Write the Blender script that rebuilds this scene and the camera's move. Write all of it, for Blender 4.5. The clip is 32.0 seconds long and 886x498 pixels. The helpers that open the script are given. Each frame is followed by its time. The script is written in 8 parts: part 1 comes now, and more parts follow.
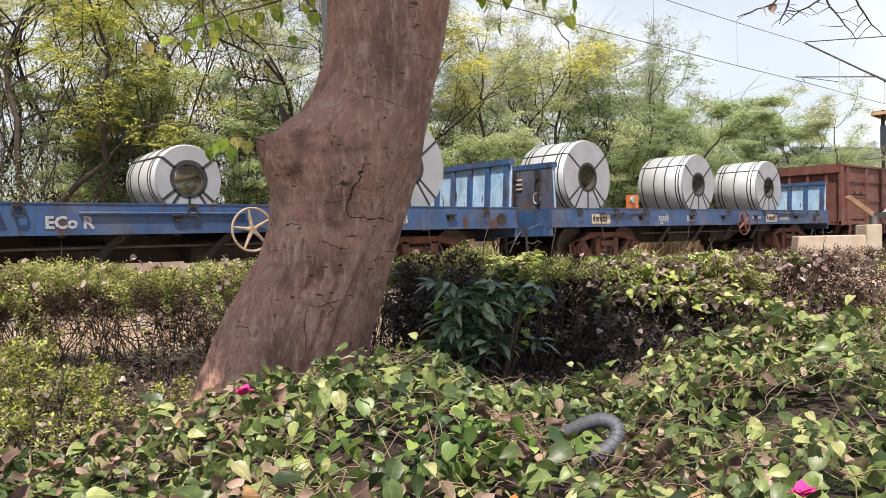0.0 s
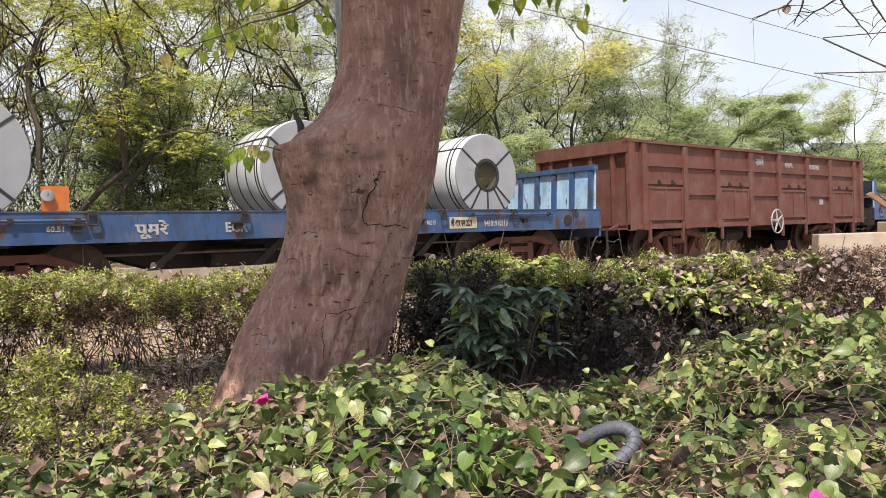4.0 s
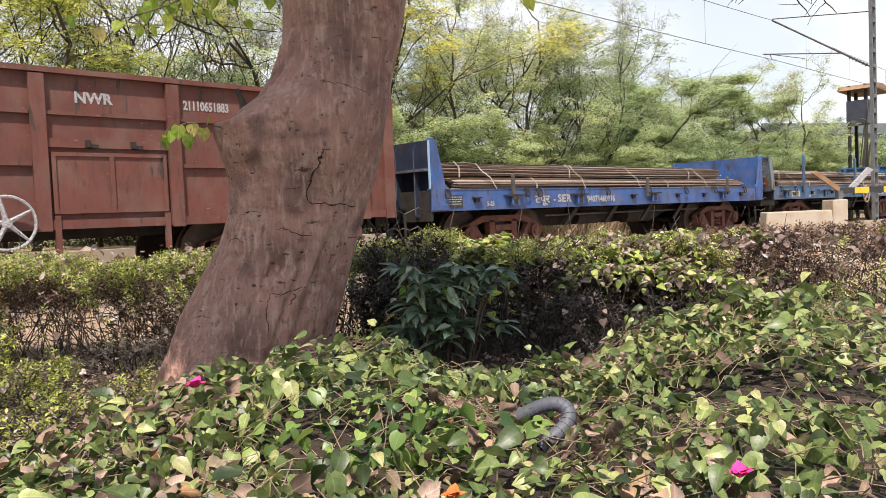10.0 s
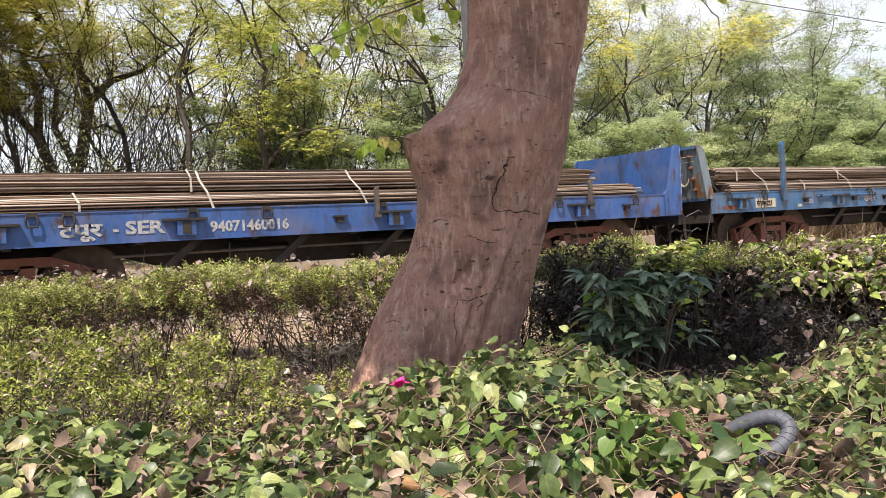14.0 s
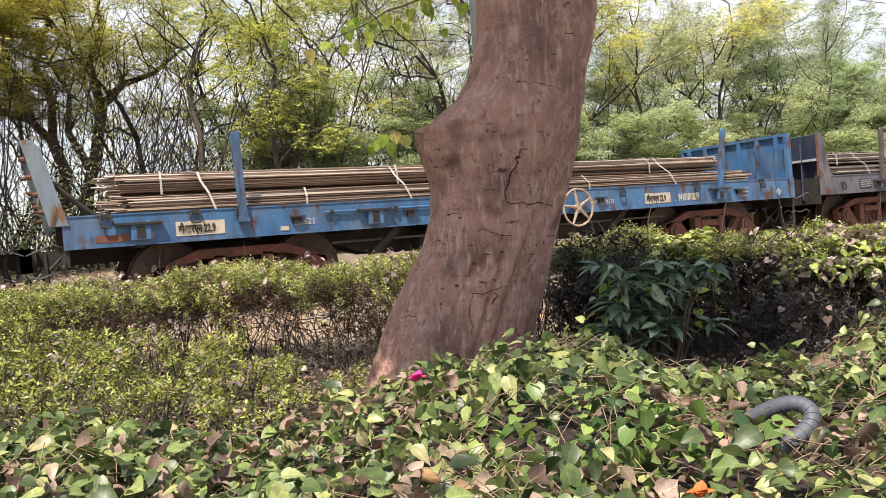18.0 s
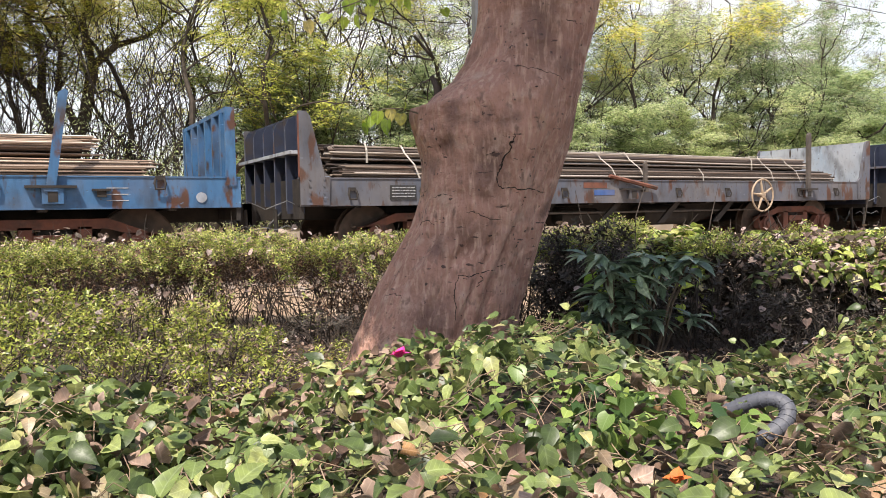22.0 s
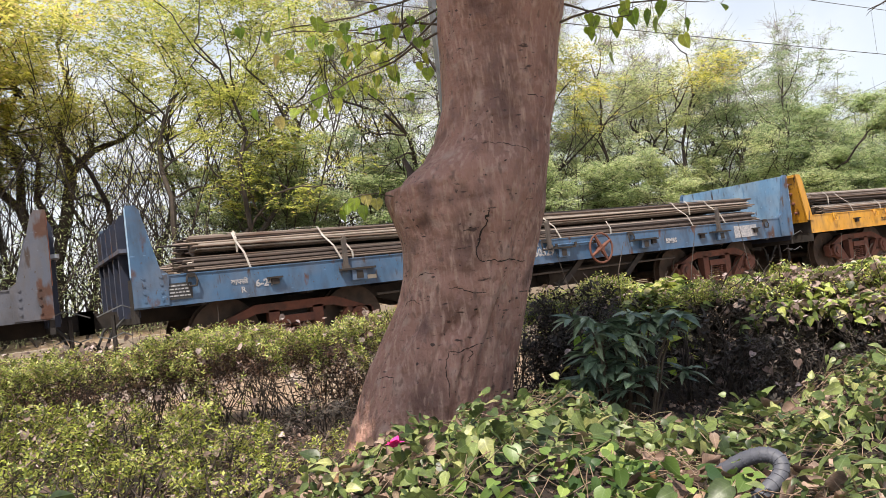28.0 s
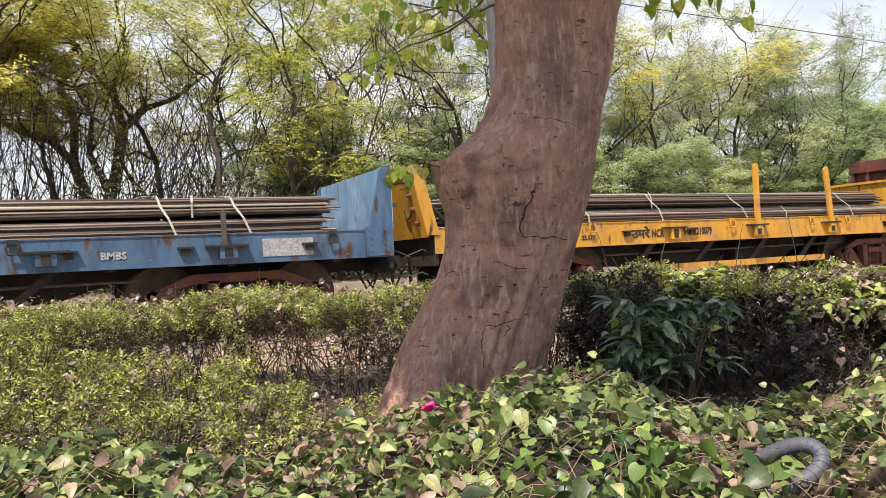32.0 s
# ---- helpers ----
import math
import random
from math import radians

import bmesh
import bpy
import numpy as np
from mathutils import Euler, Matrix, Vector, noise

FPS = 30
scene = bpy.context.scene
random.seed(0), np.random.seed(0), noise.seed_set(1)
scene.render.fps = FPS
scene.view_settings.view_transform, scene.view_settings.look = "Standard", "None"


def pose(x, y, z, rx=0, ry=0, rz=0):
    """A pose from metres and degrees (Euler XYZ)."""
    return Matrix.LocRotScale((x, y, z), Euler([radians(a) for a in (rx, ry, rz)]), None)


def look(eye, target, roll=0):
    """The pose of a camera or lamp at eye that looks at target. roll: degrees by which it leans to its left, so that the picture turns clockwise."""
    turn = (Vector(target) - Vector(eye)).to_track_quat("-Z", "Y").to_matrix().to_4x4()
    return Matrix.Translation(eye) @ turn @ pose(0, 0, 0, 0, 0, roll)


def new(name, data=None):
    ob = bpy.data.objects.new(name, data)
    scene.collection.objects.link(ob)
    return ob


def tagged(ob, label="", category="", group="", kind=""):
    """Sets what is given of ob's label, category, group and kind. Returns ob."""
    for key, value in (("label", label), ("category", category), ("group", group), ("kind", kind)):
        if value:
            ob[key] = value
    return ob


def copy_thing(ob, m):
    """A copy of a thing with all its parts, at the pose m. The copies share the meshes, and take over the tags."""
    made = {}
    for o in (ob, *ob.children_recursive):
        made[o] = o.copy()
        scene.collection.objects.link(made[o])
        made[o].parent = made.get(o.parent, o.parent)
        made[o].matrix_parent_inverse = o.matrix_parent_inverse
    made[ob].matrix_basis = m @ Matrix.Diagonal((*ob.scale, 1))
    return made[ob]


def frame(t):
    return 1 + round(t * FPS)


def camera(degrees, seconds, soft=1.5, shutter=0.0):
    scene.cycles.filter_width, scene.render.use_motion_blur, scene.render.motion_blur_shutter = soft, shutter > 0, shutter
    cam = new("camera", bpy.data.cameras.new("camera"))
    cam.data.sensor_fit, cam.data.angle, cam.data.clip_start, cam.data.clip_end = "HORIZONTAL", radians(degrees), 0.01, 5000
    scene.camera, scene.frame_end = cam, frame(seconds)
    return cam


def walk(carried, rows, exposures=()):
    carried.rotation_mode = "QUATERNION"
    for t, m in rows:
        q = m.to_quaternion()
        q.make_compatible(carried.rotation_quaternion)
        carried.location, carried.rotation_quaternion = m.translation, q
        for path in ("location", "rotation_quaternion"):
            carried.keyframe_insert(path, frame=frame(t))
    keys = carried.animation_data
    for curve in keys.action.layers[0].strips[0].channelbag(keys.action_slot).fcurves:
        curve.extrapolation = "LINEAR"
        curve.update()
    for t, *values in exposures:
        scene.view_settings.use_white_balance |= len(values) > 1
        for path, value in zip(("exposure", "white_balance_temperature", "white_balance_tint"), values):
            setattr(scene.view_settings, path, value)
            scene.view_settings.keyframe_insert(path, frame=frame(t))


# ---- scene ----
# The eye's way: a hand-held camera that turns on the spot.
# Columns: seconds, x, y, height above the eye's rest, pitch, roll, yaw.
EYE = 1.0
cam = camera(61.14, 32.0, soft=0.65)
PATH = [
    (0.0, -0.000, 0.000, -0.000, -1.09, 1.28, -40.82),
    (0.5, 0.012, -0.005, -0.003, -0.93, 1.39, -40.78),
    (1.0, 0.018, -0.012, 0.008, -0.84, 1.77, -40.77),
    (1.5, 0.009, -0.005, 0.008, -0.99, 2.83, -40.77),
    (2.0, 0.004, -0.002, 0.008, -1.05, 3.57, -40.64),
    (2.5, -0.009, 0.011, -0.000, -0.86, 3.50, -40.39),
    (4.5, -0.002, -0.026, 0.027, -0.95, 1.78, -39.44),
    (5.0, 0.032, -0.012, 0.000, -1.02, 1.85, -39.62),
    (5.5, 0.027, -0.010, 0.000, -1.33, 1.76, -40.18),
    (6.0, 0.026, -0.016, 0.001, -1.53, 1.74, -40.95),
    (6.5, 0.018, -0.019, 0.006, -1.70, 1.62, -41.65),
    (7.0, 0.010, -0.015, 0.010, -1.84, 1.56, -42.13),
    (7.5, 0.018, -0.013, 0.014, -1.93, 1.61, -42.28),
    (8.0, 0.013, -0.015, 0.009, -1.92, 1.75, -42.54),
    (8.5, 0.016, -0.018, 0.003, -1.94, 1.93, -42.63),
    (9.0, 0.035, -0.014, -0.005, -2.05, 2.19, -42.63),
    (9.5, 0.037, -0.007, -0.012, -2.33, 2.48, -42.76),
    (10.0, 0.064, -0.034, 0.009, -2.51, 2.36, -42.71),
    (10.5, 0.082, -0.033, 0.005, -2.66, 2.76, -42.49),
    (11.0, 0.042, -0.027, 0.015, -2.78, 3.25, -42.47),
    (11.5, 0.037, -0.008, -0.000, -2.68, 3.51, -41.76),
    (12.0, 0.015, -0.002, -0.005, -2.53, 3.36, -39.46),
    (12.5, -0.002, 0.013, -0.000, -2.18, 3.36, -35.49),
    (13.0, -0.013, 0.016, 0.006, -1.59, 3.25, -33.12),
    (13.5, -0.008, 0.017, 0.001, -1.16, 3.18, -31.27),
    (14.0, -0.004, 0.010, -0.000, -1.18, 3.16, -29.80),
    (14.5, 0.003, 0.009, -0.005, -1.21, 3.49, -28.96),
    (16.5, 0.006, 0.001, 0.008, -1.72, 6.78, -28.61),
    (17.0, 0.006, 0.001, 0.002, -1.69, 6.40, -28.59),
    (17.5, -0.004, 0.010, -0.004, -1.59, 5.76, -28.72),
    (18.0, -0.003, 0.018, -0.008, -1.46, 4.47, -28.80),
    (18.5, -0.004, 0.013, -0.013, -1.54, 3.31, -29.00),
    (19.0, -0.001, 0.012, -0.009, -1.70, 2.73, -29.19),
    (19.5, -0.009, 0.024, -0.025, -1.75, 2.42, -29.41),
    (20.0, -0.011, 0.032, -0.036, -1.96, 2.09, -29.63),
    (20.5, -0.011, 0.033, -0.033, -2.35, 1.56, -29.62),
    (21.0, -0.012, 0.033, -0.032, -2.40, 1.22, -29.74),
    (21.5, -0.009, 0.032, -0.036, -2.59, 1.16, -29.72),
    (22.0, -0.013, 0.025, -0.022, -2.78, 1.03, -29.75),
    (22.5, -0.015, 0.017, -0.019, -2.85, 0.99, -29.78),
    (23.0, -0.018, 0.013, -0.018, -2.88, 1.26, -29.75),
    (23.5, -0.014, 0.018, -0.017, -2.72, 1.91, -29.74),
    (24.0, -0.014, 0.016, -0.021, -2.43, 2.58, -29.85),
    (24.5, -0.031, 0.023, -0.002, -4.35, 3.73, -24.52),
    (26.5, -0.048, -0.015, 0.070, -0.54, 6.49, -13.15),
    (27.0, -0.013, -0.023, 0.051, 1.31, 6.43, -27.59),
    (27.5, -0.007, -0.026, 0.050, 2.15, 6.77, -30.43),
    (28.0, -0.011, -0.028, 0.029, 2.34, 6.71, -30.67),
    (28.5, -0.019, -0.013, 0.017, 2.25, 6.52, -30.73),
    (29.0, -0.027, -0.002, 0.005, 1.95, 6.01, -30.68),
    (29.5, -0.035, -0.005, 0.001, 1.47, 5.17, -30.48),
    (30.0, -0.038, -0.010, 0.009, 1.20, 3.99, -30.05),
    (30.5, -0.044, -0.008, 0.007, 1.16, 3.21, -29.44),
    (31.0, -0.035, -0.008, 0.009, 1.09, 3.03, -28.86),
    (31.5, -0.037, -0.010, 0.006, 0.98, 2.98, -28.33),
    (32.0, -0.033, -0.015, 0.004, 0.83, 3.02, -27.85),
]
walk(cam, [(t, pose(x, y, EYE + z, 90 + pitch, roll, yaw)) for t, x, y, z, pitch, roll, yaw in PATH],
     exposures=[(0, 0.52), (8, 0.55), (12, 0.62), (17, 0.71), (24, 0.75), (27, 0.63), (28, 0.59), (31, 0.58), (32, 0.58)])

# The train's way along x: seconds, metres.
TRAIN = [
    (0.0, 0.000),
    (0.5, -1.604),
    (1.0, -3.205),
    (1.5, -4.788),
    (2.0, -6.367),
    (2.5, -7.946),
    (4.5, -14.311),
    (5.0, -15.889),
    (5.5, -17.452),
    (6.0, -18.993),
    (6.5, -20.513),
    (7.0, -22.035),
    (7.5, -23.551),
    (8.0, -25.064),
    (8.5, -26.569),
    (9.0, -28.085),
    (9.5, -29.586),
    (10.0, -31.100),
    (10.5, -32.608),
    (11.0, -34.105),
    (11.5, -35.588),
    (12.0, -37.063),
    (12.5, -38.551),
    (13.0, -40.048),
    (13.5, -41.535),
    (14.0, -43.014),
    (14.5, -44.494),
    (16.5, -50.461),
    (17.0, -51.936),
    (17.5, -53.401),
    (18.0, -54.867),
    (18.5, -56.329),
    (19.0, -57.796),
    (21.0, -63.599),
    (21.5, -65.034),
    (22.0, -66.462),
    (22.5, -67.884),
    (23.0, -69.304),
    (23.5, -70.724),
    (24.0, -72.133),
    (27.0, -80.571),
    (27.5, -81.977),
    (28.0, -83.345),
    (28.5, -84.698),
    (29.0, -86.052),
    (29.5, -87.403),
    (30.0, -88.757),
    (30.5, -90.113),
    (31.0, -91.466),
    (31.5, -92.804),
    (32.0, -94.136),
]

# ---- light ----
SUN = Vector((-0.36, -0.33, 0.87)).normalized()
world = bpy.data.worlds.new("sky")
scene.world = world
world.use_nodes = True
wn = world.node_tree
bg = wn.nodes["Background"]
sky = wn.nodes.new("ShaderNodeTexSky")
sky.sky_type = "NISHITA"
sky.sun_disc = False
sky.sun_elevation = math.asin(SUN.z)
sky.sun_rotation = math.atan2(SUN.x, SUN.y)
sky.air_density, sky.dust_density, sky.ozone_density = 1.0, 2.0, 1.0
# Thin bright haze and cloud over the blue.
sky_way = wn.nodes.new("ShaderNodeTexCoord")
cloud = wn.nodes.new("ShaderNodeTexNoise")
cloud.inputs["Scale"].default_value, cloud.inputs["Detail"].default_value = 3.0, 7.0
wn.links.new(sky_way.outputs["Generated"], cloud.inputs["Vector"])
cover = wn.nodes.new("ShaderNodeMapRange")
cover.inputs[1].default_value, cover.inputs[2].default_value = 0.40, 0.60
cover.inputs[3].default_value, cover.inputs[4].default_value = 0.62, 1.0
wn.links.new(cloud.outputs[0], cover.inputs[0])
haze = wn.nodes.new("ShaderNodeMix")
haze.data_type = "RGBA"
haze.inputs[7].default_value = (6.5, 6.6, 6.7, 1)
# The haze is thick towards the horizon and thin overhead.
height = wn.nodes.new("ShaderNodeSeparateXYZ")
wn.links.new(sky_way.outputs["Generated"], height.inputs[0])
fade = wn.nodes.new("ShaderNodeMapRange")
fade.inputs[1].default_value, fade.inputs[2].default_value, fade.inputs[3].default_value, fade.inputs[4].default_value = 0.25, 0.55, 1.0, 0.06
wn.links.new(height.outputs[2], fade.inputs[0])
veil = wn.nodes.new("ShaderNodeMath")
veil.operation = "MULTIPLY"
wn.links.new(cover.outputs[0], veil.inputs[0])
wn.links.new(fade.outputs[0], veil.inputs[1])
wn.links.new(veil.outputs[0], haze.inputs[0])
wn.links.new(sky.outputs[0], haze.inputs[6])
wn.links.new(haze.outputs[2], bg.inputs[0])
bg.inputs[1].default_value = 0.118
sun_data = bpy.data.lights.new("sun", "SUN")
sun_data.energy, sun_data.angle, sun_data.color = 5.0, radians(0.6), (1.0, 0.91, 0.80)
sun = new("sun", sun_data)
sun.matrix_world = look(SUN * 60, (0, 0, 0))

# ---- materials ----


def nodes_of(name):
    m = bpy.data.materials.new(name)
    m.use_nodes = True
    nt = m.node_tree
    return m, nt, nt.nodes["Principled BSDF"]


def add(nt, kind, **values):
    n = nt.nodes.new(kind)
    for k, v in values.items():
        n.inputs[k].default_value = v
    return n


def noise_mask(nt, scale, low, high, detail=6.0, stretch=(1, 1, 1), coord="Object"):
    tc = nt.nodes.new("ShaderNodeTexCoord")
    mp = add(nt, "ShaderNodeMapping", Scale=stretch)
    nt.links.new(tc.outputs[coord], mp.inputs[0])
    nz = add(nt, "ShaderNodeTexNoise", Scale=scale, Detail=detail)
    nt.links.new(mp.outputs[0], nz.inputs["Vector"])
    mr = nt.nodes.new("ShaderNodeMapRange")
    mr.inputs[1].default_value, mr.inputs[2].default_value = low, high
    nt.links.new(nz.outputs[0], mr.inputs[0])
    return mr.outputs[0]


def mix(nt, fac, a, b):
    m = nt.nodes.new("ShaderNodeMix")
    m.data_type = "RGBA"
    for sock, v in ((m.inputs[0], fac), (m.inputs[6], a), (m.inputs[7], b)):
        if isinstance(v, (int, float)):
            sock.default_value = v
        elif isinstance(v, (tuple, list)):
            sock.default_value = (*v, 1.0) if len(v) == 3 else v
        else:
            nt.links.new(v, sock)
    return m.outputs[2]


def bump(nt, bsdf, height, strength, distance=0.01):
    b = add(nt, "ShaderNodeBump", Strength=strength, Distance=distance)
    nt.links.new(height, b.inputs["Height"])
    nt.links.new(b.outputs[0], bsdf.inputs["Normal"])


def surface(name, a, b, scale=6.0, rough=0.7, metal=0.0, fine=60.0, relief=0.3, depth=0.004, third=None, third_scale=1.5,
            cover=(0.55, 0.7), stretch=(1, 1, 1)):
    """Two colours mixed by a coarse noise, a third in patches, with fine relief."""
    m, nt, p = nodes_of(name)
    col = mix(nt, noise_mask(nt, scale, 0.35, 0.65, stretch=stretch), a, b)
    if third:
        col = mix(nt, noise_mask(nt, third_scale, *cover, stretch=stretch), col, third)
    nt.links.new(col, p.inputs["Base Color"])
    p.inputs["Roughness"].default_value, p.inputs["Metallic"].default_value = rough, metal
    bump(nt, p, noise_mask(nt, fine, 0.2, 0.8, stretch=stretch), relief, depth)
    return m


def weathered_paint(name, a, b, rust=(0.07, 0.028, 0.016), amount=0.62, rough=0.5, soot_share=0.8):
    """Paint on steel, faded in patches, with rust in streaks that run down and dust over all."""
    m, nt, p = nodes_of(name)
    col = mix(nt, noise_mask(nt, 1.6, 0.35, 0.68), a, b)
    col = mix(nt, noise_mask(nt, 14.0, 0.5, 0.75, stretch=(1, 1, 0.25)), col, tuple(0.82 * c for c in a))
    streak = noise_mask(nt, 5.0, amount, amount + 0.07, detail=9.0, stretch=(1, 1, 0.45))
    col = mix(nt, streak, col, rust)
    dust = noise_mask(nt, 2.3, 0.45, 0.8)
    half = nt.nodes.new("ShaderNodeMath")
    half.operation = "MULTIPLY"
    half.inputs[1].default_value = 0.35
    nt.links.new(dust, half.inputs[0])
    col = mix(nt, half.outputs[0], col, (0.20, 0.165, 0.14))
    soot = noise_mask(nt, 3.4, 0.50, 0.74, detail=8.0, stretch=(1, 1, 0.5))
    part_soot = nt.nodes.new("ShaderNodeMath")
    part_soot.operation = "MULTIPLY"
    part_soot.inputs[1].default_value = soot_share
    nt.links.new(soot, part_soot.inputs[0])
    col = mix(nt, part_soot.outputs[0], col, (0.030, 0.026, 0.024))
    drips = noise_mask(nt, 9.0, 0.62, 0.70, detail=7.0, stretch=(1, 1, 0.22))
    col = mix(nt, drips, col, (0.045, 0.030, 0.024))
    scuffs = noise_mask(nt, 30.0, 0.66, 0.72, detail=4.0, stretch=(1, 1, 0.6))
    col = mix(nt, scuffs, col, (0.06, 0.045, 0.036))
    col = mix(nt, noise_mask(nt, 22.0, 0.68, 0.74, detail=6.0, stretch=(0.35, 1, 1.4)), col, tuple(min(1.0, 1.5 * c + 0.06) for c in b))
    nt.links.new(col, p.inputs["Base Color"])
    p.inputs["Roughness"].default_value = rough
    bump(nt, p, noise_mask(nt, 40.0, 0.2, 0.8), 0.25, 0.004)
    return m


def veins(nt, blade, col):
    """A pale midrib and side veins, from a place on the blade (x across, y along)."""
    xyz = nt.nodes.new("ShaderNodeSeparateXYZ")
    nt.links.new(blade, xyz.inputs[0])

    def calc(op, a, b=None, clamp=False):
        n = nt.nodes.new("ShaderNodeMath")
        n.operation, n.use_clamp = op, clamp
        for i, q in enumerate((a, b)):
            if q is None:
                continue
            if isinstance(q, (int, float)):
                n.inputs[i].default_value = q
            else:
                nt.links.new(q, n.inputs[i])
        return n.outputs[0]

    across, along = calc("ABSOLUTE", xyz.outputs[0]), xyz.outputs[1]
    rib = calc("SUBTRACT", 1.0, calc("DIVIDE", across, 0.035), True)
    wave = calc("SINE", calc("MULTIPLY", calc("SUBTRACT", along, calc("MULTIPLY", across, 0.75)), 38.0))
    side = calc("MULTIPLY", calc("SUBTRACT", wave, 0.80, True), 2.2, True)
    there = calc("MULTIPLY", along, 30.0, True)
    fac = calc("MULTIPLY", calc("MULTIPLY", calc("MAXIMUM", rib, side), there), 0.5)
    light = nt.nodes.new("ShaderNodeHueSaturation")
    light.inputs["Value"].default_value, light.inputs["Saturation"].default_value = 1.9, 0.75
    nt.links.new(col, light.inputs["Color"])
    return mix(nt, fac, col, light.outputs[0])


def leafy(name, colours, gloss=0.45, through_light=0.3, veined=False, vary=0.0):
    """Leaf: each island takes a colour from a ramp, light comes through the blade."""
    m, nt, p = nodes_of(name)
    geo = nt.nodes.new("ShaderNodeNewGeometry")
    ramp = nt.nodes.new("ShaderNodeValToRGB")
    el = ramp.color_ramp.elements
    while len(el) < len(colours):
        el.new(0.5)
    for e, (at, c) in zip(el, colours):
        e.position, e.color = at, (c[0] * 1.08, c[1], c[2] * 1.20, 1)
    nt.links.new(geo.outputs["Random Per Island"], ramp.inputs[0])
    shade = nt.nodes.new("ShaderNodeHueSaturation")
    shade.inputs["Value"].default_value, shade.inputs["Saturation"].default_value = 0.62, 0.9
    nt.links.new(ramp.outputs[0], shade.inputs["Color"])
    col = mix(nt, noise_mask(nt, 45.0, 0.38, 0.66, detail=3.0), ramp.outputs[0], shade.outputs[0])
    if veined:
        blade = nt.nodes.new("ShaderNodeAttribute")
        blade.attribute_name = "blade"
        col = veins(nt, blade.outputs["Vector"], col)
        bump(nt, p, noise_mask(nt, 60.0, 0.2, 0.8, detail=2.0), 0.2, 0.003)
    if vary:
        info = nt.nodes.new("ShaderNodeObjectInfo")
        tone = nt.nodes.new("ShaderNodeHueSaturation")
        hue, value = nt.nodes.new("ShaderNodeMapRange"), nt.nodes.new("ShaderNodeMapRange")
        hue.inputs[3].default_value, hue.inputs[4].default_value = 0.5 - 0.008 * vary, 0.5 + 0.035 * vary
        value.inputs[3].default_value, value.inputs[4].default_value = 1.0 + 0.25 * vary, 1.0 - 0.18 * vary
        nt.links.new(info.outputs["Random"], hue.inputs[0])
        nt.links.new(info.outputs["Random"], value.inputs[0])
        nt.links.new(hue.outputs[0], tone.inputs["Hue"])
        nt.links.new(value.outputs[0], tone.inputs["Value"])
        nt.links.new(col, tone.inputs["Color"])
        col = tone.outputs[0]
    nt.links.new(col, p.inputs["Base Color"])
    p.inputs["Roughness"].default_value = gloss
    tl = nt.nodes.new("ShaderNodeBsdfTranslucent")
    nt.links.new(col, tl.inputs[0])
    ms = add(nt, "ShaderNodeMixShader", Fac=through_light)
    out = nt.nodes["Material Output"]
    nt.links.new(p.outputs[0], ms.inputs[1])
    nt.links.new(tl.outputs[0], ms.inputs[2])
    nt.links.new(ms.outputs[0], out.inputs[0])
    return m


EARTH = surface("dry_earth", (0.30, 0.22, 0.15), (0.22, 0.15, 0.10), 1.3, 0.95, fine=25, relief=0.6, depth=0.02, third=(0.36, 0.29, 0.22), third_scale=0.5)
# Soil tone kept near black: the shade under leaves is put into it.
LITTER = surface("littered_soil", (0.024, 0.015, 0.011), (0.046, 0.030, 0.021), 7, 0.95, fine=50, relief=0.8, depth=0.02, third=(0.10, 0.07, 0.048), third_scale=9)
BALLAST = surface("ballast", (0.20, 0.15, 0.12), (0.30, 0.24, 0.20), 9, 0.95, fine=30, relief=1.0, depth=0.04)


def ragged_patch(nt, centre, size, soft=0.5, ragged=1.2):
    """A mask: one ragged patch of its own size about a point of the object."""
    at_point = nt.nodes.new("ShaderNodeTexCoord").outputs["Object"]
    mp = nt.nodes.new("ShaderNodeMapping")
    mp.vector_type = "TEXTURE"
    mp.inputs["Location"].default_value, mp.inputs["Scale"].default_value = centre, size
    nt.links.new(at_point, mp.inputs["Vector"])
    ln = nt.nodes.new("ShaderNodeVectorMath")
    ln.operation = "LENGTH"
    nt.links.new(mp.outputs[0], ln.inputs[0])
    ns = add(nt, "ShaderNodeTexNoise", Scale=9.0, Detail=8.0, Roughness=0.7)
    nt.links.new(at_point, ns.inputs["Vector"])
    edge = nt.nodes.new("ShaderNodeMath")
    edge.operation = "MULTIPLY_ADD"
    edge.inputs[1].default_value = ragged
    nt.links.new(ns.outputs[0], edge.inputs[0])
    nt.links.new(ln.outputs["Value"], edge.inputs[2])
    mr = nt.nodes.new("ShaderNodeMapRange")
    mr.inputs[1].default_value, mr.inputs[2].default_value = 1.0 + ragged / 2 - soft, 1.0 + ragged / 2
    mr.inputs[3].default_value, mr.inputs[4].default_value = 1.0, 0.0
    nt.links.new(edge.outputs[0], mr.inputs[0])
    return mr.outputs[0]


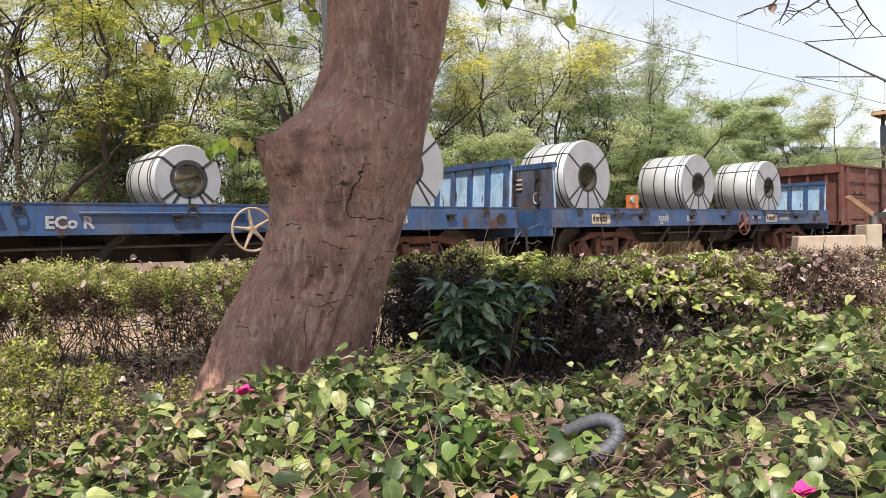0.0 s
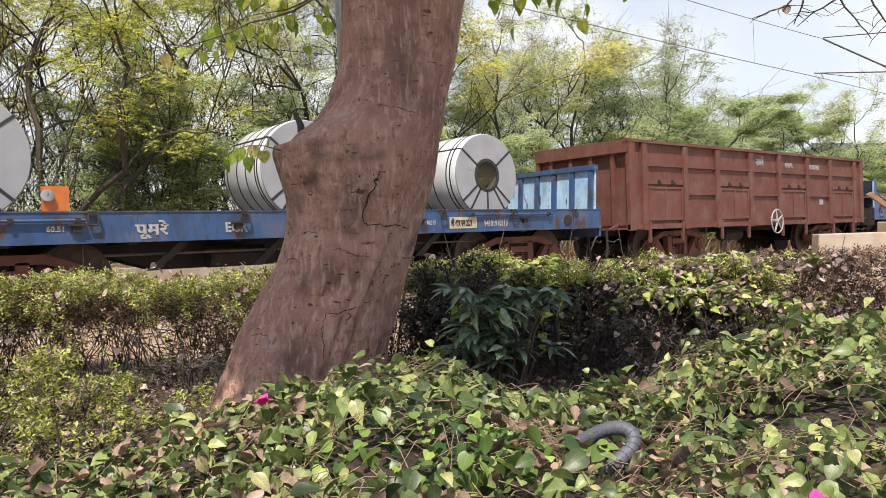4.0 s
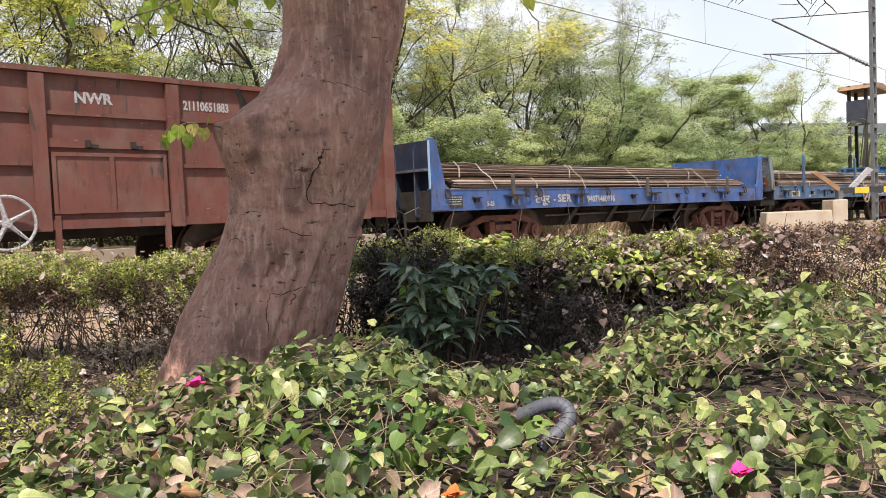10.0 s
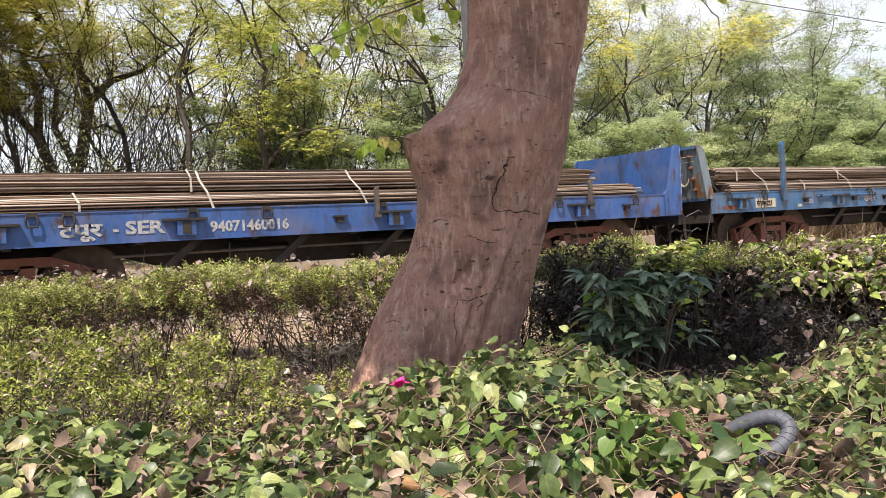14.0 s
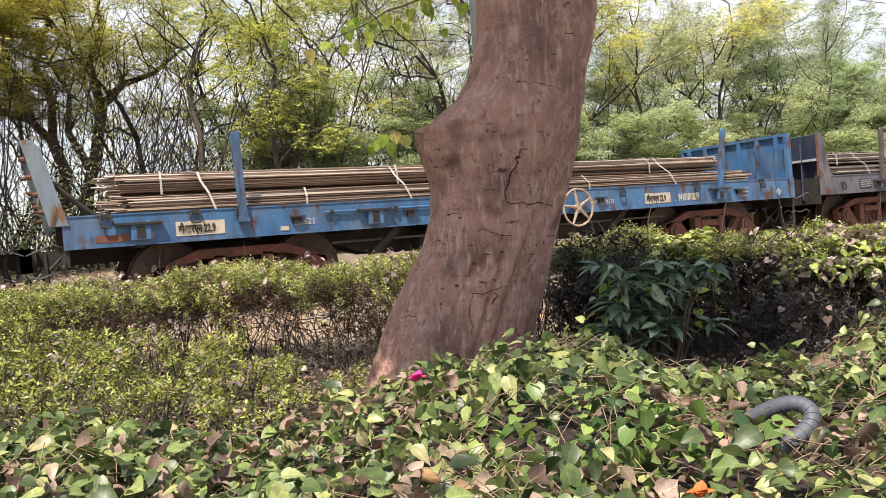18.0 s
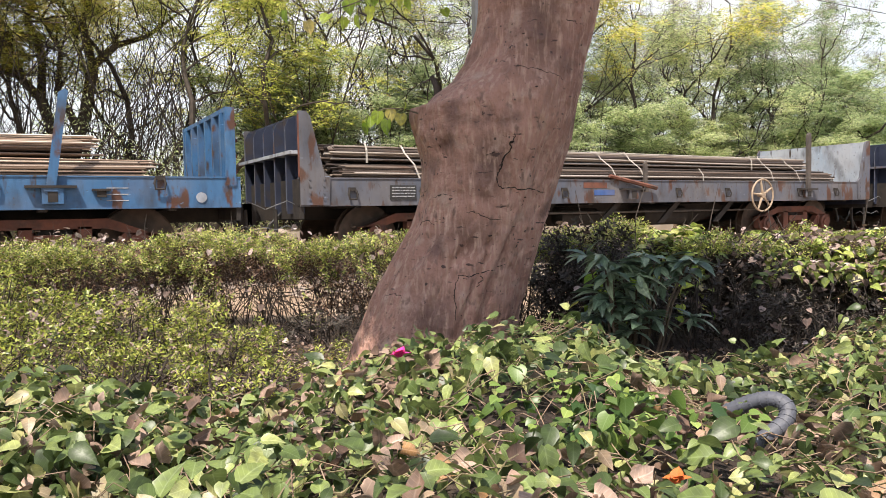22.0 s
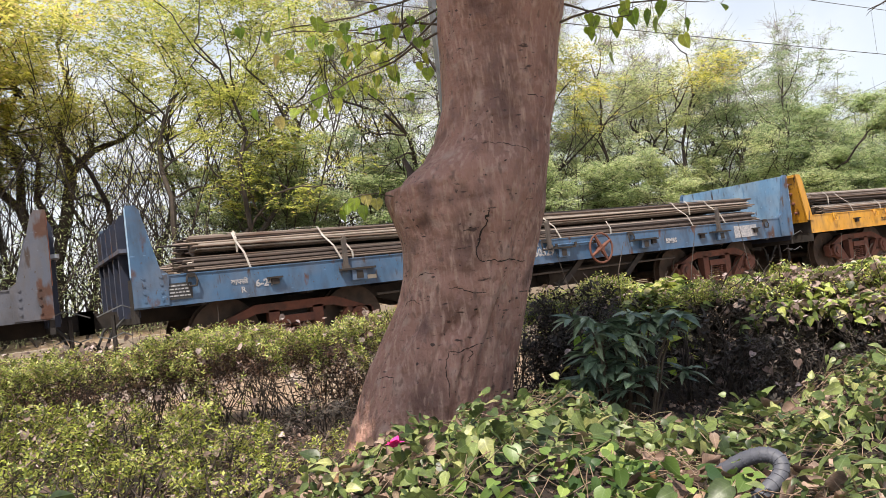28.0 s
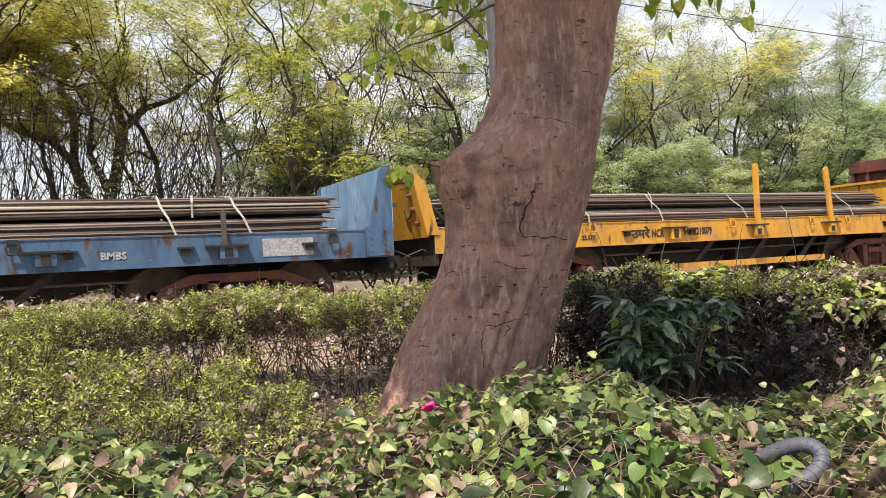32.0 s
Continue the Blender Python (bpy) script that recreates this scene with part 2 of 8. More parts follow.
def bark():
    """Mauve-brown bark: broad stains, a darker upper and right side, fine upright streaks, pale flecks, short level
    scars and dark pits.
    """
    m, nt, p = nodes_of("mauve_bark")
    col = mix(nt, noise_mask(nt, 2.4, 0.3, 0.7, detail=8.0), (0.404, 0.225, 0.174), (0.284, 0.151, 0.116))
    # weathered pale strip, dark runs below the old wound
    col = mix(nt, ragged_patch(nt, (2.12, 3.75, 1.05), (0.16, 0.30, 0.52), 0.9), col, (0.473, 0.318, 0.245))
    col = mix(nt, ragged_patch(nt, (2.25, 3.16, 0.62), (0.14, 0.26, 0.55), 0.9), col, (0.464, 0.305, 0.241))
    col = mix(nt, ragged_patch(nt, (2.16, 3.36, 1.24), (0.12, 0.26, 0.24), 0.9), col, (0.133, 0.077, 0.062))
    col = mix(nt, ragged_patch(nt, (2.10, 3.44, 0.86), (0.22, 0.26, 0.13), 1.0), col, (0.172, 0.096, 0.077))
    col = mix(nt, ragged_patch(nt, (1.86, 3.45, 0.42), (0.20, 0.26, 0.24), 1.0), col, (0.138, 0.077, 0.062))
    # upper trunk and its right side darkened in the colour itself
    col = mix(nt, ragged_patch(nt, (2.42, 3.22, 2.00), (0.24, 0.30, 0.62), 1.0), col, (0.150, 0.084, 0.068))
    col = mix(nt, ragged_patch(nt, (2.70, 3.16, 1.60), (0.20, 0.32, 1.00), 1.0), col, (0.185, 0.088, 0.070))
    col = mix(nt, noise_mask(nt, 42.0, 0.50, 0.76, detail=8.0, stretch=(1, 1, 0.16)), col, (0.499, 0.331, 0.258))
    col = mix(nt, noise_mask(nt, 9.0, 0.56, 0.72, detail=12.0), col, (0.396, 0.267, 0.215))
    col = mix(nt, noise_mask(nt, 3.6, 0.56, 0.70, detail=10.0), col, (0.146, 0.079, 0.065))
    col = mix(nt, noise_mask(nt, 26.0, 0.58, 0.70, detail=8.0, stretch=(1, 1, 0.5)), col, (0.189, 0.112, 0.090))
    col = mix(nt, noise_mask(nt, 12.0, 0.66, 0.71, detail=5.0, stretch=(1, 1, 3.5)), col, (0.073, 0.041, 0.034))
    col = mix(nt, noise_mask(nt, 34.0, 0.67, 0.71, detail=5.0), col, (0.069, 0.040, 0.034))
    nt.links.new(col, p.inputs["Base Color"])
    p.inputs["Roughness"].default_value = 0.75
    total = None
    for share, height in ((0.45, noise_mask(nt, 48.0, 0.2, 0.8, detail=10.0, stretch=(1, 1, 0.22))), (1.0, noise_mask(nt, 14.0, 0.2, 0.8, detail=12.0)), (0.5, noise_mask(nt, 5.0, 0.40, 0.60, detail=10.0, stretch=(1, 1, 0.6)))):
        hsum = nt.nodes.new("ShaderNodeMath")
        hsum.operation = "MULTIPLY_ADD"
        nt.links.new(height, hsum.inputs[0])
        hsum.inputs[1].default_value = share
        if total is None:
            hsum.inputs[2].default_value = 0.0
        else:
            nt.links.new(total, hsum.inputs[2])
        total = hsum.outputs[0]
    bump(nt, p, total, 1.0, 0.020)
    return m


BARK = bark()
STOUT_BARK = surface("brown_bark", (0.060, 0.045, 0.035), (0.105, 0.080, 0.064), 5, 0.9, fine=30, relief=0.6, depth=0.01)
# Bark darkened so that the shade on stems sits in its colour.
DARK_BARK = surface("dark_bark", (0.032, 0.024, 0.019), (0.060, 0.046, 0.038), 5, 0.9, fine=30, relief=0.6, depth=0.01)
TWIG = surface("twig", (0.12, 0.09, 0.06), (0.07, 0.05, 0.035), 20, 0.8)
GREYTWIG = surface("grey_twig", (0.24, 0.21, 0.19), (0.34, 0.30, 0.27), 12, 0.85)
CRACK = surface("bark_crack", (0.02, 0.014, 0.011), (0.03, 0.02, 0.016), 20, 1.0)
BLUE = weathered_paint("worn_blue_paint", (0.022, 0.062, 0.160), (0.032, 0.080, 0.195), amount=0.60)
ROYAL = weathered_paint("royal_blue_paint", (0.028, 0.078, 0.245), (0.036, 0.095, 0.285), amount=0.62)
SKYBLUE = weathered_paint("light_blue_paint", (0.032, 0.100, 0.220), (0.046, 0.130, 0.262), amount=0.60)
GREYBLUE = weathered_paint("faded_grey_blue_paint", (0.108, 0.104, 0.115), (0.074, 0.086, 0.120), amount=0.56, rough=0.7)
MIDBLUE = weathered_paint("dusty_blue_paint", (0.043, 0.098, 0.185), (0.056, 0.120, 0.215))
SCUFFBLUE = weathered_paint("scuffed_mid_blue_paint", (0.12, 0.24, 0.40), (0.22, 0.33, 0.46), amount=0.64, rough=0.5, soot_share=0.4)
YELLOW = weathered_paint("ochre_yellow_paint", (0.52, 0.25, 0.018), (0.58, 0.30, 0.03), amount=0.66, soot_share=0.45)
OXIDE = weathered_paint("oxide_red_paint", (0.112, 0.036, 0.026), (0.136, 0.045, 0.033), amount=0.66, rough=0.7, soot_share=0.25)
MAROON = weathered_paint("maroon_paint", (0.12, 0.030, 0.028), (0.15, 0.04, 0.035), amount=0.66)
PALEGREY = weathered_paint("scuffed_pale_grey_paint", (0.36, 0.38, 0.42), (0.28, 0.33, 0.40), amount=0.64, rough=0.6)
PALEBLUE = weathered_paint("scuffed_pale_blue_paint", (0.24, 0.40, 0.58), (0.40, 0.53, 0.66), amount=0.70, rough=0.5, soot_share=0.35)
DARKSTEEL = surface("dark_steel", (0.10, 0.082, 0.07), (0.065, 0.055, 0.05), 6, 0.7, metal=0.2)
RUSTY = surface("rusty_casting", (0.095, 0.038, 0.026), (0.155, 0.058, 0.036), 6, 0.85, fine=50, relief=0.4, third=(0.06, 0.035, 0.028), third_scale=4)
RUSTBLUE = weathered_paint("rusted_grey_blue_paint", (0.13, 0.18, 0.22), (0.17, 0.21, 0.25), rust=(0.15, 0.075, 0.035), amount=0.55, rough=0.7)
DULLNAVY = weathered_paint("dull_navy_paint", (0.050, 0.066, 0.115), (0.085, 0.095, 0.13), rust=(0.10, 0.05, 0.03), amount=0.57, rough=0.7)
# Grimy navy with the shadow on the outer end faces put into it.
NAVY = surface("grimy_shade_navy_paint", (0.010, 0.015, 0.034), (0.020, 0.026, 0.05), 4, 0.6, third=(0.035, 0.024, 0.018), third_scale=3)
# Underframe grime, blackened further to deepen the shade under the wagons.
GRIME = surface("black_grime", (0.012, 0.010, 0.009), (0.028, 0.021, 0.017), 6, 0.8)
WHEEL = surface("wheel_steel", (0.05, 0.038, 0.03), (0.09, 0.06, 0.045), 8, 0.6, metal=0.4)
RAILSTEEL = surface("rail_steel", (0.16, 0.10, 0.07), (0.10, 0.07, 0.05), 8, 0.6, metal=0.3)


def rod_steel(name, colours):
    """Mill-scaled steel: each rod has its own tone, with rust along it."""
    m, nt, p = nodes_of(name)
    info = nt.nodes.new("ShaderNodeObjectInfo")
    ramp = nt.nodes.new("ShaderNodeValToRGB")
    el = ramp.color_ramp.elements
    while len(el) < len(colours):
        el.new(0.5)
    for e, (x, c) in zip(el, colours):
        e.position, e.color = x, (*c, 1)
    nt.links.new(info.outputs["Random"], ramp.inputs[0])
    col = mix(nt, noise_mask(nt, 9.0, 0.55, 0.78, stretch=(2, 1, 1)), ramp.outputs[0], (0.10, 0.055, 0.035))
    nt.links.new(col, p.inputs["Base Color"])
    p.inputs["Roughness"].default_value, p.inputs["Metallic"].default_value = 0.45, 0.35
    bump(nt, p, noise_mask(nt, 90.0, 0.2, 0.8), 0.3, 0.003)
    return m


ROD = rod_steel("brown_rods", [(0.0, (0.040, 0.025, 0.018)), (0.3, (0.14, 0.088, 0.058)), (0.65, (0.32, 0.225, 0.16)), (1.0, (0.56, 0.47, 0.39))])
STEELROD = rod_steel("thick_grey_rods", [(0.0, (0.02, 0.016, 0.014)), (0.35, (0.075, 0.056, 0.046)), (0.7, (0.22, 0.165, 0.125)), (1.0, (0.48, 0.42, 0.36))])
CORE = surface("rod_gap_shade", (0.022, 0.016, 0.013), (0.075, 0.050, 0.036), 60, 0.8, fine=90, relief=0.8, depth=0.01)
STRAP = surface("white_strap", (0.44, 0.40, 0.35), (0.26, 0.23, 0.20), 9, 0.7)
WRAP = surface("silver_wrap", (0.60, 0.61, 0.63), (0.50, 0.51, 0.53), 2.2, 0.42, metal=0.35, fine=12, relief=0.15, depth=0.01)
# Coil faces are greyed in colour for the shadow they stand in.
COILFACE = surface("shaded_coil_face_cover", (0.31, 0.32, 0.345), (0.26, 0.27, 0.29), 2.5, 0.5, metal=0.05, fine=9, relief=0.15, depth=0.008)
BORE = surface("bare_steel_bore", (0.62, 0.60, 0.55), (0.50, 0.48, 0.44), 3, 0.22, metal=0.9, fine=14, relief=0.1)
BLACKBAND = surface("black_band", (0.018, 0.018, 0.02), (0.03, 0.03, 0.03), 8, 0.6)
MARK = surface("faded_white_lettering", (0.40, 0.39, 0.39), (0.19, 0.20, 0.23), 34, 0.8)
BLACKMARK = surface("black_lettering", (0.02, 0.018, 0.015), (0.04, 0.03, 0.02), 22, 0.8)
CREAM = surface("cream_panel", (0.46, 0.41, 0.32), (0.33, 0.29, 0.22), 9, 0.8)
TANWHEEL = surface("tan_painted_wheel", (0.36, 0.28, 0.20), (0.26, 0.19, 0.13), 14, 0.75)
CONCRETE = surface("stained_concrete", (0.42, 0.36, 0.29), (0.34, 0.28, 0.22), 3, 0.9, fine=60, relief=0.4, third=(0.40, 0.24, 0.12), third_scale=2.5)
GALV = surface("galvanised_steel", (0.17, 0.175, 0.18), (0.12, 0.125, 0.13), 5, 0.55, metal=0.5)
WIRE = surface("dull_wire", (0.10, 0.09, 0.085), (0.08, 0.07, 0.07), 9, 0.6, metal=0.5)
TANK = surface("dark_tank", (0.03, 0.035, 0.055), (0.045, 0.05, 0.07), 4, 0.5)
TIN = surface("rusty_tin", (0.30, 0.19, 0.11), (0.22, 0.13, 0.08), 5, 0.7, metal=0.2)
BLACKPAINT = surface("black_paint", (0.02, 0.02, 0.02), (0.03, 0.03, 0.03), 5, 0.6)
BOOMYELLOW = surface("boom_yellow", (0.60, 0.42, 0.03), (0.55, 0.36, 0.03), 5, 0.6)
ORANGEPAINT = surface("orange_paint", (0.50, 0.15, 0.03), (0.40, 0.11, 0.03), 8, 0.6)
HOSE = surface("grey_hose", (0.060, 0.063, 0.080), (0.095, 0.098, 0.118), 9, 0.6)
PINK = surface("pink_petal", (0.65, 0.02, 0.20), (0.75, 0.04, 0.28), 30, 0.6)
ORANGE = surface("orange_petal", (0.60, 0.16, 0.02), (0.50, 0.10, 0.03), 30, 0.6)
FARWALL = surface("far_bridge_concrete", (0.10, 0.13, 0.13), (0.13, 0.16, 0.16), 0.3, 0.9)
PALE_STONE = surface("pale_stone", (0.40, 0.33, 0.28), (0.30, 0.24, 0.20), 8, 0.95)

VINE_LEAF = leafy("vine_leaf", [(0.0, (0.032, 0.056, 0.016)), (0.3, (0.100, 0.156, 0.036)), (0.58, (0.198, 0.278, 0.067)), (0.80, (0.31, 0.39, 0.102)), (0.93, (0.42, 0.46, 0.14)), (1.0, (0.36, 0.26, 0.16))], 0.42, 0.3, veined=True)
DEAD_LEAF = leafy("dead_leaf", [(0.0, (0.085, 0.052, 0.030)), (0.3, (0.165, 0.108, 0.062)), (0.6, (0.27, 0.19, 0.115)), (0.88, (0.42, 0.32, 0.21)), (1.0, (0.36, 0.21, 0.07))], 0.75, 0.15, veined=True)
PALE_DRY_LEAF = leafy("pale_dry_leaf", [(0.0, (0.10, 0.066, 0.042)), (0.4, (0.21, 0.15, 0.10)), (0.75, (0.34, 0.27, 0.195)), (1.0, (0.55, 0.47, 0.38))], 0.7, 0.2, veined=True)
HEDGE_LEAF = leafy("hedge_leaf", [(0.0, (0.05, 0.075, 0.018)), (0.28, (0.18, 0.25, 0.04)), (0.55, (0.42, 0.52, 0.08)), (0.80, (0.68, 0.72, 0.18)), (0.88, (0.30, 0.18, 0.10)), (1.0, (0.60, 0.47, 0.35))], 0.35, 0.35)
CREEPER_LEAF = leafy("creeper_leaf", [(0.0, (0.05, 0.085, 0.02)), (0.3, (0.17, 0.25, 0.04)), (0.6, (0.36, 0.47, 0.07)), (0.8, (0.50, 0.57, 0.10)), (1.0, (0.44, 0.33, 0.22))], 0.42, 0.35, veined=True)
# Leaf darkened to put the shade inside hedge and undergrowth into its colour.
DARK_LEAF = leafy("shade_dark_leaf", [(0.0, (0.03, 0.025, 0.018)), (0.6, (0.055, 0.05, 0.03)), (1.0, (0.10, 0.075, 0.05))], 0.7, 0.1)
BUSH_LEAF = leafy("bush_leaf", [(0.0, (0.04, 0.06, 0.015)), (0.3, (0.17, 0.23, 0.03)), (0.6, (0.42, 0.50, 0.06)), (0.84, (0.58, 0.64, 0.13)), (0.90, (0.2, 0.11, 0.07)), (1.0, (0.55, 0.44, 0.34))], 0.35, 0.35)
WITHERED = leafy("withered_sprig", [(0.0, (0.04, 0.024, 0.017)), (0.45, (0.11, 0.062, 0.036)), (0.75, (0.22, 0.13, 0.055)), (0.93, (0.26, 0.19, 0.12)), (1.0, (0.38, 0.30, 0.22))], 0.75, 0.15)
SHRUB_LEAF = leafy("shrub_leaf", [(0.0, (0.08, 0.14, 0.075)), (0.5, (0.15, 0.24, 0.12)), (1.0, (0.25, 0.34, 0.165))], 0.33, 0.2, veined=True)
# Leaf colour raised to put sunlight into the hanging sprays.
PIPAL_LEAF = leafy("hanging_leaf", [(0.0, (0.20, 0.36, 0.03)), (0.5, (0.38, 0.55, 0.05)), (0.85, (0.58, 0.68, 0.07)), (1.0, (0.68, 0.60, 0.16))], 0.35, 0.7, veined=True)
WOOD_LEAF = leafy("feathery_leaf", [(0.0, (0.15, 0.18, 0.03)), (0.3, (0.42, 0.46, 0.07)), (0.65, (0.68, 0.70, 0.12)), (0.9, (0.80, 0.74, 0.20)), (1.0, (0.55, 0.38, 0.20))], 0.6, 0.7, vary=0.7)
WOOD_LEAF_B = leafy("green_feathery_leaf", [(0.0, (0.07, 0.13, 0.04)), (0.3, (0.38, 0.51, 0.19)), (0.75, (0.65, 0.78, 0.34)), (1.0, (0.76, 0.78, 0.44))], 0.6, 0.75, vary=0.6)
WOOD_LEAF_C = leafy("fresh_feathery_leaf", [(0.0, (0.07, 0.11, 0.04)), (0.3, (0.40, 0.51, 0.19)), (0.75, (0.66, 0.77, 0.32)), (1.0, (0.76, 0.76, 0.42))], 0.6, 0.74, vary=0.9)
STRAW = leafy("dry_straw", [(0.0, (0.28, 0.20, 0.11)), (0.6, (0.38, 0.29, 0.17)), (1.0, (0.20, 0.19, 0.07))], 0.8, 0.25)

# ---- mesh helpers ----


class Mesh:
    """Gathers vertices and faces for one mesh."""

    def __init__(self):
        self.v, self.f = [], []

    def box(self, x0, x1, y0, y1, z0, z1):
        n = len(self.v)
        self.v += [(x, y, z) for z in (z0, z1) for y in (y0, y1) for x in (x0, x1)]
        self.f += [tuple(n + i for i in q) for q in ((0, 2, 3, 1), (4, 5, 7, 6), (0, 1, 5, 4), (2, 6, 7, 3), (0, 4, 6, 2), (1, 3, 7, 5))]
        return self

    def prism(self, outline, y0, y1):
        """An outline in x and z, drawn from y0 to y1."""
        n, k = len(self.v), len(outline)
        self.v += [(x, y0, z) for x, z in outline] + [(x, y1, z) for x, z in outline]
        self.f += [tuple(n + i for i in range(k)), tuple(n + k + i for i in reversed(range(k)))]
        self.f += [(n + (i + 1) % k, n + i, n + k + i, n + k + (i + 1) % k) for i in range(k)]
        return self

    def tube(self, points, radii, sides=6, cap=True):
        pts = [Vector(p) for p in points]
        n0 = len(self.v)
        side = None
        for i, p in enumerate(pts):
            d = (pts[min(i + 1, len(pts) - 1)] - pts[max(i - 1, 0)])
            d = d.normalized() if d.length > 1e-9 else Vector((0, 0, 1))
            if side is None:
                side = d.cross(Vector((0.31, 0.17, 0.93)))
                if side.length < 0.1:
                    side = d.cross(Vector((0, 1, 0)))
            side = (side - d * side.dot(d)).normalized()
            other = d.cross(side)
            r = radii[i] if isinstance(radii, (list, tuple)) else radii
            for k in range(sides):
                a = 2 * math.pi * k / sides
                self.v.append(tuple(p + side * (r * math.cos(a)) + other * (r * math.sin(a))))
        for i in range(len(pts) - 1):
            for k in range(sides):
                a, b = n0 + i * sides + k, n0 + i * sides + (k + 1) % sides
                self.f.append((a, b, b + sides, a + sides))
        if cap:
            self.f.append(tuple(n0 + k for k in reversed(range(sides))))
            self.f.append(tuple(n0 + (len(pts) - 1) * sides + k for k in range(sides)))
        return self

    def bar(self, profile, x0, x1):
        """A profile in y and z, drawn from x0 to x1."""
        n, k = len(self.v), len(profile)
        self.v += [(x0, y, z) for y, z in profile] + [(x1, y, z) for y, z in profile]
        self.f += [tuple(n + i for i in range(k)), tuple(n + k + i for i in reversed(range(k)))]
        self.f += [(n + (i + 1) % k, n + i, n + k + i, n + k + (i + 1) % k) for i in range(k)]
        return self

    def disc_y(self, x, z, y0, y1, r, sides=24, inner=0.0):
        """A round plate with its axis along y, with a hole if inner is given."""
        if inner <= 0:
            return self.prism([(x + r * math.cos(2 * math.pi * k / sides), z + r * math.sin(2 * math.pi * k / sides)) for k in range(sides)], y0, y1)
        n = len(self.v)
        for y in (y0, y1):
            for rr in (r, inner):
                self.v += [(x + rr * math.cos(2 * math.pi * k / sides), y, z + rr * math.sin(2 * math.pi * k / sides)) for k in range(sides)]
        for k in range(sides):
            j = (k + 1) % sides
            o0, i0, o1, i1 = n, n + sides, n + 2 * sides, n + 3 * sides
            self.f += [(o0 + k, o0 + j, i0 + j, i0 + k), (o1 + j, o1 + k, i1 + k, i1 + j), (o0 + j, o0 + k, o1 + k, o1 + j), (i0 + k, i0 + j, i1 + j, i1 + k)]
        return self

    def data(self, name, material, smooth=False):
        me = bpy.data.meshes.new(name)
        me.from_pydata([tuple(p) for p in self.v], [], self.f)
        me.materials.append(material)
        if smooth:
            me.polygons.foreach_set("use_smooth", [True] * len(me.polygons))
        me.update()
        return me


def part(name, mesh, material, parent=None, label="", smooth=False):
    ob = new(name, mesh.data(name, material, smooth))
    if parent:
        ob.parent = parent
    if label:
        ob["label"] = label
    return ob


def thing(name, label, category, group="", m=None):
    ob = tagged(new(name), label, category, group)
    if m:
        ob.matrix_world = m
    return ob


def bevel(ob, width=0.01, segments=2):
    mod = ob.modifiers.new("bevel", "BEVEL")
    mod.width, mod.segments, mod.limit_method = width, segments, "ANGLE"
    return ob


def scatter(name, template, faces, places, turns, sizes, material, parent=None, smooth=False):
    """Many copies of a small template joined into one mesh. turns: N x 3 x 3."""
    t = np.asarray(template, float)
    k, n = len(t), len(places)
    v = np.einsum("nij,kj->nki", turns, t) * np.asarray(sizes)[:, None, None] + np.asarray(places)[:, None, :]
    counts = [len(q) for q in faces]
    flat = np.concatenate([np.asarray(q) for q in faces])
    loops = (flat[None, :] + (np.arange(n) * k)[:, None]).ravel()
    totals = np.tile(counts, n)
    me = bpy.data.meshes.new(name)
    me.vertices.add(n * k)
    me.vertices.foreach_set("co", v.ravel())
    me.loops.add(len(loops))
    me.loops.foreach_set("vertex_index", loops)
    me.polygons.add(len(totals))
    starts = np.concatenate([[0], np.cumsum(totals)[:-1]])
    me.polygons.foreach_set("loop_start", starts)
    me.polygons.foreach_set("loop_total", totals)
    me.materials.append(material)
    if smooth:
        me.polygons.foreach_set("use_smooth", [True] * len(totals))
    me.update(calc_edges=True)
    me.validate()
    if smooth:
        # place on the blade, for the veins
        me.attributes.new("blade", "FLOAT_VECTOR", "POINT").data.foreach_set("vector", np.tile(t, (n, 1)).ravel())
    ob = new(name, me)
    if parent:
        ob.parent = parent
    return ob


def turns_of(yaw, pitch, roll):
    """Rotation matrices z(yaw) x(pitch) y(roll) for arrays of radians."""
    z, o = np.zeros_like(yaw), np.ones_like(yaw)
    cy, sy, cp, sp, cr, sr = np.cos(yaw), np.sin(yaw), np.cos(pitch), np.sin(pitch), np.cos(roll), np.sin(roll)
    rz = np.array([[cy, -sy, z], [sy, cy, z], [z, z, o]]).transpose(2, 0, 1)
    rx = np.array([[o, z, z], [z, cp, -sp], [z, sp, cp]]).transpose(2, 0, 1)
    ry = np.array([[cr, z, sr], [z, o, z], [-sr, z, cr]]).transpose(2, 0, 1)
    return rz @ rx @ ry




def leaf_shape(rows, back=0.0, fold=0.22, droop=0.2):
    """A leaf blade about one long: rows of (place along, half width), folded along the midrib and drooping at the tip."""
    v, f = [], []
    for k, (y, w) in enumerate(rows):
        y_side = y - (back if k == 0 else 0)
        z = -droop * y * y
        v += [(0, y, z), (w, y_side, z + fold * w), (-w, y_side, z + fold * w)]
    for k in range(len(rows) - 1):
        a, c = 3 * k, 3 * k + 3
        f += [(a, a + 1, c + 1, c), (a + 2, a, c, c + 2)]
    return v, f


def sprig_shape():
    """An upright sprig, about one long, of small paired leaves."""
    v, f = [], []
    for k in range(8):
        a, h = k * 2.4, 0.15 + 0.11 * k
        ca, sa = math.cos(a), math.sin(a)
        n, l, w = len(v), 0.50 - 0.02 * k, 0.085
        up = 0.35 + 0.05 * k
        for along, side in ((0, 0), (0.5, 1), (1, 0), (0.5, -1)):
            v.append((ca * along * l - sa * side * w, sa * along * l + ca * side * w, h + up * along * l - 0.10 * along * along))
        f += [(n, n + 1, n + 2), (n, n + 2, n + 3)]
    return v, f


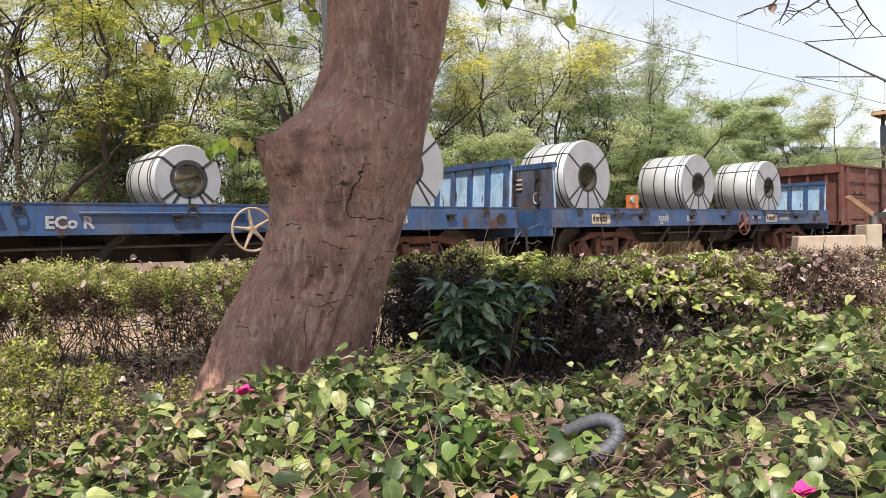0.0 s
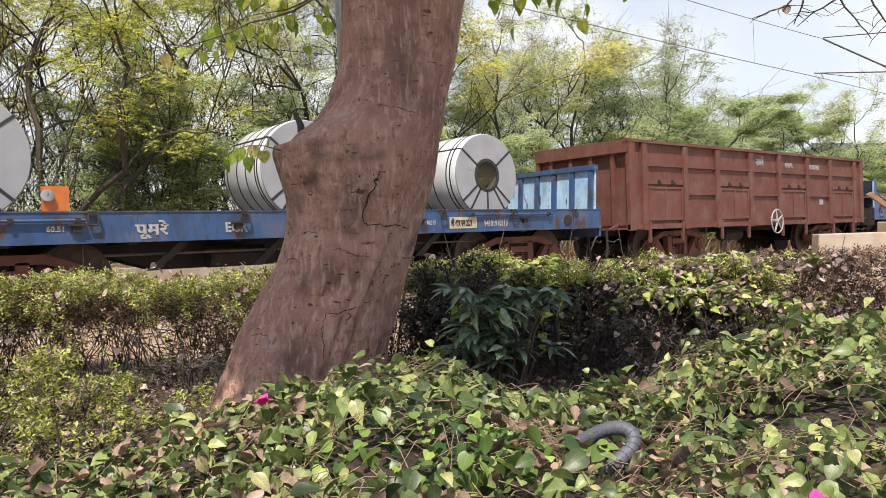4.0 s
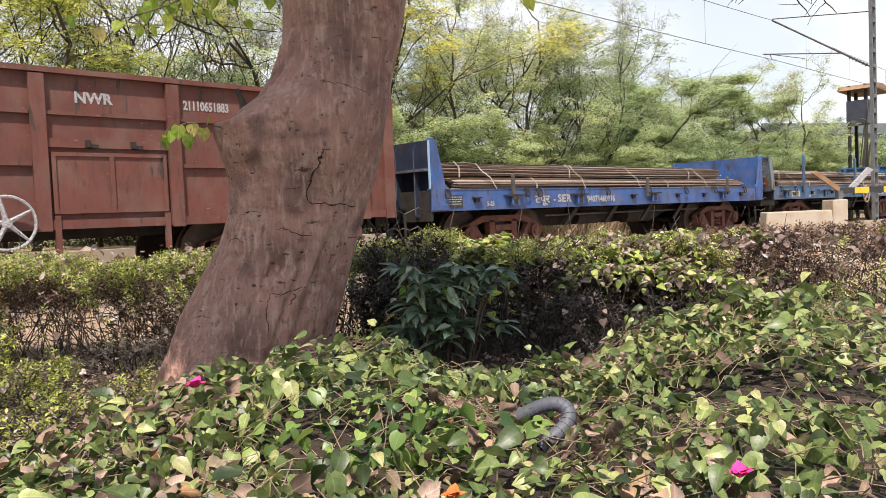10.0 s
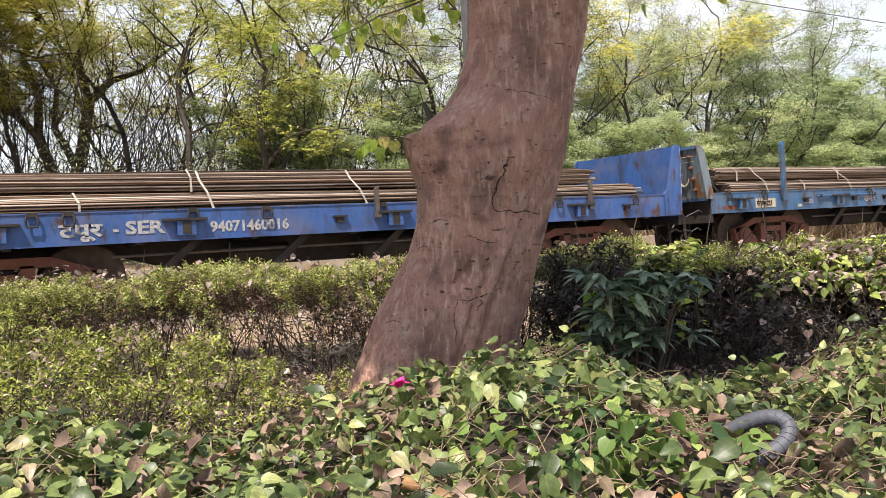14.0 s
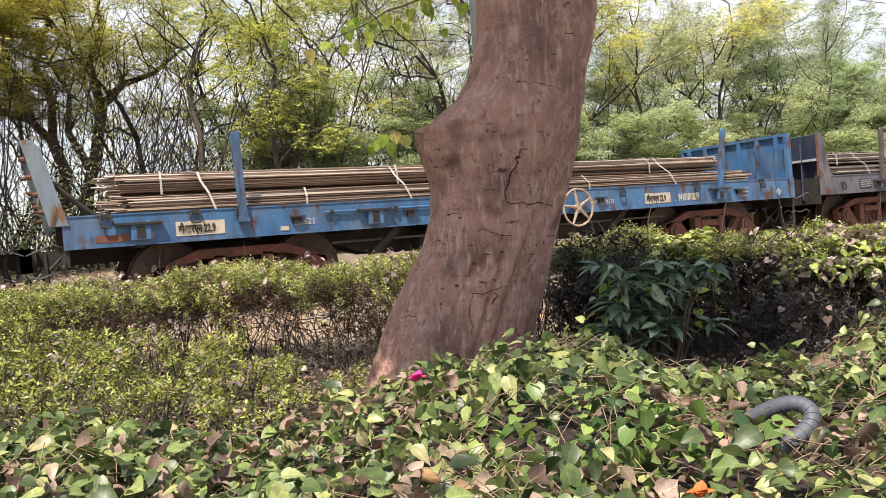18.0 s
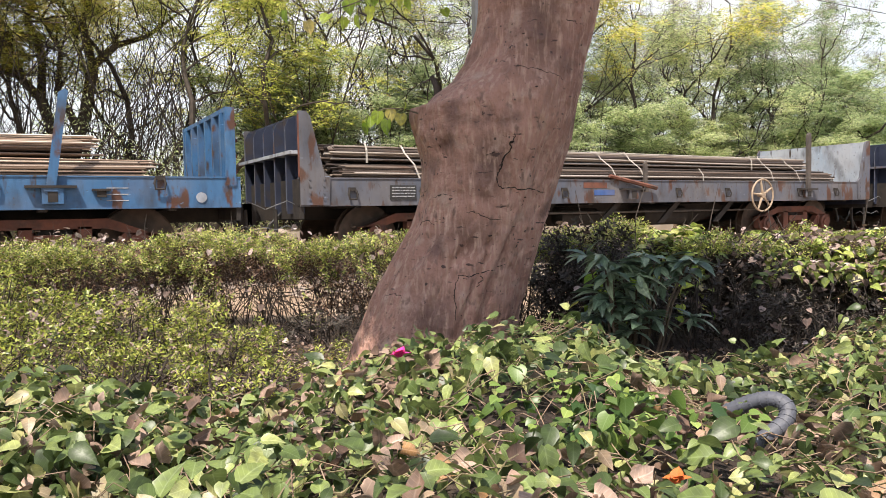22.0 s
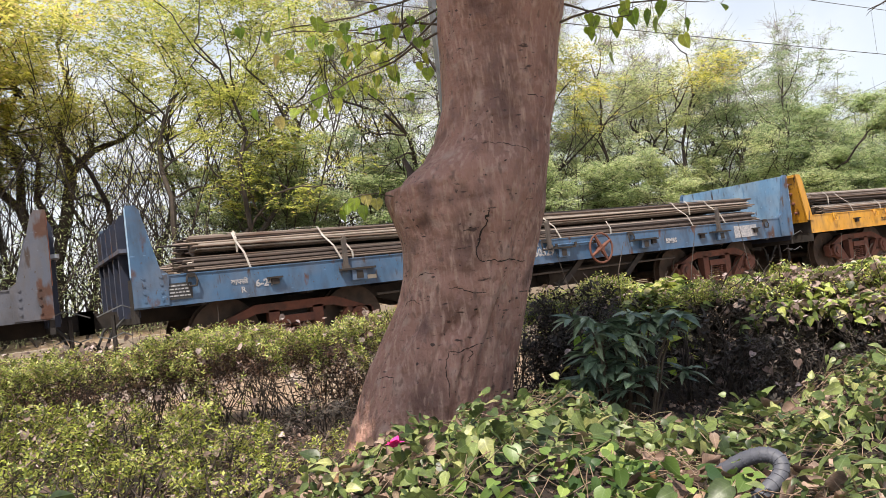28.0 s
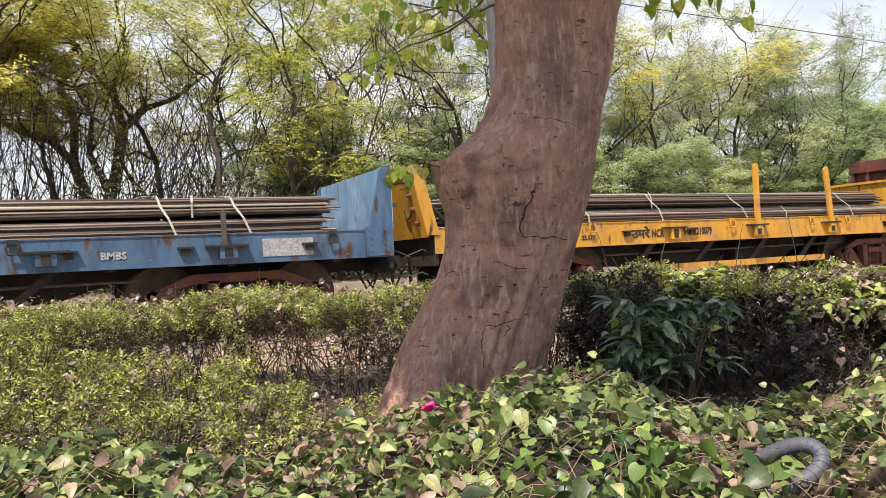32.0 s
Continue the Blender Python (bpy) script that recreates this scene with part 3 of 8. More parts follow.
HEART, HEART_FACES = leaf_shape([(0.04, 0.26), (0.10, 0.41), (0.25, 0.48), (0.42, 0.46), (0.60, 0.375), (0.78, 0.23), (0.91, 0.09), (1.0, 0.004)], back=0.10)
BLADE, BLADE_FACES = leaf_shape([(0.0, 0.012), (0.12, 0.08), (0.32, 0.165), (0.55, 0.18), (0.78, 0.11), (0.92, 0.04), (1.0, 0.003)], fold=0.3, droop=0.35)
OVATE, OVATE_FACES = leaf_shape([(0.0, 0.10), (0.10, 0.26), (0.30, 0.34), (0.40, 0.30), (0.55, 0.27), (0.75, 0.16), (0.9, 0.06), (1.0, 0.004)], back=0.05, fold=0.35, droop=0.35)
SPRIG, SPRIG_FACES = sprig_shape()
SMALL = [(0, 0, 0), (0.26, 0.5, 0.06), (0, 1, 0), (-0.26, 0.5, 0.06)]
SMALL_FACES = [(0, 1, 2), (0, 2, 3)]

# Plan axes of the garden: u to the right, d away from the eye.
RIGHT, AHEAD = Vector((0.755, -0.656, 0)), Vector((0.656, 0.755, 0))


def at(u, d, z=0.0):
    p = RIGHT * u + AHEAD * d
    return Vector((p.x, p.y, z))


rng = np.random.default_rng(7)
NEAR_SIDE, RAIL, WIDTH = 10.415, 0.12, 2.9
TRACK = NEAR_SIDE + WIDTH / 2

# ---- ground and track ----


def ground_height(x, y):
    d = 0.656 * x + 0.755 * y
    z = 0.06 * np.clip((9 - d) / 4, 0, 1)
    z = z + 0.50 * np.clip((y - 12.7) / 2.6, 0, 1) * np.clip((21 - x) / 9, 0, 1)
    z = z + 0.22 * np.clip((y - 15.5) / 4, 0, 1) + 0.25 * np.clip((y - 22) / 10, 0, 1)
    return z + 0.03 * np.sin(1.3 * x + 0.4 * y) * np.sin(0.9 * y - 0.3 * x)


def make_ground():
    edges = np.concatenate([[-2500, -700, -200, -80], np.arange(-30, 70, 1.0), [80, 120, 250, 800, 2500]])
    gx, gy = np.meshgrid(edges, edges, indexing="ij")
    gz = ground_height(gx, gy)
    n = len(edges)
    m = Mesh()
    m.v = [tuple(p) for p in np.stack([gx, gy, gz], -1).reshape(-1, 3)]
    m.f = [(i * n + j, (i + 1) * n + j, (i + 1) * n + j + 1, i * n + j + 1) for i in range(n - 1) for j in range(n - 1)]
    tagged(part("ground", m, EARTH, smooth=True), "dry pinkish-brown bare earth with dust", "ground", kind="structure")


make_ground()


def make_track():
    bed = Mesh()
    x0, x1 = -60.0, 160.0
    prof = [(TRACK - 2.2, -0.02), (TRACK - 1.5, 0.05), (TRACK + 1.5, 0.05), (TRACK + 2.2, -0.02)]
    xs = np.linspace(x0, x1, 90)
    for x in xs:
        bed.v += [(x, y, z) for y, z in prof]
    for i in range(len(xs) - 1):
        for k in range(3):
            q = i * 4 + k
            bed.f.append((q, q + 4, q + 5, q + 1))
    tagged(part("ballast_bed", bed, BALLAST), "brown dusty ballast bed under the rails", "ballast", kind="structure")
    track = tagged(new("railway_track"), "worn steel rails on concrete sleepers in dusty ballast", "railway track", kind="structure")
    for y in (TRACK - 0.84, TRACK + 0.84):
        r = Mesh()
        prof = [(-0.07, -0.07), (0.07, -0.07), (0.07, -0.05), (0.012, -0.035), (0.012, 0.085), (0.036, 0.095), (0.036, 0.12), (-0.036, 0.12), (-0.036, 0.095), (-0.012, 0.085), (-0.012, -0.035), (-0.07, -0.05)]
        n, k = 0, len(prof)
        r.v = [(x0, y + a, b) for a, b in prof] + [(x1, y + a, b) for a, b in prof]
        r.f = [tuple(range(k)), tuple(reversed(range(k, 2 * k)))] + [((i + 1) % k, i, k + i, k + (i + 1) % k) for i in range(k)]
        part("rail", r, RAILSTEEL, track)
    sl = Mesh().box(-0.12, 0.12, -1.35, 1.35, -0.1, 0.055).data("sleeper", CONCRETE)
    for i in range(150):
        s = new("sleeper", sl)
        s.parent = track
        s.location = (-12 + 0.62 * i, TRACK, 0)


make_track()

# ---- the train ----

# Front end of each wagon at the clip's start.
STARTS = [-2.82, 12.02, 26.88, 40.52, 55.22, 70.03, 84.85, 99.49, 114.3]
moving = []   # (thing, x at the start, height above the rail)
wheels = []


def text_mesh(words, size):
    cu = bpy.data.curves.new("lettering", "FONT")
    cu.body, cu.size, cu.extrude, cu.resolution_u, cu.offset = words, size, 0.002, 2, 0.035 * size
    ob = bpy.data.objects.new("lettering", cu)
    me = bpy.data.meshes.new_from_object(ob)
    bpy.data.objects.remove(ob)
    bpy.data.curves.remove(cu)
    return me


def lettering(words, x, z, size, parent, material, y=-WIDTH / 2 - 0.006, squeeze=1.0, name="lettering"):
    """Words on a wagon's near side, their lower left corner at x, z."""
    me = text_mesh(words, size)
    me.materials.clear()
    me.materials.append(material)
    ob = new(name, me)
    ob.parent = parent
    ob.matrix_basis = pose(x, y, z, 90, 0, 0) @ Matrix.Diagonal((squeeze, 1, 1, 1))
    return ob


def wheelset_data():
    m = Mesh()
    for s in (-1, 1):
        y = s * 0.84
        m.disc_y(0, 0, y - 0.065, y + 0.065, 0.5, 28)
        m.disc_y(0, 0, y - s * 0.065 - 0.014, y - s * 0.065 + 0.014, 0.53, 28)
        m.disc_y(0, 0, y + s * 0.066, y + s * 0.09, 0.13, 12)
        for k in range(4):
            a = k * math.pi / 2
            m.disc_y(0.3 * math.cos(a), 0.3 * math.sin(a), y + s * 0.066, y + s * 0.074, 0.04, 8)
    m.tube([(0, -1.0, 0), (0, 1.0, 0)], 0.08, 10)
    return m.data("wheelset", WHEEL)


def bogie_side_data():
    """A cast bogie side frame with two windows, journal boxes at its ends and a dropped middle."""
    m = Mesh()
    th = 0.075
    m.prism([(-1.25, 0.62), (-0.62, 0.86), (0.62, 0.86), (1.25, 0.62), (1.25, 0.54), (0.6, 0.73), (-0.6, 0.73), (-1.25, 0.54)], -th, th)
    m.prism([(-0.95, 0.40), (-0.52, 0.14), (0.52, 0.14), (0.95, 0.40), (0.90, 0.48), (0.48, 0.25), (-0.48, 0.25), (-0.90, 0.48)], -th, th)
    for s in (-1, 1):
        m.prism([(s * 0.26, 0.2), (s * 0.42, 0.2), (s * 0.42, 0.76), (s * 0.26, 0.76)][::s], -th, th)
        m.prism([(s * 0.44, 0.22), (s * 0.56, 0.22), (s * 0.92, 0.60), (s * 0.80, 0.66)][::s], -th * 0.9, th * 0.9)
        m.disc_y(s * 1.0, 0.5, -th - 0.06, th + 0.02, 0.16, 14)
        m.prism([(s * 0.80, 0.40), (s * 1.22, 0.40), (s * 1.22, 0.66), (s * 0.80, 0.66)][::s], -th, th)
        m.disc_y(s * 1.0, 0.5, -th - 0.085, -th - 0.05, 0.09, 8)
    return m.data("bogie_frame", RUSTY)


def spring_data():
    m = Mesh()
    for x in (-0.15, 0, 0.15):
        for k in range(6):
            m.tube([(x, 0, 0.27 + 0.045 * k), (x, 0, 0.295 + 0.045 * k)], 0.065, 9)
    m.box(-0.25, 0.25, -0.1, 0.1, 0.22, 0.26).box(-0.25, 0.25, -0.1, 0.1, 0.54, 0.66)
    return m.data("spring_nest", RUSTY)


WHEELSET, BOGIE, SPRINGS = wheelset_data(), bogie_side_data(), spring_data()


def link(name, data, parent, m=None):
    ob = new(name, data)
    ob.parent = parent
    if m:
        ob.matrix_basis = m
    return ob


def running_gear(w, length):
    for c in (2.28, length - 2.28):
        for s in (-1, 1):
            link("bogie_frame", BOGIE, w, pose(c, s * 1.08, 0, 0, 0, 0 if s < 0 else 180))
            link("spring_nest", SPRINGS, w, pose(c, s * 1.08, 0))
        part("bolster", Mesh().box(c - 0.2, c + 0.2, -1.05, 1.05, 0.55, 0.86), GRIME, w)
        for dx in (-1.0, 1.0):
            ob = link("wheelset", WHEELSET, w, pose(c + dx, 0, 0.5))
            wheels.append((ob, c + dx))
    for x, s in ((0, -1), (length, 1)):
        m = Mesh().box(min(x, x + s * 0.42), max(x, x + s * 0.42), -0.11, 0.11, 0.78, 1.0)
        m.box(min(x + s * 0.36, x + s * 0.56), max(x + s * 0.36, x + s * 0.56), -0.2, 0.2, 0.72, 1.05)
        part("coupler", m, GRIME, w)
        for yy in (-0.55, 0.5):
            h = Mesh().tube([(x, yy, 0.9), (x + s * 0.18, yy, 0.72), (x + s * 0.3, yy * 0.9, 0.45), (x + s * 0.42, yy * 0.8, 0.6)], 0.022, 6)
            part("brake_hose", h, BLACKBAND, w)
        for q, (yy, zz) in enumerate(((-1.2, 1.02), (-1.15, 0.66))):
            h = Mesh().tube([(x, yy, zz), (x + s * 0.12, yy - 0.03, zz + 0.05), (x + s * 0.28, yy, zz - 0.01), (x + s * 0.42, yy + 0.05, zz - 0.07 + 0.1 * q)], 0.008, 5)
            part("brake_lever", h, GALV, w, "pale bent uncoupling rod")
        part("hanging_chain", Mesh().tube([(x + s * 0.2, -0.9, 0.95), (x + s * 0.2, -0.92, 0.5), (x + s * 0.26, -0.92, 0.3)], 0.03, 6), GRIME, w)


def hand_wheel(w, x, z, r, material, y=-WIDTH / 2 - 0.12, spokes=5):
    m = Mesh()
    pts = [(x + r * math.cos(2 * math.pi * k / 28), y, z + r * math.sin(2 * math.pi * k / 28)) for k in range(29)]
    m.tube(pts, 0.02, 6, cap=False)
    wheel = part("brake_wheel", m, material, w, "hand brake wheel with a thin round rim")
    sp = Mesh()
    for k in range(spokes):
        a = 2 * math.pi * k / spokes + 0.5
        sp.tube([(x, y, z), (x + r * math.cos(a), y, z + r * math.sin(a))], [0.045, 0.026] if spokes == 4 else [0.035, 0.016], 6)
    sp.disc_y(x, z, y - 0.03, y + 0.05, 0.06, 10)
    sp.tube([(x, y, z), (x, y + 0.3, z)], 0.025, 6)
    part("spokes", sp, material, wheel)
    return wheel


def lash_ring(w, x, z, material):
    y = -WIDTH / 2
    m = Mesh().box(x - 0.055, x + 0.055, y - 0.04, y, z - 0.02, z + 0.035)
    m.tube([(x - 0.055, y - 0.035, z), (x - 0.07, y - 0.055, z - 0.07), (x - 0.055, y - 0.055, z - 0.14), (x + 0.055, y - 0.055, z - 0.14), (x + 0.07, y - 0.055, z - 0.07), (x + 0.055, y - 0.035, z)], 0.015, 6)
    part("lashing_ring", m, material, w)


def conduit(w, x0, x1, z, material):
    y = -WIDTH / 2 - 0.035
    c = part("conduit", Mesh().tube([(x0, y, z), (x1, y, z)], 0.02, 8), material, w)
    for f in (0.05, 0.5, 0.95):
        x = x0 + (x1 - x0) * f
        part("clamp", Mesh().box(x - 0.03, x + 0.03, y - 0.03, y + 0.035, z - 0.03, z + 0.03), GRIME, c)


def stake_pocket(w, x, z0, z1, material):
    y = -WIDTH / 2
    p = part("stake_pocket", Mesh().box(x - 0.12, x + 0.12, y - 0.075, y, z0 + 0.03, z1 - 0.09), material, w)
    part("ledge", Mesh().box(x - 0.30, x + 0.27, y - 0.10, y, z1 - 0.085, z1 - 0.055), GRIME, p)
    # thin dark plate: the slot's shade is put into its colour
    part("dark_slot_face", Mesh().box(x - 0.055, x + 0.055, y - 0.082, y - 0.07, z0 + 0.05, z1 - 0.10), GRIME, p)


def tie_bracket(w, x, z, material):
    y = -WIDTH / 2
    m = Mesh().box(x - 0.11, x + 0.11, y - 0.07, y, z + 0.01, z + 0.035).box(x - 0.055, x + 0.055, y - 0.05, y, z - 0.07, z + 0.01)
    part("tie_bracket", m, material, w)


def notice_plate(w, x0, x1, z0, z1):
    """A black plate with rows of small unreadable writing."""
    y = -WIDTH / 2
    p = part("notice_plate", Mesh().box(x0, x1, y - 0.012, y, z0, z1), BLACKPAINT, w, "small black plate with rows of white writing")
    r = np.random.default_rng(int(100 * x0))
    for k in range(4):
        z = z1 - 0.045 - 0.045 * k
        m, x = Mesh(), x0 + 0.03
        while x < x1 - 0.05:
            e = min(x + r.uniform(0.02, 0.07), x1 - 0.02)
            m.box(x, e, y - 0.016, y - 0.012, z, z + 0.018)
            x = e + 0.012
        part("writing", m, MARK, p)


def flat_wagon(number, length, paint, label, ends="gusset", top=2.33, sill=(0.98, 1.40), inner=None, frame_paint=GRIME, pale_end=False, inside_ribs=0):
    """A bogie flat wagon: deck, channel sills, underframe, end walls and running gear."""
    w = thing("flat_wagon", label, "railway wagon", "wagons of the goods train")
    z0, z1 = sill
    hw = WIDTH / 2
    for s in (-1, 1):
        prof = [(hw - 0.10, z1), (hw + 0.012, z1), (hw + 0.012, z1 - 0.018), (hw, z1 - 0.018), (hw, z0 + 0.018), (hw + 0.008, z0 + 0.018), (hw + 0.008, z0), (hw - 0.10, z0), (hw - 0.10, z0 + 0.018), (hw - 0.016, z0 + 0.018), (hw - 0.016, z1 - 0.018), (hw - 0.10, z1 - 0.018)]
        m = Mesh().bar([(s * y, z) for y, z in (prof if s < 0 else prof[::-1])], 0, length)
        part("side_sill", m, paint, w)
    part("deck", Mesh().box(0.02, length - 0.02, -hw + 0.105, hw - 0.105, z1 - 0.16, z1 - 0.12), frame_paint, w)
    for y in (-0.35, 0.35):
        u = Mesh().prism([(0.05, z0 - 0.2), (3.9, z0 - 0.2), (4.6, z0 - 0.42), (length - 4.6, z0 - 0.42), (length - 3.9, z0 - 0.2), (length - 0.05, z0 - 0.2), (length - 0.05, z1 - 0.17), (0.05, z1 - 0.17)], y - 0.05, y + 0.05)
        part("centre_sill", u, GRIME, w)
    for k in range(9):
        x = 0.9 + (length - 1.8) * k / 8
        part("cross_bearer", Mesh().box(x - 0.05, x + 0.05, -hw + 0.02, hw - 0.02, z0 - 0.03, z0 + 0.2), GRIME, w)
    for k in range(4):
        x = 4.6 + k * 1.55
        tr = Mesh().prism([(x, z0), (x + 0.16, z0), (x - 0.32, z0 - 0.40), (x - 0.48, z0 - 0.40)], -hw + 0.15, -hw + 0.20)
        part("truss_brace", tr, GRIME, w)
    if paint is YELLOW:
        part("truss_beam", Mesh().box(4.3, 9.6, -hw + 0.14, -hw + 0.21, z0 - 0.52, z0 - 0.40), YELLOW, w)
    part("brake_rod", Mesh().tube([(3.6, -hw + 0.25, z0 - 0.17), (length - 3.6, -hw + 0.25, z0 - 0.17)], 0.02, 6), DARKSTEEL, w)
    part("brake_cylinder", Mesh().tube([(5.2, -0.75, z0 - 0.25), (6.1, -0.75, z0 - 0.25)], 0.17, 12), GRIME, w)
    part("air_reservoir", Mesh().tube([(7.3, -0.7, z0 - 0.25), (8.5, -0.7, z0 - 0.25)], 0.2, 12), GRIME, w)
    for x, s in ((0, 1), (length, -1)):
        part("headstock", Mesh().box(min(x, x + s * 0.06), max(x, x + s * 0.06), -hw + 0.02, hw - 0.02, z0 - 0.18, z1 - 0.02), GRIME if ends != "ribbed" else paint, w)
        lean = 0.07 if ends == "ribbed" else (0.24 if ends == "post" and s > 0 else 0.0)
        t = 0.04
        xb = x + s * 0.08 - (0.44 if ends == "post" and s > 0 else 0.0)
        wall = Mesh()
        out = [(xb + s * (lean + 0.0), z1 - 0.15), (xb + s * (lean + t), z1 - 0.15), (xb + s * t, top), (xb, top)]
        wall.prism(out if s > 0 else out[::-1], -hw + 0.03, hw - 0.03)
        eb = part("end_wall", wall, inner or paint, w)
        zs = z1 - 0.1 if ends == "post" else z0 - 0.1
        o = [(xb - s * 0.012 + s * lean, zs), (xb + s * lean - s * 0.004, zs), (xb - s * 0.004, top - 0.005), (xb - s * 0.012, top - 0.005)]
        part("outer_skin", Mesh().prism(o if s > 0 else o[::-1], -hw + 0.03, hw - 0.03), GRIME if paint is YELLOW and s < 0 else ((RUSTBLUE if paint is SKYBLUE else paint) if ends == "post" else (DULLNAVY if ends == "ribbed" else NAVY)), eb, "grimy outer face, navy ones darkened further as shade")
        if ends == "ribbed":
            for k in range(6):
                y = -hw + 0.12 + (WIDTH - 0.24) * k / 5
                r = Mesh()
                o = [(xb + s * (lean + t), z1 - 0.1), (xb + s * (lean + t + 0.06), z1 - 0.1), (xb + s * (t + 0.06), top - 0.09), (xb + s * t, top - 0.09)]
                r.prism(o if s > 0 else o[::-1], y - 0.06, y + 0.06)
                part("rib", r, paint, eb)
            if s > 0:
                for k in range(4):
                    y = -hw + 0.4 + 0.7 * k
                    part("bracket", Mesh().box(xb - 0.10, xb - 0.012, y - 0.05, y + 0.05, top - 0.30, top - 0.12).box(xb - 0.06, xb - 0.012, y - 0.03, y + 0.03, z1 + 0.1, top - 0.30), BLACKPAINT, eb, "black lashing bracket")
                xm, zm = xb + 0.02, 1.62
                part("ring_mark", Mesh().tube([(xm, -0.95 + 0.10 * math.cos(a * 0.393), zm + 0.12 * math.sin(a * 0.393)) for a in range(17)], 0.014, 5), CREAM, eb, "faded painted ring")
                for k in range(3):
                    part("marking_line", Mesh().box(xm - 0.03, xm - 0.005, -0.55, -0.15 - 0.08 * k, 2.02 - 0.10 * k, 2.06 - 0.10 * k), CREAM, eb, "faded painted line")
            part("top_rail", Mesh().box(min(xb - s * 0.02, xb + s * 0.12), max(xb - s * 0.02, xb + s * 0.12), -hw + 0.0, hw - 0.0, top - 0.08, top + 0.03), paint, eb)
        elif ends == "post":
            for q in (-1, 1):
                y = q * (hw - 0.02)
                xo = xb - s * 0.02
                o = [(xo + s * lean, z1 - 0.12), (xo + s * (lean + 0.13), z1 - 0.12), (xo + s * 0.13, top + 0.02), (xo, top + 0.02)]
                if s < 0 or q > 0:
                    part("corner_post", Mesh().prism(o if s > 0 else o[::-1], y - 0.04, y + 0.04), paint, eb)
                for k in range(4):
                    z = z1 + 0.08 + 0.22 * k
                    xx = xb - s * 0.03 + s * lean * (top - z) / (top - z1)
                    part("knob", Mesh().tube([(xx, q * (hw - 0.22), z), (xx - s * 0.07, q * (hw - 0.22), z)], [0.04, 0.025], 8), RUSTY, eb, "rusty lashing knob")
            part("top_rail", Mesh().box(min(xb - s * 0.03, xb + s * 0.10), max(xb - s * 0.03, xb + s * 0.10), -hw + 0.02, hw - 0.02, top - 0.04, top + 0.02), paint, eb)
            if s > 0:
                xo = xb - 0.02
                o = [(xo + lean, z1 - 0.12), (xo + lean + 0.22, z1 - 0.12), (xo + 0.22, top - 0.10), (xo + 0.14, top + 0.02), (xo, top + 0.02)]
                part("end_plate", Mesh().prism(o, -hw - 0.02, -hw + 0.012), RUSTBLUE if paint is SKYBLUE else paint, eb, "leaning side plate")
                part("diagonal_brace", Mesh().tube([(xb + 0.10, -hw + 0.10, 2.0), (xb + 0.85, -hw + 0.16, z1 - 0.1)], 0.035, 6), GRIME, eb)
                zm = 1.72
                xm = xb - 0.016 + lean * (top - zm) / (top - z1)
                ring = Mesh().tube([(xm, -0.98 + 0.12 * math.cos(a * 0.393), zm + 0.15 * math.sin(a * 0.393)) for a in range(17)], 0.016, 5)
                part("ring_mark", ring, BLACKMARK if paint is YELLOW else CREAM, eb, "faded painted ring")
                for k in range(3):
                    z = 2.14 - 0.10 * k
                    xm = xb - 0.016 + lean * (top - z) / (top - z1)
                    part("marking_line", Mesh().box(xm - 0.006, xm + 0.004, -1.32, -0.75 - 0.1 * k, z, z + 0.045), BLACKMARK if paint is YELLOW else CREAM, eb, "faded painted line")
            for k in range(inside_ribs):
                y = -hw + 0.25 + (WIDTH - 0.5) * k / (inside_ribs - 1)
                if s < 0:
                    part("inside_rib", Mesh().box(xb - t - 0.08, xb - t, y - 0.045, y + 0.045, z1 - 0.1, top - 0.04), paint, eb)
        else:
            for k in range(5):
                y = -hw + 0.35 + (WIDTH - 0.7) * k / 4
                o = [(x - s * 0.08, z0 - 0.1), (xb, z0 - 0.1), (xb, top - 0.04), (x - s * 0.03, top - 0.06), (x - s * 0.08, top - 0.16)]
                r = Mesh().prism(o if s > 0 else o[::-1], y - 0.012, y + 0.012)
                rib = part("rib", r, NAVY, eb)
                xe = x - s * 0.084
                part("pale_edge", Mesh().box(min(xe, xe - s * 0.008), max(xe, xe - s * 0.008), y - 0.012, y + 0.012, z0 - 0.06, top - 0.17), DULLNAVY, rib, "paler strip along the rib's edge")
            part("cross_rail", Mesh().box(min(x - s * 0.12, xb), max(x - s * 0.12, xb), -hw + 0.03, hw - 0.03, 1.74, 1.79), PALEGREY if paint is GREYBLUE else DULLNAVY, eb, "scuffed pale cross rail")
            part("corner_edge", Mesh().box(min(x, x - s * 0.012), max(x, x - s * 0.012), -hw - 0.02, -hw + 0.03, z1, top - 0.02), PALEBLUE if paint is not GREYBLUE else RUSTY, eb)
            for q in (-1, 1):
                g = Mesh()
                o = [(x, z0 + 0.02), (x + s * 0.44, z0 + 0.02), (x + s * 0.46, z1 + 0.01), (x + s * 0.36, z1 + 0.09), (x + s * 0.17, top - 0.05), (x + s * 0.12, top + 0.02), (x, top + 0.02)]
                y = q * hw
                g.prism(o if s > 0 else o[::-1], y - 0.025, y + 0.025)
                part("gusset_plate", g, paint, eb)
            for i in range(2):
                for j in range(4):
                    cx, cz = x + s * (0.14 + 0.22 * i), z0 + 0.1 + 0.1 * j
                    part("rivet", Mesh().disc_y(cx, cz, -hw - 0.036, -hw - 0.026, 0.02, 6), paint, eb)
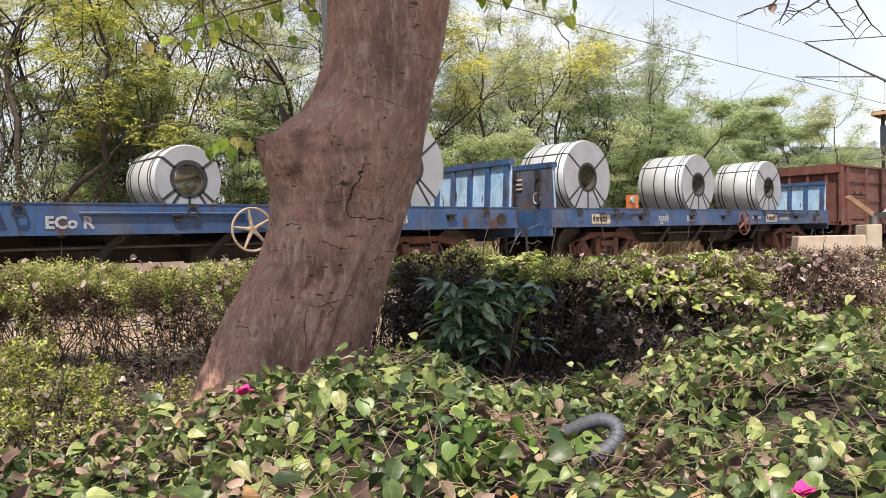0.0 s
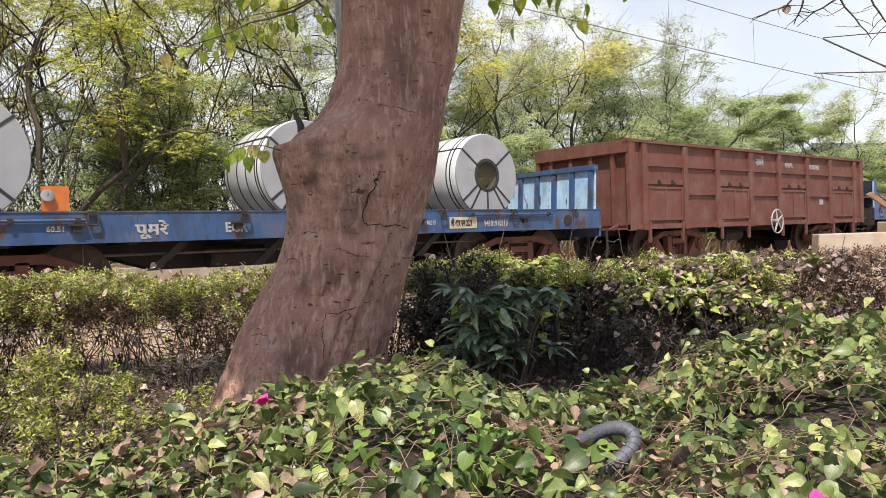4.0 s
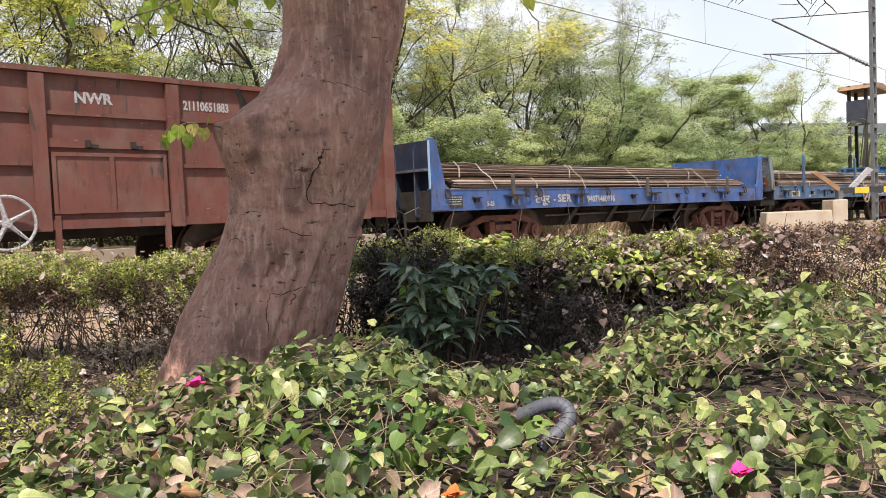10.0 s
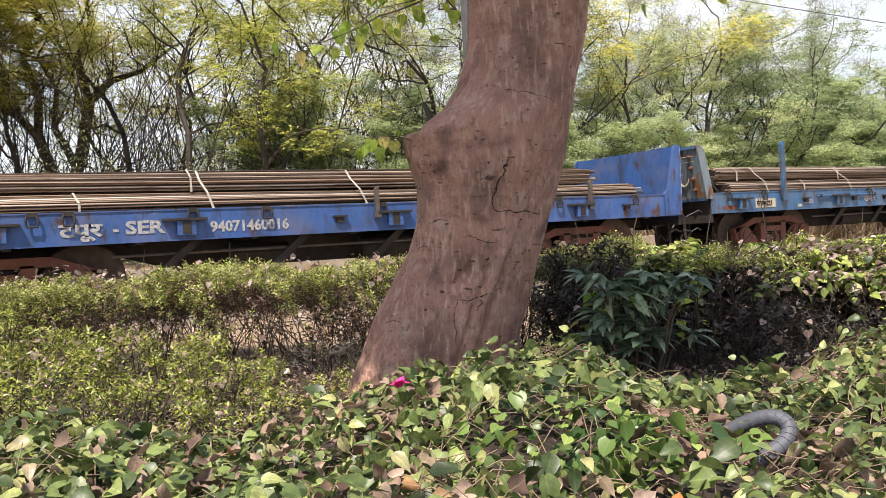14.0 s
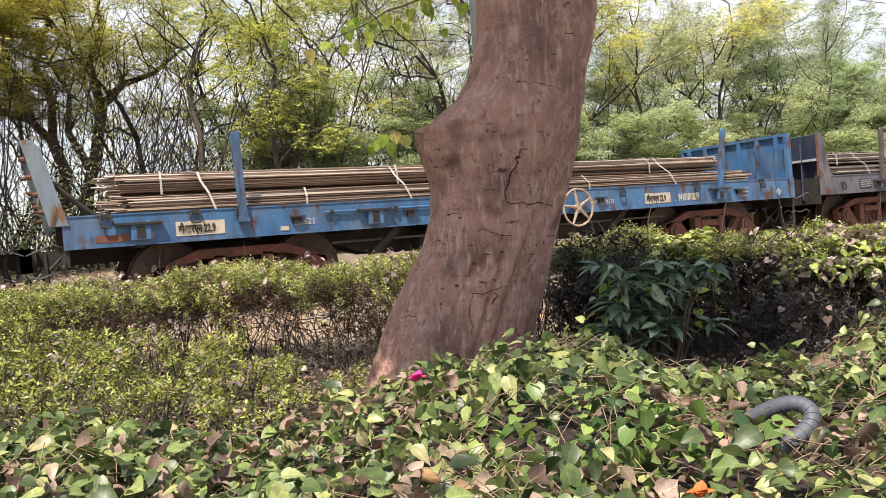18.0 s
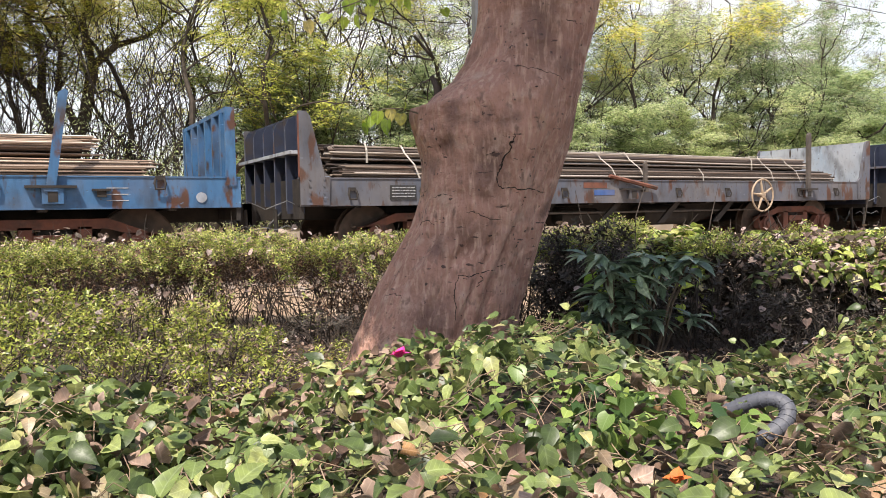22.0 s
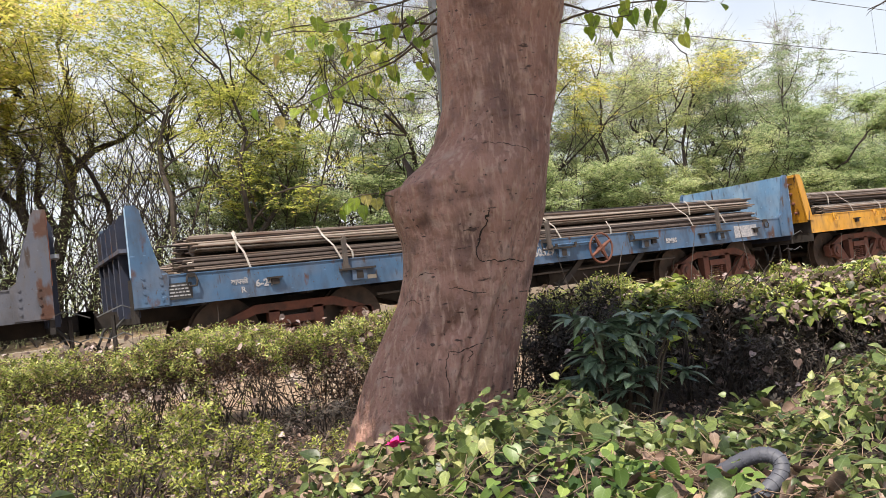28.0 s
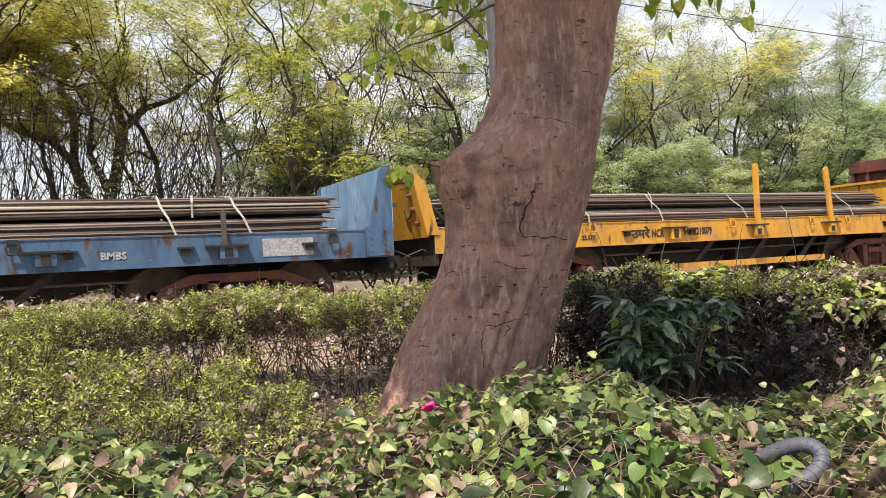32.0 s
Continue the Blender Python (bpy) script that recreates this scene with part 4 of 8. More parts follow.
            for k in range(inside_ribs):
                y = -hw + 0.25 + (WIDTH - 0.5) * k / (inside_ribs - 1)
                part("inside_rib", Mesh().box(min(xb + s * t, xb + s * (t + 0.08)), max(xb + s * t, xb + s * (t + 0.08)), y - 0.045, y + 0.045, z1 - 0.1, top - 0.04), paint, eb)
    running_gear(w, length)
    moving.append((w, STARTS[number], 0.0))
    return w


def coil(number, x, z, r, width, y0, group):
    """A wrapped steel coil with its eye across the train, banded in black."""
    c = thing("steel_coil", "silver-wrapped steel coil with black bands on a flat wagon", "steel coil", group)
    ri = 0.29 * r / 0.85 + (0.06 if r < 0.6 else 0.0)
    body = Mesh()
    n, sides = 0, 64
    prof = [(y0 + 0.03, r - 0.03), (y0 + 0.055, r), (y0 + width - 0.055, r), (y0 + width - 0.03, r - 0.03)]
    for yy, rr in prof:
        body.v += [(rr * math.cos(2 * math.pi * k / sides), yy, rr * math.sin(2 * math.pi * k / sides)) for k in range(sides)]
    for i in range(3):
        for k in range(sides):
            j = (k + 1) % sides
            body.f.append((i * sides + k, i * sides + j, (i + 1) * sides + j, (i + 1) * sides + k))
    part("wrap", body, WRAP, c, smooth=True)
    for yy in (y0, y0 + width - 0.03):
        part("face_cover", Mesh().disc_y(0, 0, yy, yy + 0.03, r - 0.02, sides, ri), COILFACE, c)
    bore = Mesh()
    bore.disc_y(0, 0, y0 + 0.005, y0 + width - 0.005, ri + 0.02, 40, ri - 0.005)
    part("bore", bore, BORE, c)
    for yy in (y0 - 0.006, y0 + width - 0.02):
        part("eye_ring", Mesh().disc_y(0, 0, yy, yy + 0.026, ri + 0.05, 40, ri - 0.012), BLACKBAND, c)
    for f in (0.12, 0.2, 0.5, 0.8, 0.88) if number % 2 else (0.08, 0.14, 0.38, 0.62, 0.9):
        part("band", Mesh().disc_y(0, 0, y0 + width * f - 0.016, y0 + width * f + 0.016, r + 0.006, sides, r - 0.004), BLACKBAND, c)
    for a in (38, 142, 218, 236, 270, 304, 318):
        ca, sa = math.cos(radians(a)), math.sin(radians(a))
        b = Mesh()
        hwid = 0.021
        ex, ez = -sa * hwid, ca * hwid
        q = [(ca * (ri + 0.02) + ex, sa * (ri + 0.02) + ez), (ca * (ri + 0.02) - ex, sa * (ri + 0.02) - ez), (ca * (r - 0.01) - ex, sa * (r - 0.01) - ez), (ca * (r - 0.01) + ex, sa * (r - 0.01) + ez)]
        b.prism(q, y0 - 0.006, y0 + 0.001)
        part("radial_band", b, BLACKBAND, c)
        if a in (38, 142):
            part("top_band", Mesh().box(ca * r - 0.016, ca * r + 0.016, y0 + 0.03, y0 + width - 0.03, sa * r - 0.016, sa * r + 0.01), BLACKBAND, c)
    part("sticker", Mesh().box(-0.5 * r - 0.07, -0.5 * r + 0.07, y0 - 0.004, y0 + 0.001, 0.1 * r, 0.1 * r + 0.09), MARK, c)
    moving.append((c, x, z))
    part("chock", Mesh().prism([(-0.55, -r - 0.04), (-0.25, -r - 0.04), (-0.25, -r + 0.03), (-0.52, -r + 0.17)], y0 + 0.1, y0 + width - 0.1), DARK_BARK, c)
    part("chock", Mesh().prism([(0.55, -r - 0.04), (0.52, -r + 0.17), (0.25, -r + 0.03), (0.25, -r - 0.04)], y0 + 0.1, y0 + width - 0.1), DARK_BARK, c)
    return c


def rod_shapes(material, rod):
    """A few bent rods one metre long, to be stretched along x."""
    shapes, r = [], np.random.default_rng(77)
    for _ in range(7):
        ph, am, ps = r.uniform(0, 6.28), r.uniform(0.004, 0.022), r.uniform(0, 6.28)
        pts = [(k / 10, 0.010 * math.sin(0.4 * k + ps), am * math.sin(0.55 * k + ph) - 0.015 * math.sin(math.pi * k / 10)) for k in range(11)]
        shapes.append(Mesh().tube(pts, rod, 6).data("rod", material))
    return shapes


ROD_SHAPES = {}


def rod_bundle(x, z, y, length, wide, high, material, label, seed, straps, rod=0.0125, sag=0.03):
    """A bundle of long rods laid along the wagon, tied with straps."""
    g = thing("rod_bundle", label, "steel rods", "rod bundles on the train")
    r = np.random.default_rng(seed)
    if material.name not in ROD_SHAPES:
        ROD_SHAPES[material.name] = rod_shapes(material, 0.018 if material is STEELROD else rod)
    shapes = ROD_SHAPES[material.name]
    if material is STEELROD:
        rod = 0.018
    rows = max(3, int(high / (rod * 1.75)))

    def span_at(f):
        return wide * (1 - 0.72 * abs(2 * min(max(f, 0.0), 1.0) - 1) ** 2.6)

    for i in range(rows):
        fz = (i + 0.5) / rows
        span, above = span_at(fz), span_at((i + 1.5) / rows) if i < rows - 1 else 0.0
        n = max(3, int(span / (rod * 2.05)))
        for j in range(n):
            yy = -span / 2 + span * (j + 0.5) / n
            if not (j == 0 or (j == 1 and i % 2) or (fz > 0.5 and abs(yy) > above / 2 - rod)):
                continue
            yy += r.normal(0, 0.012)
            a, e = r.normal(0.0, 0.09) - (0.16 if r.uniform() < 0.08 else 0.0), length + r.normal(-0.05, 0.09)
            ob = new("rod", shapes[int(r.integers(0, 7))])
            ob.parent = g
            ob.matrix_basis = Matrix.LocRotScale((a, yy, rod + (high - 2 * rod) * fz + r.normal(0, 0.012)), Euler((r.uniform(0, 0.6), r.normal(0, 0.0012), 0)), (e - a, 1, 1))
    # solid filler for the inner rods, with the shade between them in its colour
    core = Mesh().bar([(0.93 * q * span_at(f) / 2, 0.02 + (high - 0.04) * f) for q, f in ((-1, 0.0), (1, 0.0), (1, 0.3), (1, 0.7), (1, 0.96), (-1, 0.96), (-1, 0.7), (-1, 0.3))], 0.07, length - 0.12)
    part("filler_core", core, CORE, g, "solid filler inside the bundle, dark for the shade between rods")
    for f in straps:
        xx = length * f
        s = Mesh()
        w = 0.014
        hw = wide / 2 + 0.015
        top = high + 0.015
        sk = r.uniform(-0.06, 0.06)
        s.box(xx - w, xx + w, -hw - 0.012, -hw, 0, top * 0.62)
        s.prism([(xx - w, top * 0.6), (xx + w, top * 0.6), (xx + w, top * 0.63), (xx - w, top * 0.63)], -hw - 0.012, -hw + 0.02)
        n = len(s.v)
        s.v += [(xx - w, -hw - 0.012, top * 0.6), (xx + w, -hw - 0.012, top * 0.6), (xx + w + sk, -hw * 0.68, top), (xx - w + sk, -hw * 0.68, top), (xx + w + sk, hw * 0.68, top), (xx - w + sk, hw * 0.68, top)]
        s.f += [(n, n + 1, n + 2, n + 3), (n + 3, n + 2, n + 4, n + 5)]
        part("strap", s, STRAP, g)
    moving.append((g, x, z, y))
    return g


def load_strap(x, deck, slant):
    """A pale webbing strap over the whole load, drawn slantwise."""
    g = thing("load_strap", "dirty white webbing strap lashing the rods", "strap", "straps over the rods")
    path = [(0.0, -1.36, 0.12), (0.22, -1.31, 0.34), (0.42, -1.12, 0.52), (0.5, -1.02, 0.66), (0.9, -0.6, 0.71), (1.1, 0.0, 0.71), (1.25, 0.45, 0.65), (1.4, 0.9, 0.36), (1.5, 0.95, 0.03)]
    m, w = Mesh(), 0.016
    for f, y, z in path:
        m.v += [(f * slant - w, y, z), (f * slant + w, y, z), (f * slant + w, y + 0.004, z + 0.005), (f * slant - w, y + 0.004, z + 0.005)]
    for i in range(len(path) - 1):
        for k in range(4):
            q = (k + 1) % 4
            m.f.append((4 * i + k, 4 * i + q, 4 * i + 4 + q, 4 * i + 4 + k))
    part("webbing", m, STRAP, g)
    moving.append((g, x, deck))


def rod_load(number, length, material, seed, label, a=0.55, b=13.1, straps=(1.9, 4.9, 7.2, 10.6), short=0.75):
    """Bundles side by side on the deck, with more on top."""
    x0 = STARTS[number]
    r = np.random.default_rng(seed)
    deck = 1.285
    for i, y in enumerate((-0.93, -0.2, 0.5)):
        rod_bundle(x0 + a + r.uniform(-0.05, 0.15), deck, y, b - a - r.uniform(0.05, 0.25), 0.70, 0.36, material, label, seed + i, (0.2, 0.64))
    for i, y in enumerate((-0.72, 0.05)):
        rod_bundle(x0 + a - 0.05 + r.uniform(-0.1, 0.2), deck + 0.365, y, b - a - short - 0.35 * i, 0.68, 0.31, material, label, seed + 10 + i, (0.05, 0.36, 0.83), sag=0.05)
    for xs in straps:
        load_strap(x0 + xs, deck, -r.uniform(0.18, 0.5))


def stake(w, x, z0, z1, material, y=-WIDTH / 2 - 0.03, lean=0.0, width=0.055):
    m = Mesh().prism([(x - width, z0), (x + width, z0), (x + width + lean, z1 - 0.03), (x + width * 0.4 + lean, z1), (x - width + lean, z1 - 0.05)], y - 0.05, y + 0.012)
    m.box(x - width - 0.02, x + width + 0.02, y - 0.06, y + 0.02, z0 - 0.02, z0 + 0.04)
    part("stake", m, material, w, "upright steel stanchion post")


def open_wagon(number, length, paint, label, top=3.0, bottom=0.92):
    """A high-sided open wagon with pressed ribs, rails and side doors."""
    w = thing("open_wagon", label, "railway wagon", "wagons of the goods train")
    hw = WIDTH / 2
    t = 0.02
    for s in (-1, 1):
        y = s * (hw - 0.10)
        side = part("side_wall", Mesh().box(0.02, length - 0.02, y - t, y + t, bottom + 0.08, top - 0.06), paint, w)
        part("top_rail", Mesh().box(-0.03, length + 0.03, min(s * hw, s * (hw - 0.16)), max(s * hw, s * (hw - 0.16)), top - 0.07, top), paint, side)
        part("sill", Mesh().box(0, length, min(s * (hw - 0.02), s * (hw - 0.12)), max(s * (hw - 0.02), s * (hw - 0.12)), bottom, bottom + 0.12), paint, side)
        xs = [0.11, 0.60, 2.28, 3.76, 5.45, 7.04, 8.80, 10.36, 12.14, length - 0.11]
        n = len(xs) - 1
        for k, x in enumerate(xs):
            wd = 0.09 if 0 < k < n else 0.11
            o = [(x - wd, bottom - 0.02), (x + wd, bottom - 0.02), (x + wd, top - 0.09), (x - wd, top - 0.09)]
            part("post", Mesh().prism(o, min(s * hw, s * (hw - 0.09)), max(s * hw, s * (hw - 0.09))), paint, side)
        for k in range(n):
            a, b = xs[k] + 0.1, xs[k + 1] - 0.1
            if b - a < 0.8:
                continue
            ya, yb = min(s * (hw - 0.03), s * (hw - 0.09)), max(s * (hw - 0.03), s * (hw - 0.09))
            part("rail_bar", Mesh().box(a, b, ya, yb, 2.40, 2.45), paint, side)
            if k % 2 == 1:
                part("rail_bar", Mesh().box(a, b, ya, yb, 1.98, 2.10), paint, side)
                yo = s * (hw - 0.075)
                door = part("side_door", Mesh().box(a + 0.03, b - 0.03, min(yo, yo + s * 0.03), max(yo, yo + s * 0.03), 1.12, 1.92), paint, side)
                fr = Mesh()
                y0, y1 = min(yo + s * 0.03, yo + s * 0.05), max(yo + s * 0.03, yo + s * 0.05)
                fr.box(a + 0.03, a + 0.08, y0, y1, 1.12, 1.92).box(b - 0.08, b - 0.03, y0, y1, 1.12, 1.92).box(a + 0.08, b - 0.08, y0, y1, 1.87, 1.92).box(a + 0.08, b - 0.08, y0, y1, 1.12, 1.18)
                fr.box((a + b) / 2 - 0.03, (a + b) / 2 + 0.03, y0, y1, 1.18, 1.87)
                part("door_frame", fr, paint, door)
                for f in (0.32, 0.7):
                    x = a + (b - a) * f
                    part("latch", Mesh().box(x - 0.03, x + 0.12, min(s * (hw - 0.02), s * (hw - 0.07)), max(s * (hw - 0.02), s * (hw - 0.07)), 1.98, 2.03).box(x - 0.05, x + 0.02, min(s * hw, s * (hw - 0.07)), max(s * hw, s * (hw - 0.07)), 1.99, 2.08), GRIME, door)
                for x in (a + 0.06, b - 0.06):
                    part("hinge_arm", Mesh().box(x - 0.035, x + 0.035, min(s * hw, s * (hw - 0.06)), max(s * hw, s * (hw - 0.06)), bottom - 0.32, 1.1), paint, side)
            else:
                part("rail_bar", Mesh().box(a, b, ya, yb, 1.74, 1.79), paint, side)
    for x, s in ((0, 1), (length, -1)):
        e = part("end_wall", Mesh().box(min(x + s * 0.12, x + s * 0.15), max(x + s * 0.12, x + s * 0.15), -hw + 0.1, hw - 0.1, bottom, top - 0.06), paint, w)
        part("end_lip", Mesh().prism([(x - s * 0.02, top - 0.30), (x + s * 0.12, top - 0.36), (x + s * 0.14, top), (x - s * 0.02, top)][::s], -hw + 0.01, hw - 0.01), paint, e)
        for k in range(4):
            y = -hw + 0.5 + (WIDTH - 1.0) * k / 3
            # rear posts: the dark of the gap between wagons is put into their colour
            part("end_post", Mesh().box(min(x + s * 0.02, x + s * 0.12), max(x + s * 0.02, x + s * 0.12), y - 0.05, y + 0.05, bottom, top - 0.3), paint if s > 0 else DARKSTEEL, e)
    part("floor", Mesh().box(0.1, length - 0.1, -hw + 0.13, hw - 0.13, bottom + 0.1, bottom + 0.13), paint, w)
    for y in (-0.35, 0.35):
        part("centre_sill", Mesh().box(0.05, length - 0.05, y - 0.06, y + 0.06, 0.78, bottom + 0.1), GRIME, w)
    part("brake_cylinder", Mesh().tube([(5.0, -0.75, 0.7), (5.9, -0.75, 0.7)], 0.17, 12), GRIME, w)
    running_gear(w, length)
    moving.append((w, STARTS[number], 0.0))
    return w


def build_train():
    L = 13.8
    # Coil wagons.
    w = flat_wagon(0, L, BLUE, "blue flat wagon with ribbed end walls, loaded with steel coils", "ribbed", inner=PALEBLUE)
    lettering("ECo R", 5.2, 1.07, 0.22, w, MARK)
    hand_wheel(w, 7.97, 1.02, 0.32, TANWHEEL)
    part("number_panel", Mesh().box(9.50, 10.15, -WIDTH / 2 - 0.008, -WIDTH / 2, 1.05, 1.26), CREAM, w, "cream painted panel")
    lettering("बी आर एन 22.9", 9.53, 1.10, 0.155, w, BLACKMARK, y=-WIDTH / 2 - 0.014, squeeze=0.55)
    lettering("94121910126", 10.46, 1.10, 0.19, w, MARK, squeeze=0.52)
    lettering("वहनक्षमता 60.51 टन", 8.43, 1.11, 0.11, w, MARK, squeeze=0.6)
    for x in (1.2, 3.9, 4.9, 7.1, 9.8, 12.9):
        lash_ring(w, x, 1.36, GRIME)
    for x in (4.6, 6.9, 9.8, 12.0):
        tie_bracket(w, x, 1.22, GRIME)
    part("conduit", Mesh().tube([(5.6, -WIDTH / 2 - 0.03, 1.26), (7.9, -WIDTH / 2 - 0.03, 1.26)], 0.025, 6), BLUE, w)
    part("data_plate", Mesh().disc_y(13.35, 1.16, -WIDTH / 2 - 0.012, -WIDTH / 2, 0.12, 18), GRIME, w)
    coil(1, 4.46, 1.79, 0.52, 1.25, -0.95, "coils on the flat wagons")
    coil(2, 6.96, 1.79, 0.52, 1.25, -0.95, "coils on the flat wagons")
    coil(3, 8.62, 2.14, 0.86, 1.4, -0.97, "coils on the flat wagons")
    w = flat_wagon(1, L, BLUE, "dusty blue flat wagon with ribbed end walls, loaded with steel coils", "ribbed", inner=PALEBLUE)
    box = part("marker_box", Mesh().box(2.84, 3.14, -WIDTH / 2 + 0.02, -WIDTH / 2 + 0.16, 1.40, 1.72), ORANGEPAINT, w, "small orange marker box on the sill")
    part("lens", Mesh().disc_y(2.88, 1.60, -WIDTH / 2 - 0.03, -WIDTH / 2 + 0.02, 0.075, 18), PALEGREY, box)
    lettering("पूमरे", 3.94, 1.08, 0.21, w, MARK, squeeze=1.3)
    lettering("ECR", 5.2, 1.09, 0.2, w, MARK, squeeze=0.95)
    lettering("वहनक्षमता 60.0 टन", 8.62, 1.13, 0.11, w, MARK, squeeze=0.62)
    hand_wheel(w, 7.93, 1.02, 0.32, RUSTY, spokes=4)
    for x0, words in ((1.34, "बी आर एन 22.9"), (9.47, "बी आर एन 22.9")):
        part("number_panel", Mesh().box(x0, x0 + 0.66, -WIDTH / 2 - 0.008, -WIDTH / 2, 1.05, 1.26), CREAM, w, "cream painted panel")
        lettering(words, x0 + 0.03, 1.10, 0.155, w, BLACKMARK, y=-WIDTH / 2 - 0.014, squeeze=0.55)
    conduit(w, 1.6, 3.3, 1.28, BLUE)
    conduit(w, 9.9, 12.2, 1.30, BLUE)
    lettering("94101910313", 10.32, 1.08, 0.17, w, MARK, squeeze=0.66)
    lettering("60.51", 2.85, 1.14, 0.10, w, MARK)
    for x in (0.9, 2.2, 3.4, 5.5, 7.3, 9.3, 11.1, 12.9):
        lash_ring(w, x, 1.36, GRIME)
    for x in (3.2, 5.4, 7.0, 8.8, 11.4):
        tie_bracket(w, x, 1.2, GRIME)
    part("data_plate", Mesh().disc_y(12.7, 1.16, -WIDTH / 2 - 0.012, -WIDTH / 2, 0.12, 18), GRIME, w)
    coil(1, 14.0, 2.14, 0.865, 1.4, -0.85, "coils on the flat wagons")
    coil(2, 18.98, 2.11, 0.84, 1.4, -0.76, "coils on the flat wagons")
    coil(3, 23.1, 2.12, 0.845, 1.4, -0.76, "coils on the flat wagons")
    # Open wagon.
    w = open_wagon(2, 12.8, OXIDE, "oxide-red high-sided open wagon with ribs and side doors")
    y = -WIDTH / 2 + 0.076
    lettering("उपरे", 5.85, 2.60, 0.27, w, MARK, y=y)
    lettering("NWR", 7.5, 2.58, 0.20, w, MARK, y=y)
    lettering("21110651883", 8.98, 2.58, 0.18, w, MARK, y=y, squeeze=0.72)
    part("notice", Mesh().box(9.67, 9.92, y - 0.012, y + 0.004, 1.50, 1.66), MARK, w, "torn white paper notice")
    hand_wheel(w, 6.58, 1.02, 0.33, MARK)
    # Rod wagons.
    w = flat_wagon(3, 13.84, ROYAL, "royal-blue flat wagon with end walls, loaded with brown rods")
    notice_plate(w, 0.42, 0.82, 1.05, 1.28)
    lettering("टपूर", 2.99, 1.09, 0.23, w, MARK, squeeze=1.4)
    lettering("-", 3.60, 1.10, 0.21, w, MARK)
    lettering("SER", 3.75, 1.10, 0.23, w, MARK, squeeze=1.3)
    lettering("5-25", 1.50, 1.06, 0.12, w, MARK)
    lettering("94071460016", 4.82, 1.08, 0.20, w, MARK, squeeze=1.0)
    for x in (0.4, 2.7, 3.1, 4.6, 5.6, 7.4, 9.2, 10.8, 12.6):
        lash_ring(w, x, 1.37, GRIME)
    for x in (1.2, 6.7, 8.8, 10.2, 12.4):
        tie_bracket(w, x, 1.2, GRIME)
    for x in (2.3, 4.5, 7.6, 11.3):
        stake_pocket(w, x, 1.02, 1.33, ROYAL)
    stake(w, 2.25, 1.2, 1.72, DARKSTEEL, width=0.03)
    stake(w, 7.3, 1.2, 1.66, DARKSTEEL, width=0.03)
    stake(w, 11.51, 1.2, 1.70, DARKSTEEL, width=0.03)
    rod_load(3, L, ROD, 31, "bundle of thin brown steel rods tied with straps", 0.68, 12.9)
    w = flat_wagon(4, 13.96, SKYBLUE, "light-blue flat wagon with stanchion posts, loaded with brown rods", "post", inside_ribs=6)
    lettering("उमरे", 5.2, 1.10, 0.20, w, MARK, squeeze=1.5)
    lettering("NCR", 6.40, 1.11, 0.19, w, CREAM, squeeze=1.1)
    lettering("23.621", 2.95, 1.11, 0.12, w, MARK)
    lettering("94151810256", 10.53, 1.08, 0.18, w, CREAM, squeeze=0.56)
    lettering("वहन क्षमता 68.0 टन", 8.37, 1.11, 0.11, w, MARK, squeeze=0.62)
    lettering("वापसी", 0.80, 1.20, 0.10, w, MARK)
    lettering("R 5-31", 0.80, 1.07, 0.10, w, MARK)
    for x0 in (1.34, 9.68):
        part("number_panel", Mesh().box(x0, x0 + 0.64, -WIDTH / 2 - 0.008, -WIDTH / 2, 1.06, 1.25), CREAM, w, "cream painted panel")
        lettering("बीआरएन 22.9", x0 + 0.03, 1.10, 0.15, w, BLACKMARK, y=-WIDTH / 2 - 0.014, squeeze=0.6)
    part("rust_patch", Mesh().box(0.36, 0.76, -WIDTH / 2 - 0.005, -WIDTH / 2, 1.04, 1.13), RUSTY, w, "patch of red primer")
    for z in (1.08, 1.16, 1.24):
        part("marking_line", Mesh().box(12.26, 12.52, -WIDTH / 2 - 0.005, -WIDTH / 2, z, z + 0.012), MARK, w)
    part("data_plate", Mesh().disc_y(13.43, 1.12, -WIDTH / 2 - 0.012, -WIDTH / 2, 0.07, 18), PALEGREY, w)
    for x in (0.5, 1.6, 2.2, 5.4, 7.6, 9.1, 11.0, 12.9):
        lash_ring(w, x, 1.37, GRIME)
    for x in (3.0, 4.8, 6.05, 8.6, 12.2):
        tie_bracket(w, x, 1.2, GRIME)
    for x in (0.9, 4.2, 7.0, 11.65):
        stake_pocket(w, x, 1.02, 1.33, SKYBLUE)
    for x, lean in ((2.23, -0.03), (7.0, 0.0), (11.63, 0.18)):
        stake(w, x, 1.22, 2.46, SKYBLUE, lean=lean)
    part("label_tag", Mesh().box(2.75, 2.87, -WIDTH / 2 - 0.01, -WIDTH / 2, 1.04, 1.10), CREAM, w)
    hand_wheel(w, 8.0, 1.08, 0.32, TANWHEEL)
    conduit(w, 3.4, 5.7, 1.26, SKYBLUE)
    rod_load(4, L, ROD, 41, "bundle of thin brown steel rods tied with straps", 0.68, 12.9)
    w = flat_wagon(5, 13.9, GREYBLUE, "faded grey-blue flat wagon with rust, loaded with steel rods", inner=PALEGREY)
    notice_plate(w, 1.43, 1.88, 1.07, 1.29)
    lettering("55070460063", 3.24, 1.09, 0.18, w, MARK, squeeze=1.2)
    lettering("BRNA", 3.78, 1.28, 0.10, w, MARK)
    lettering("4-25", 2.80, 1.08, 0.12, w, MARK)
    lettering("R", 2.92, 1.20, 0.09, w, MARK)
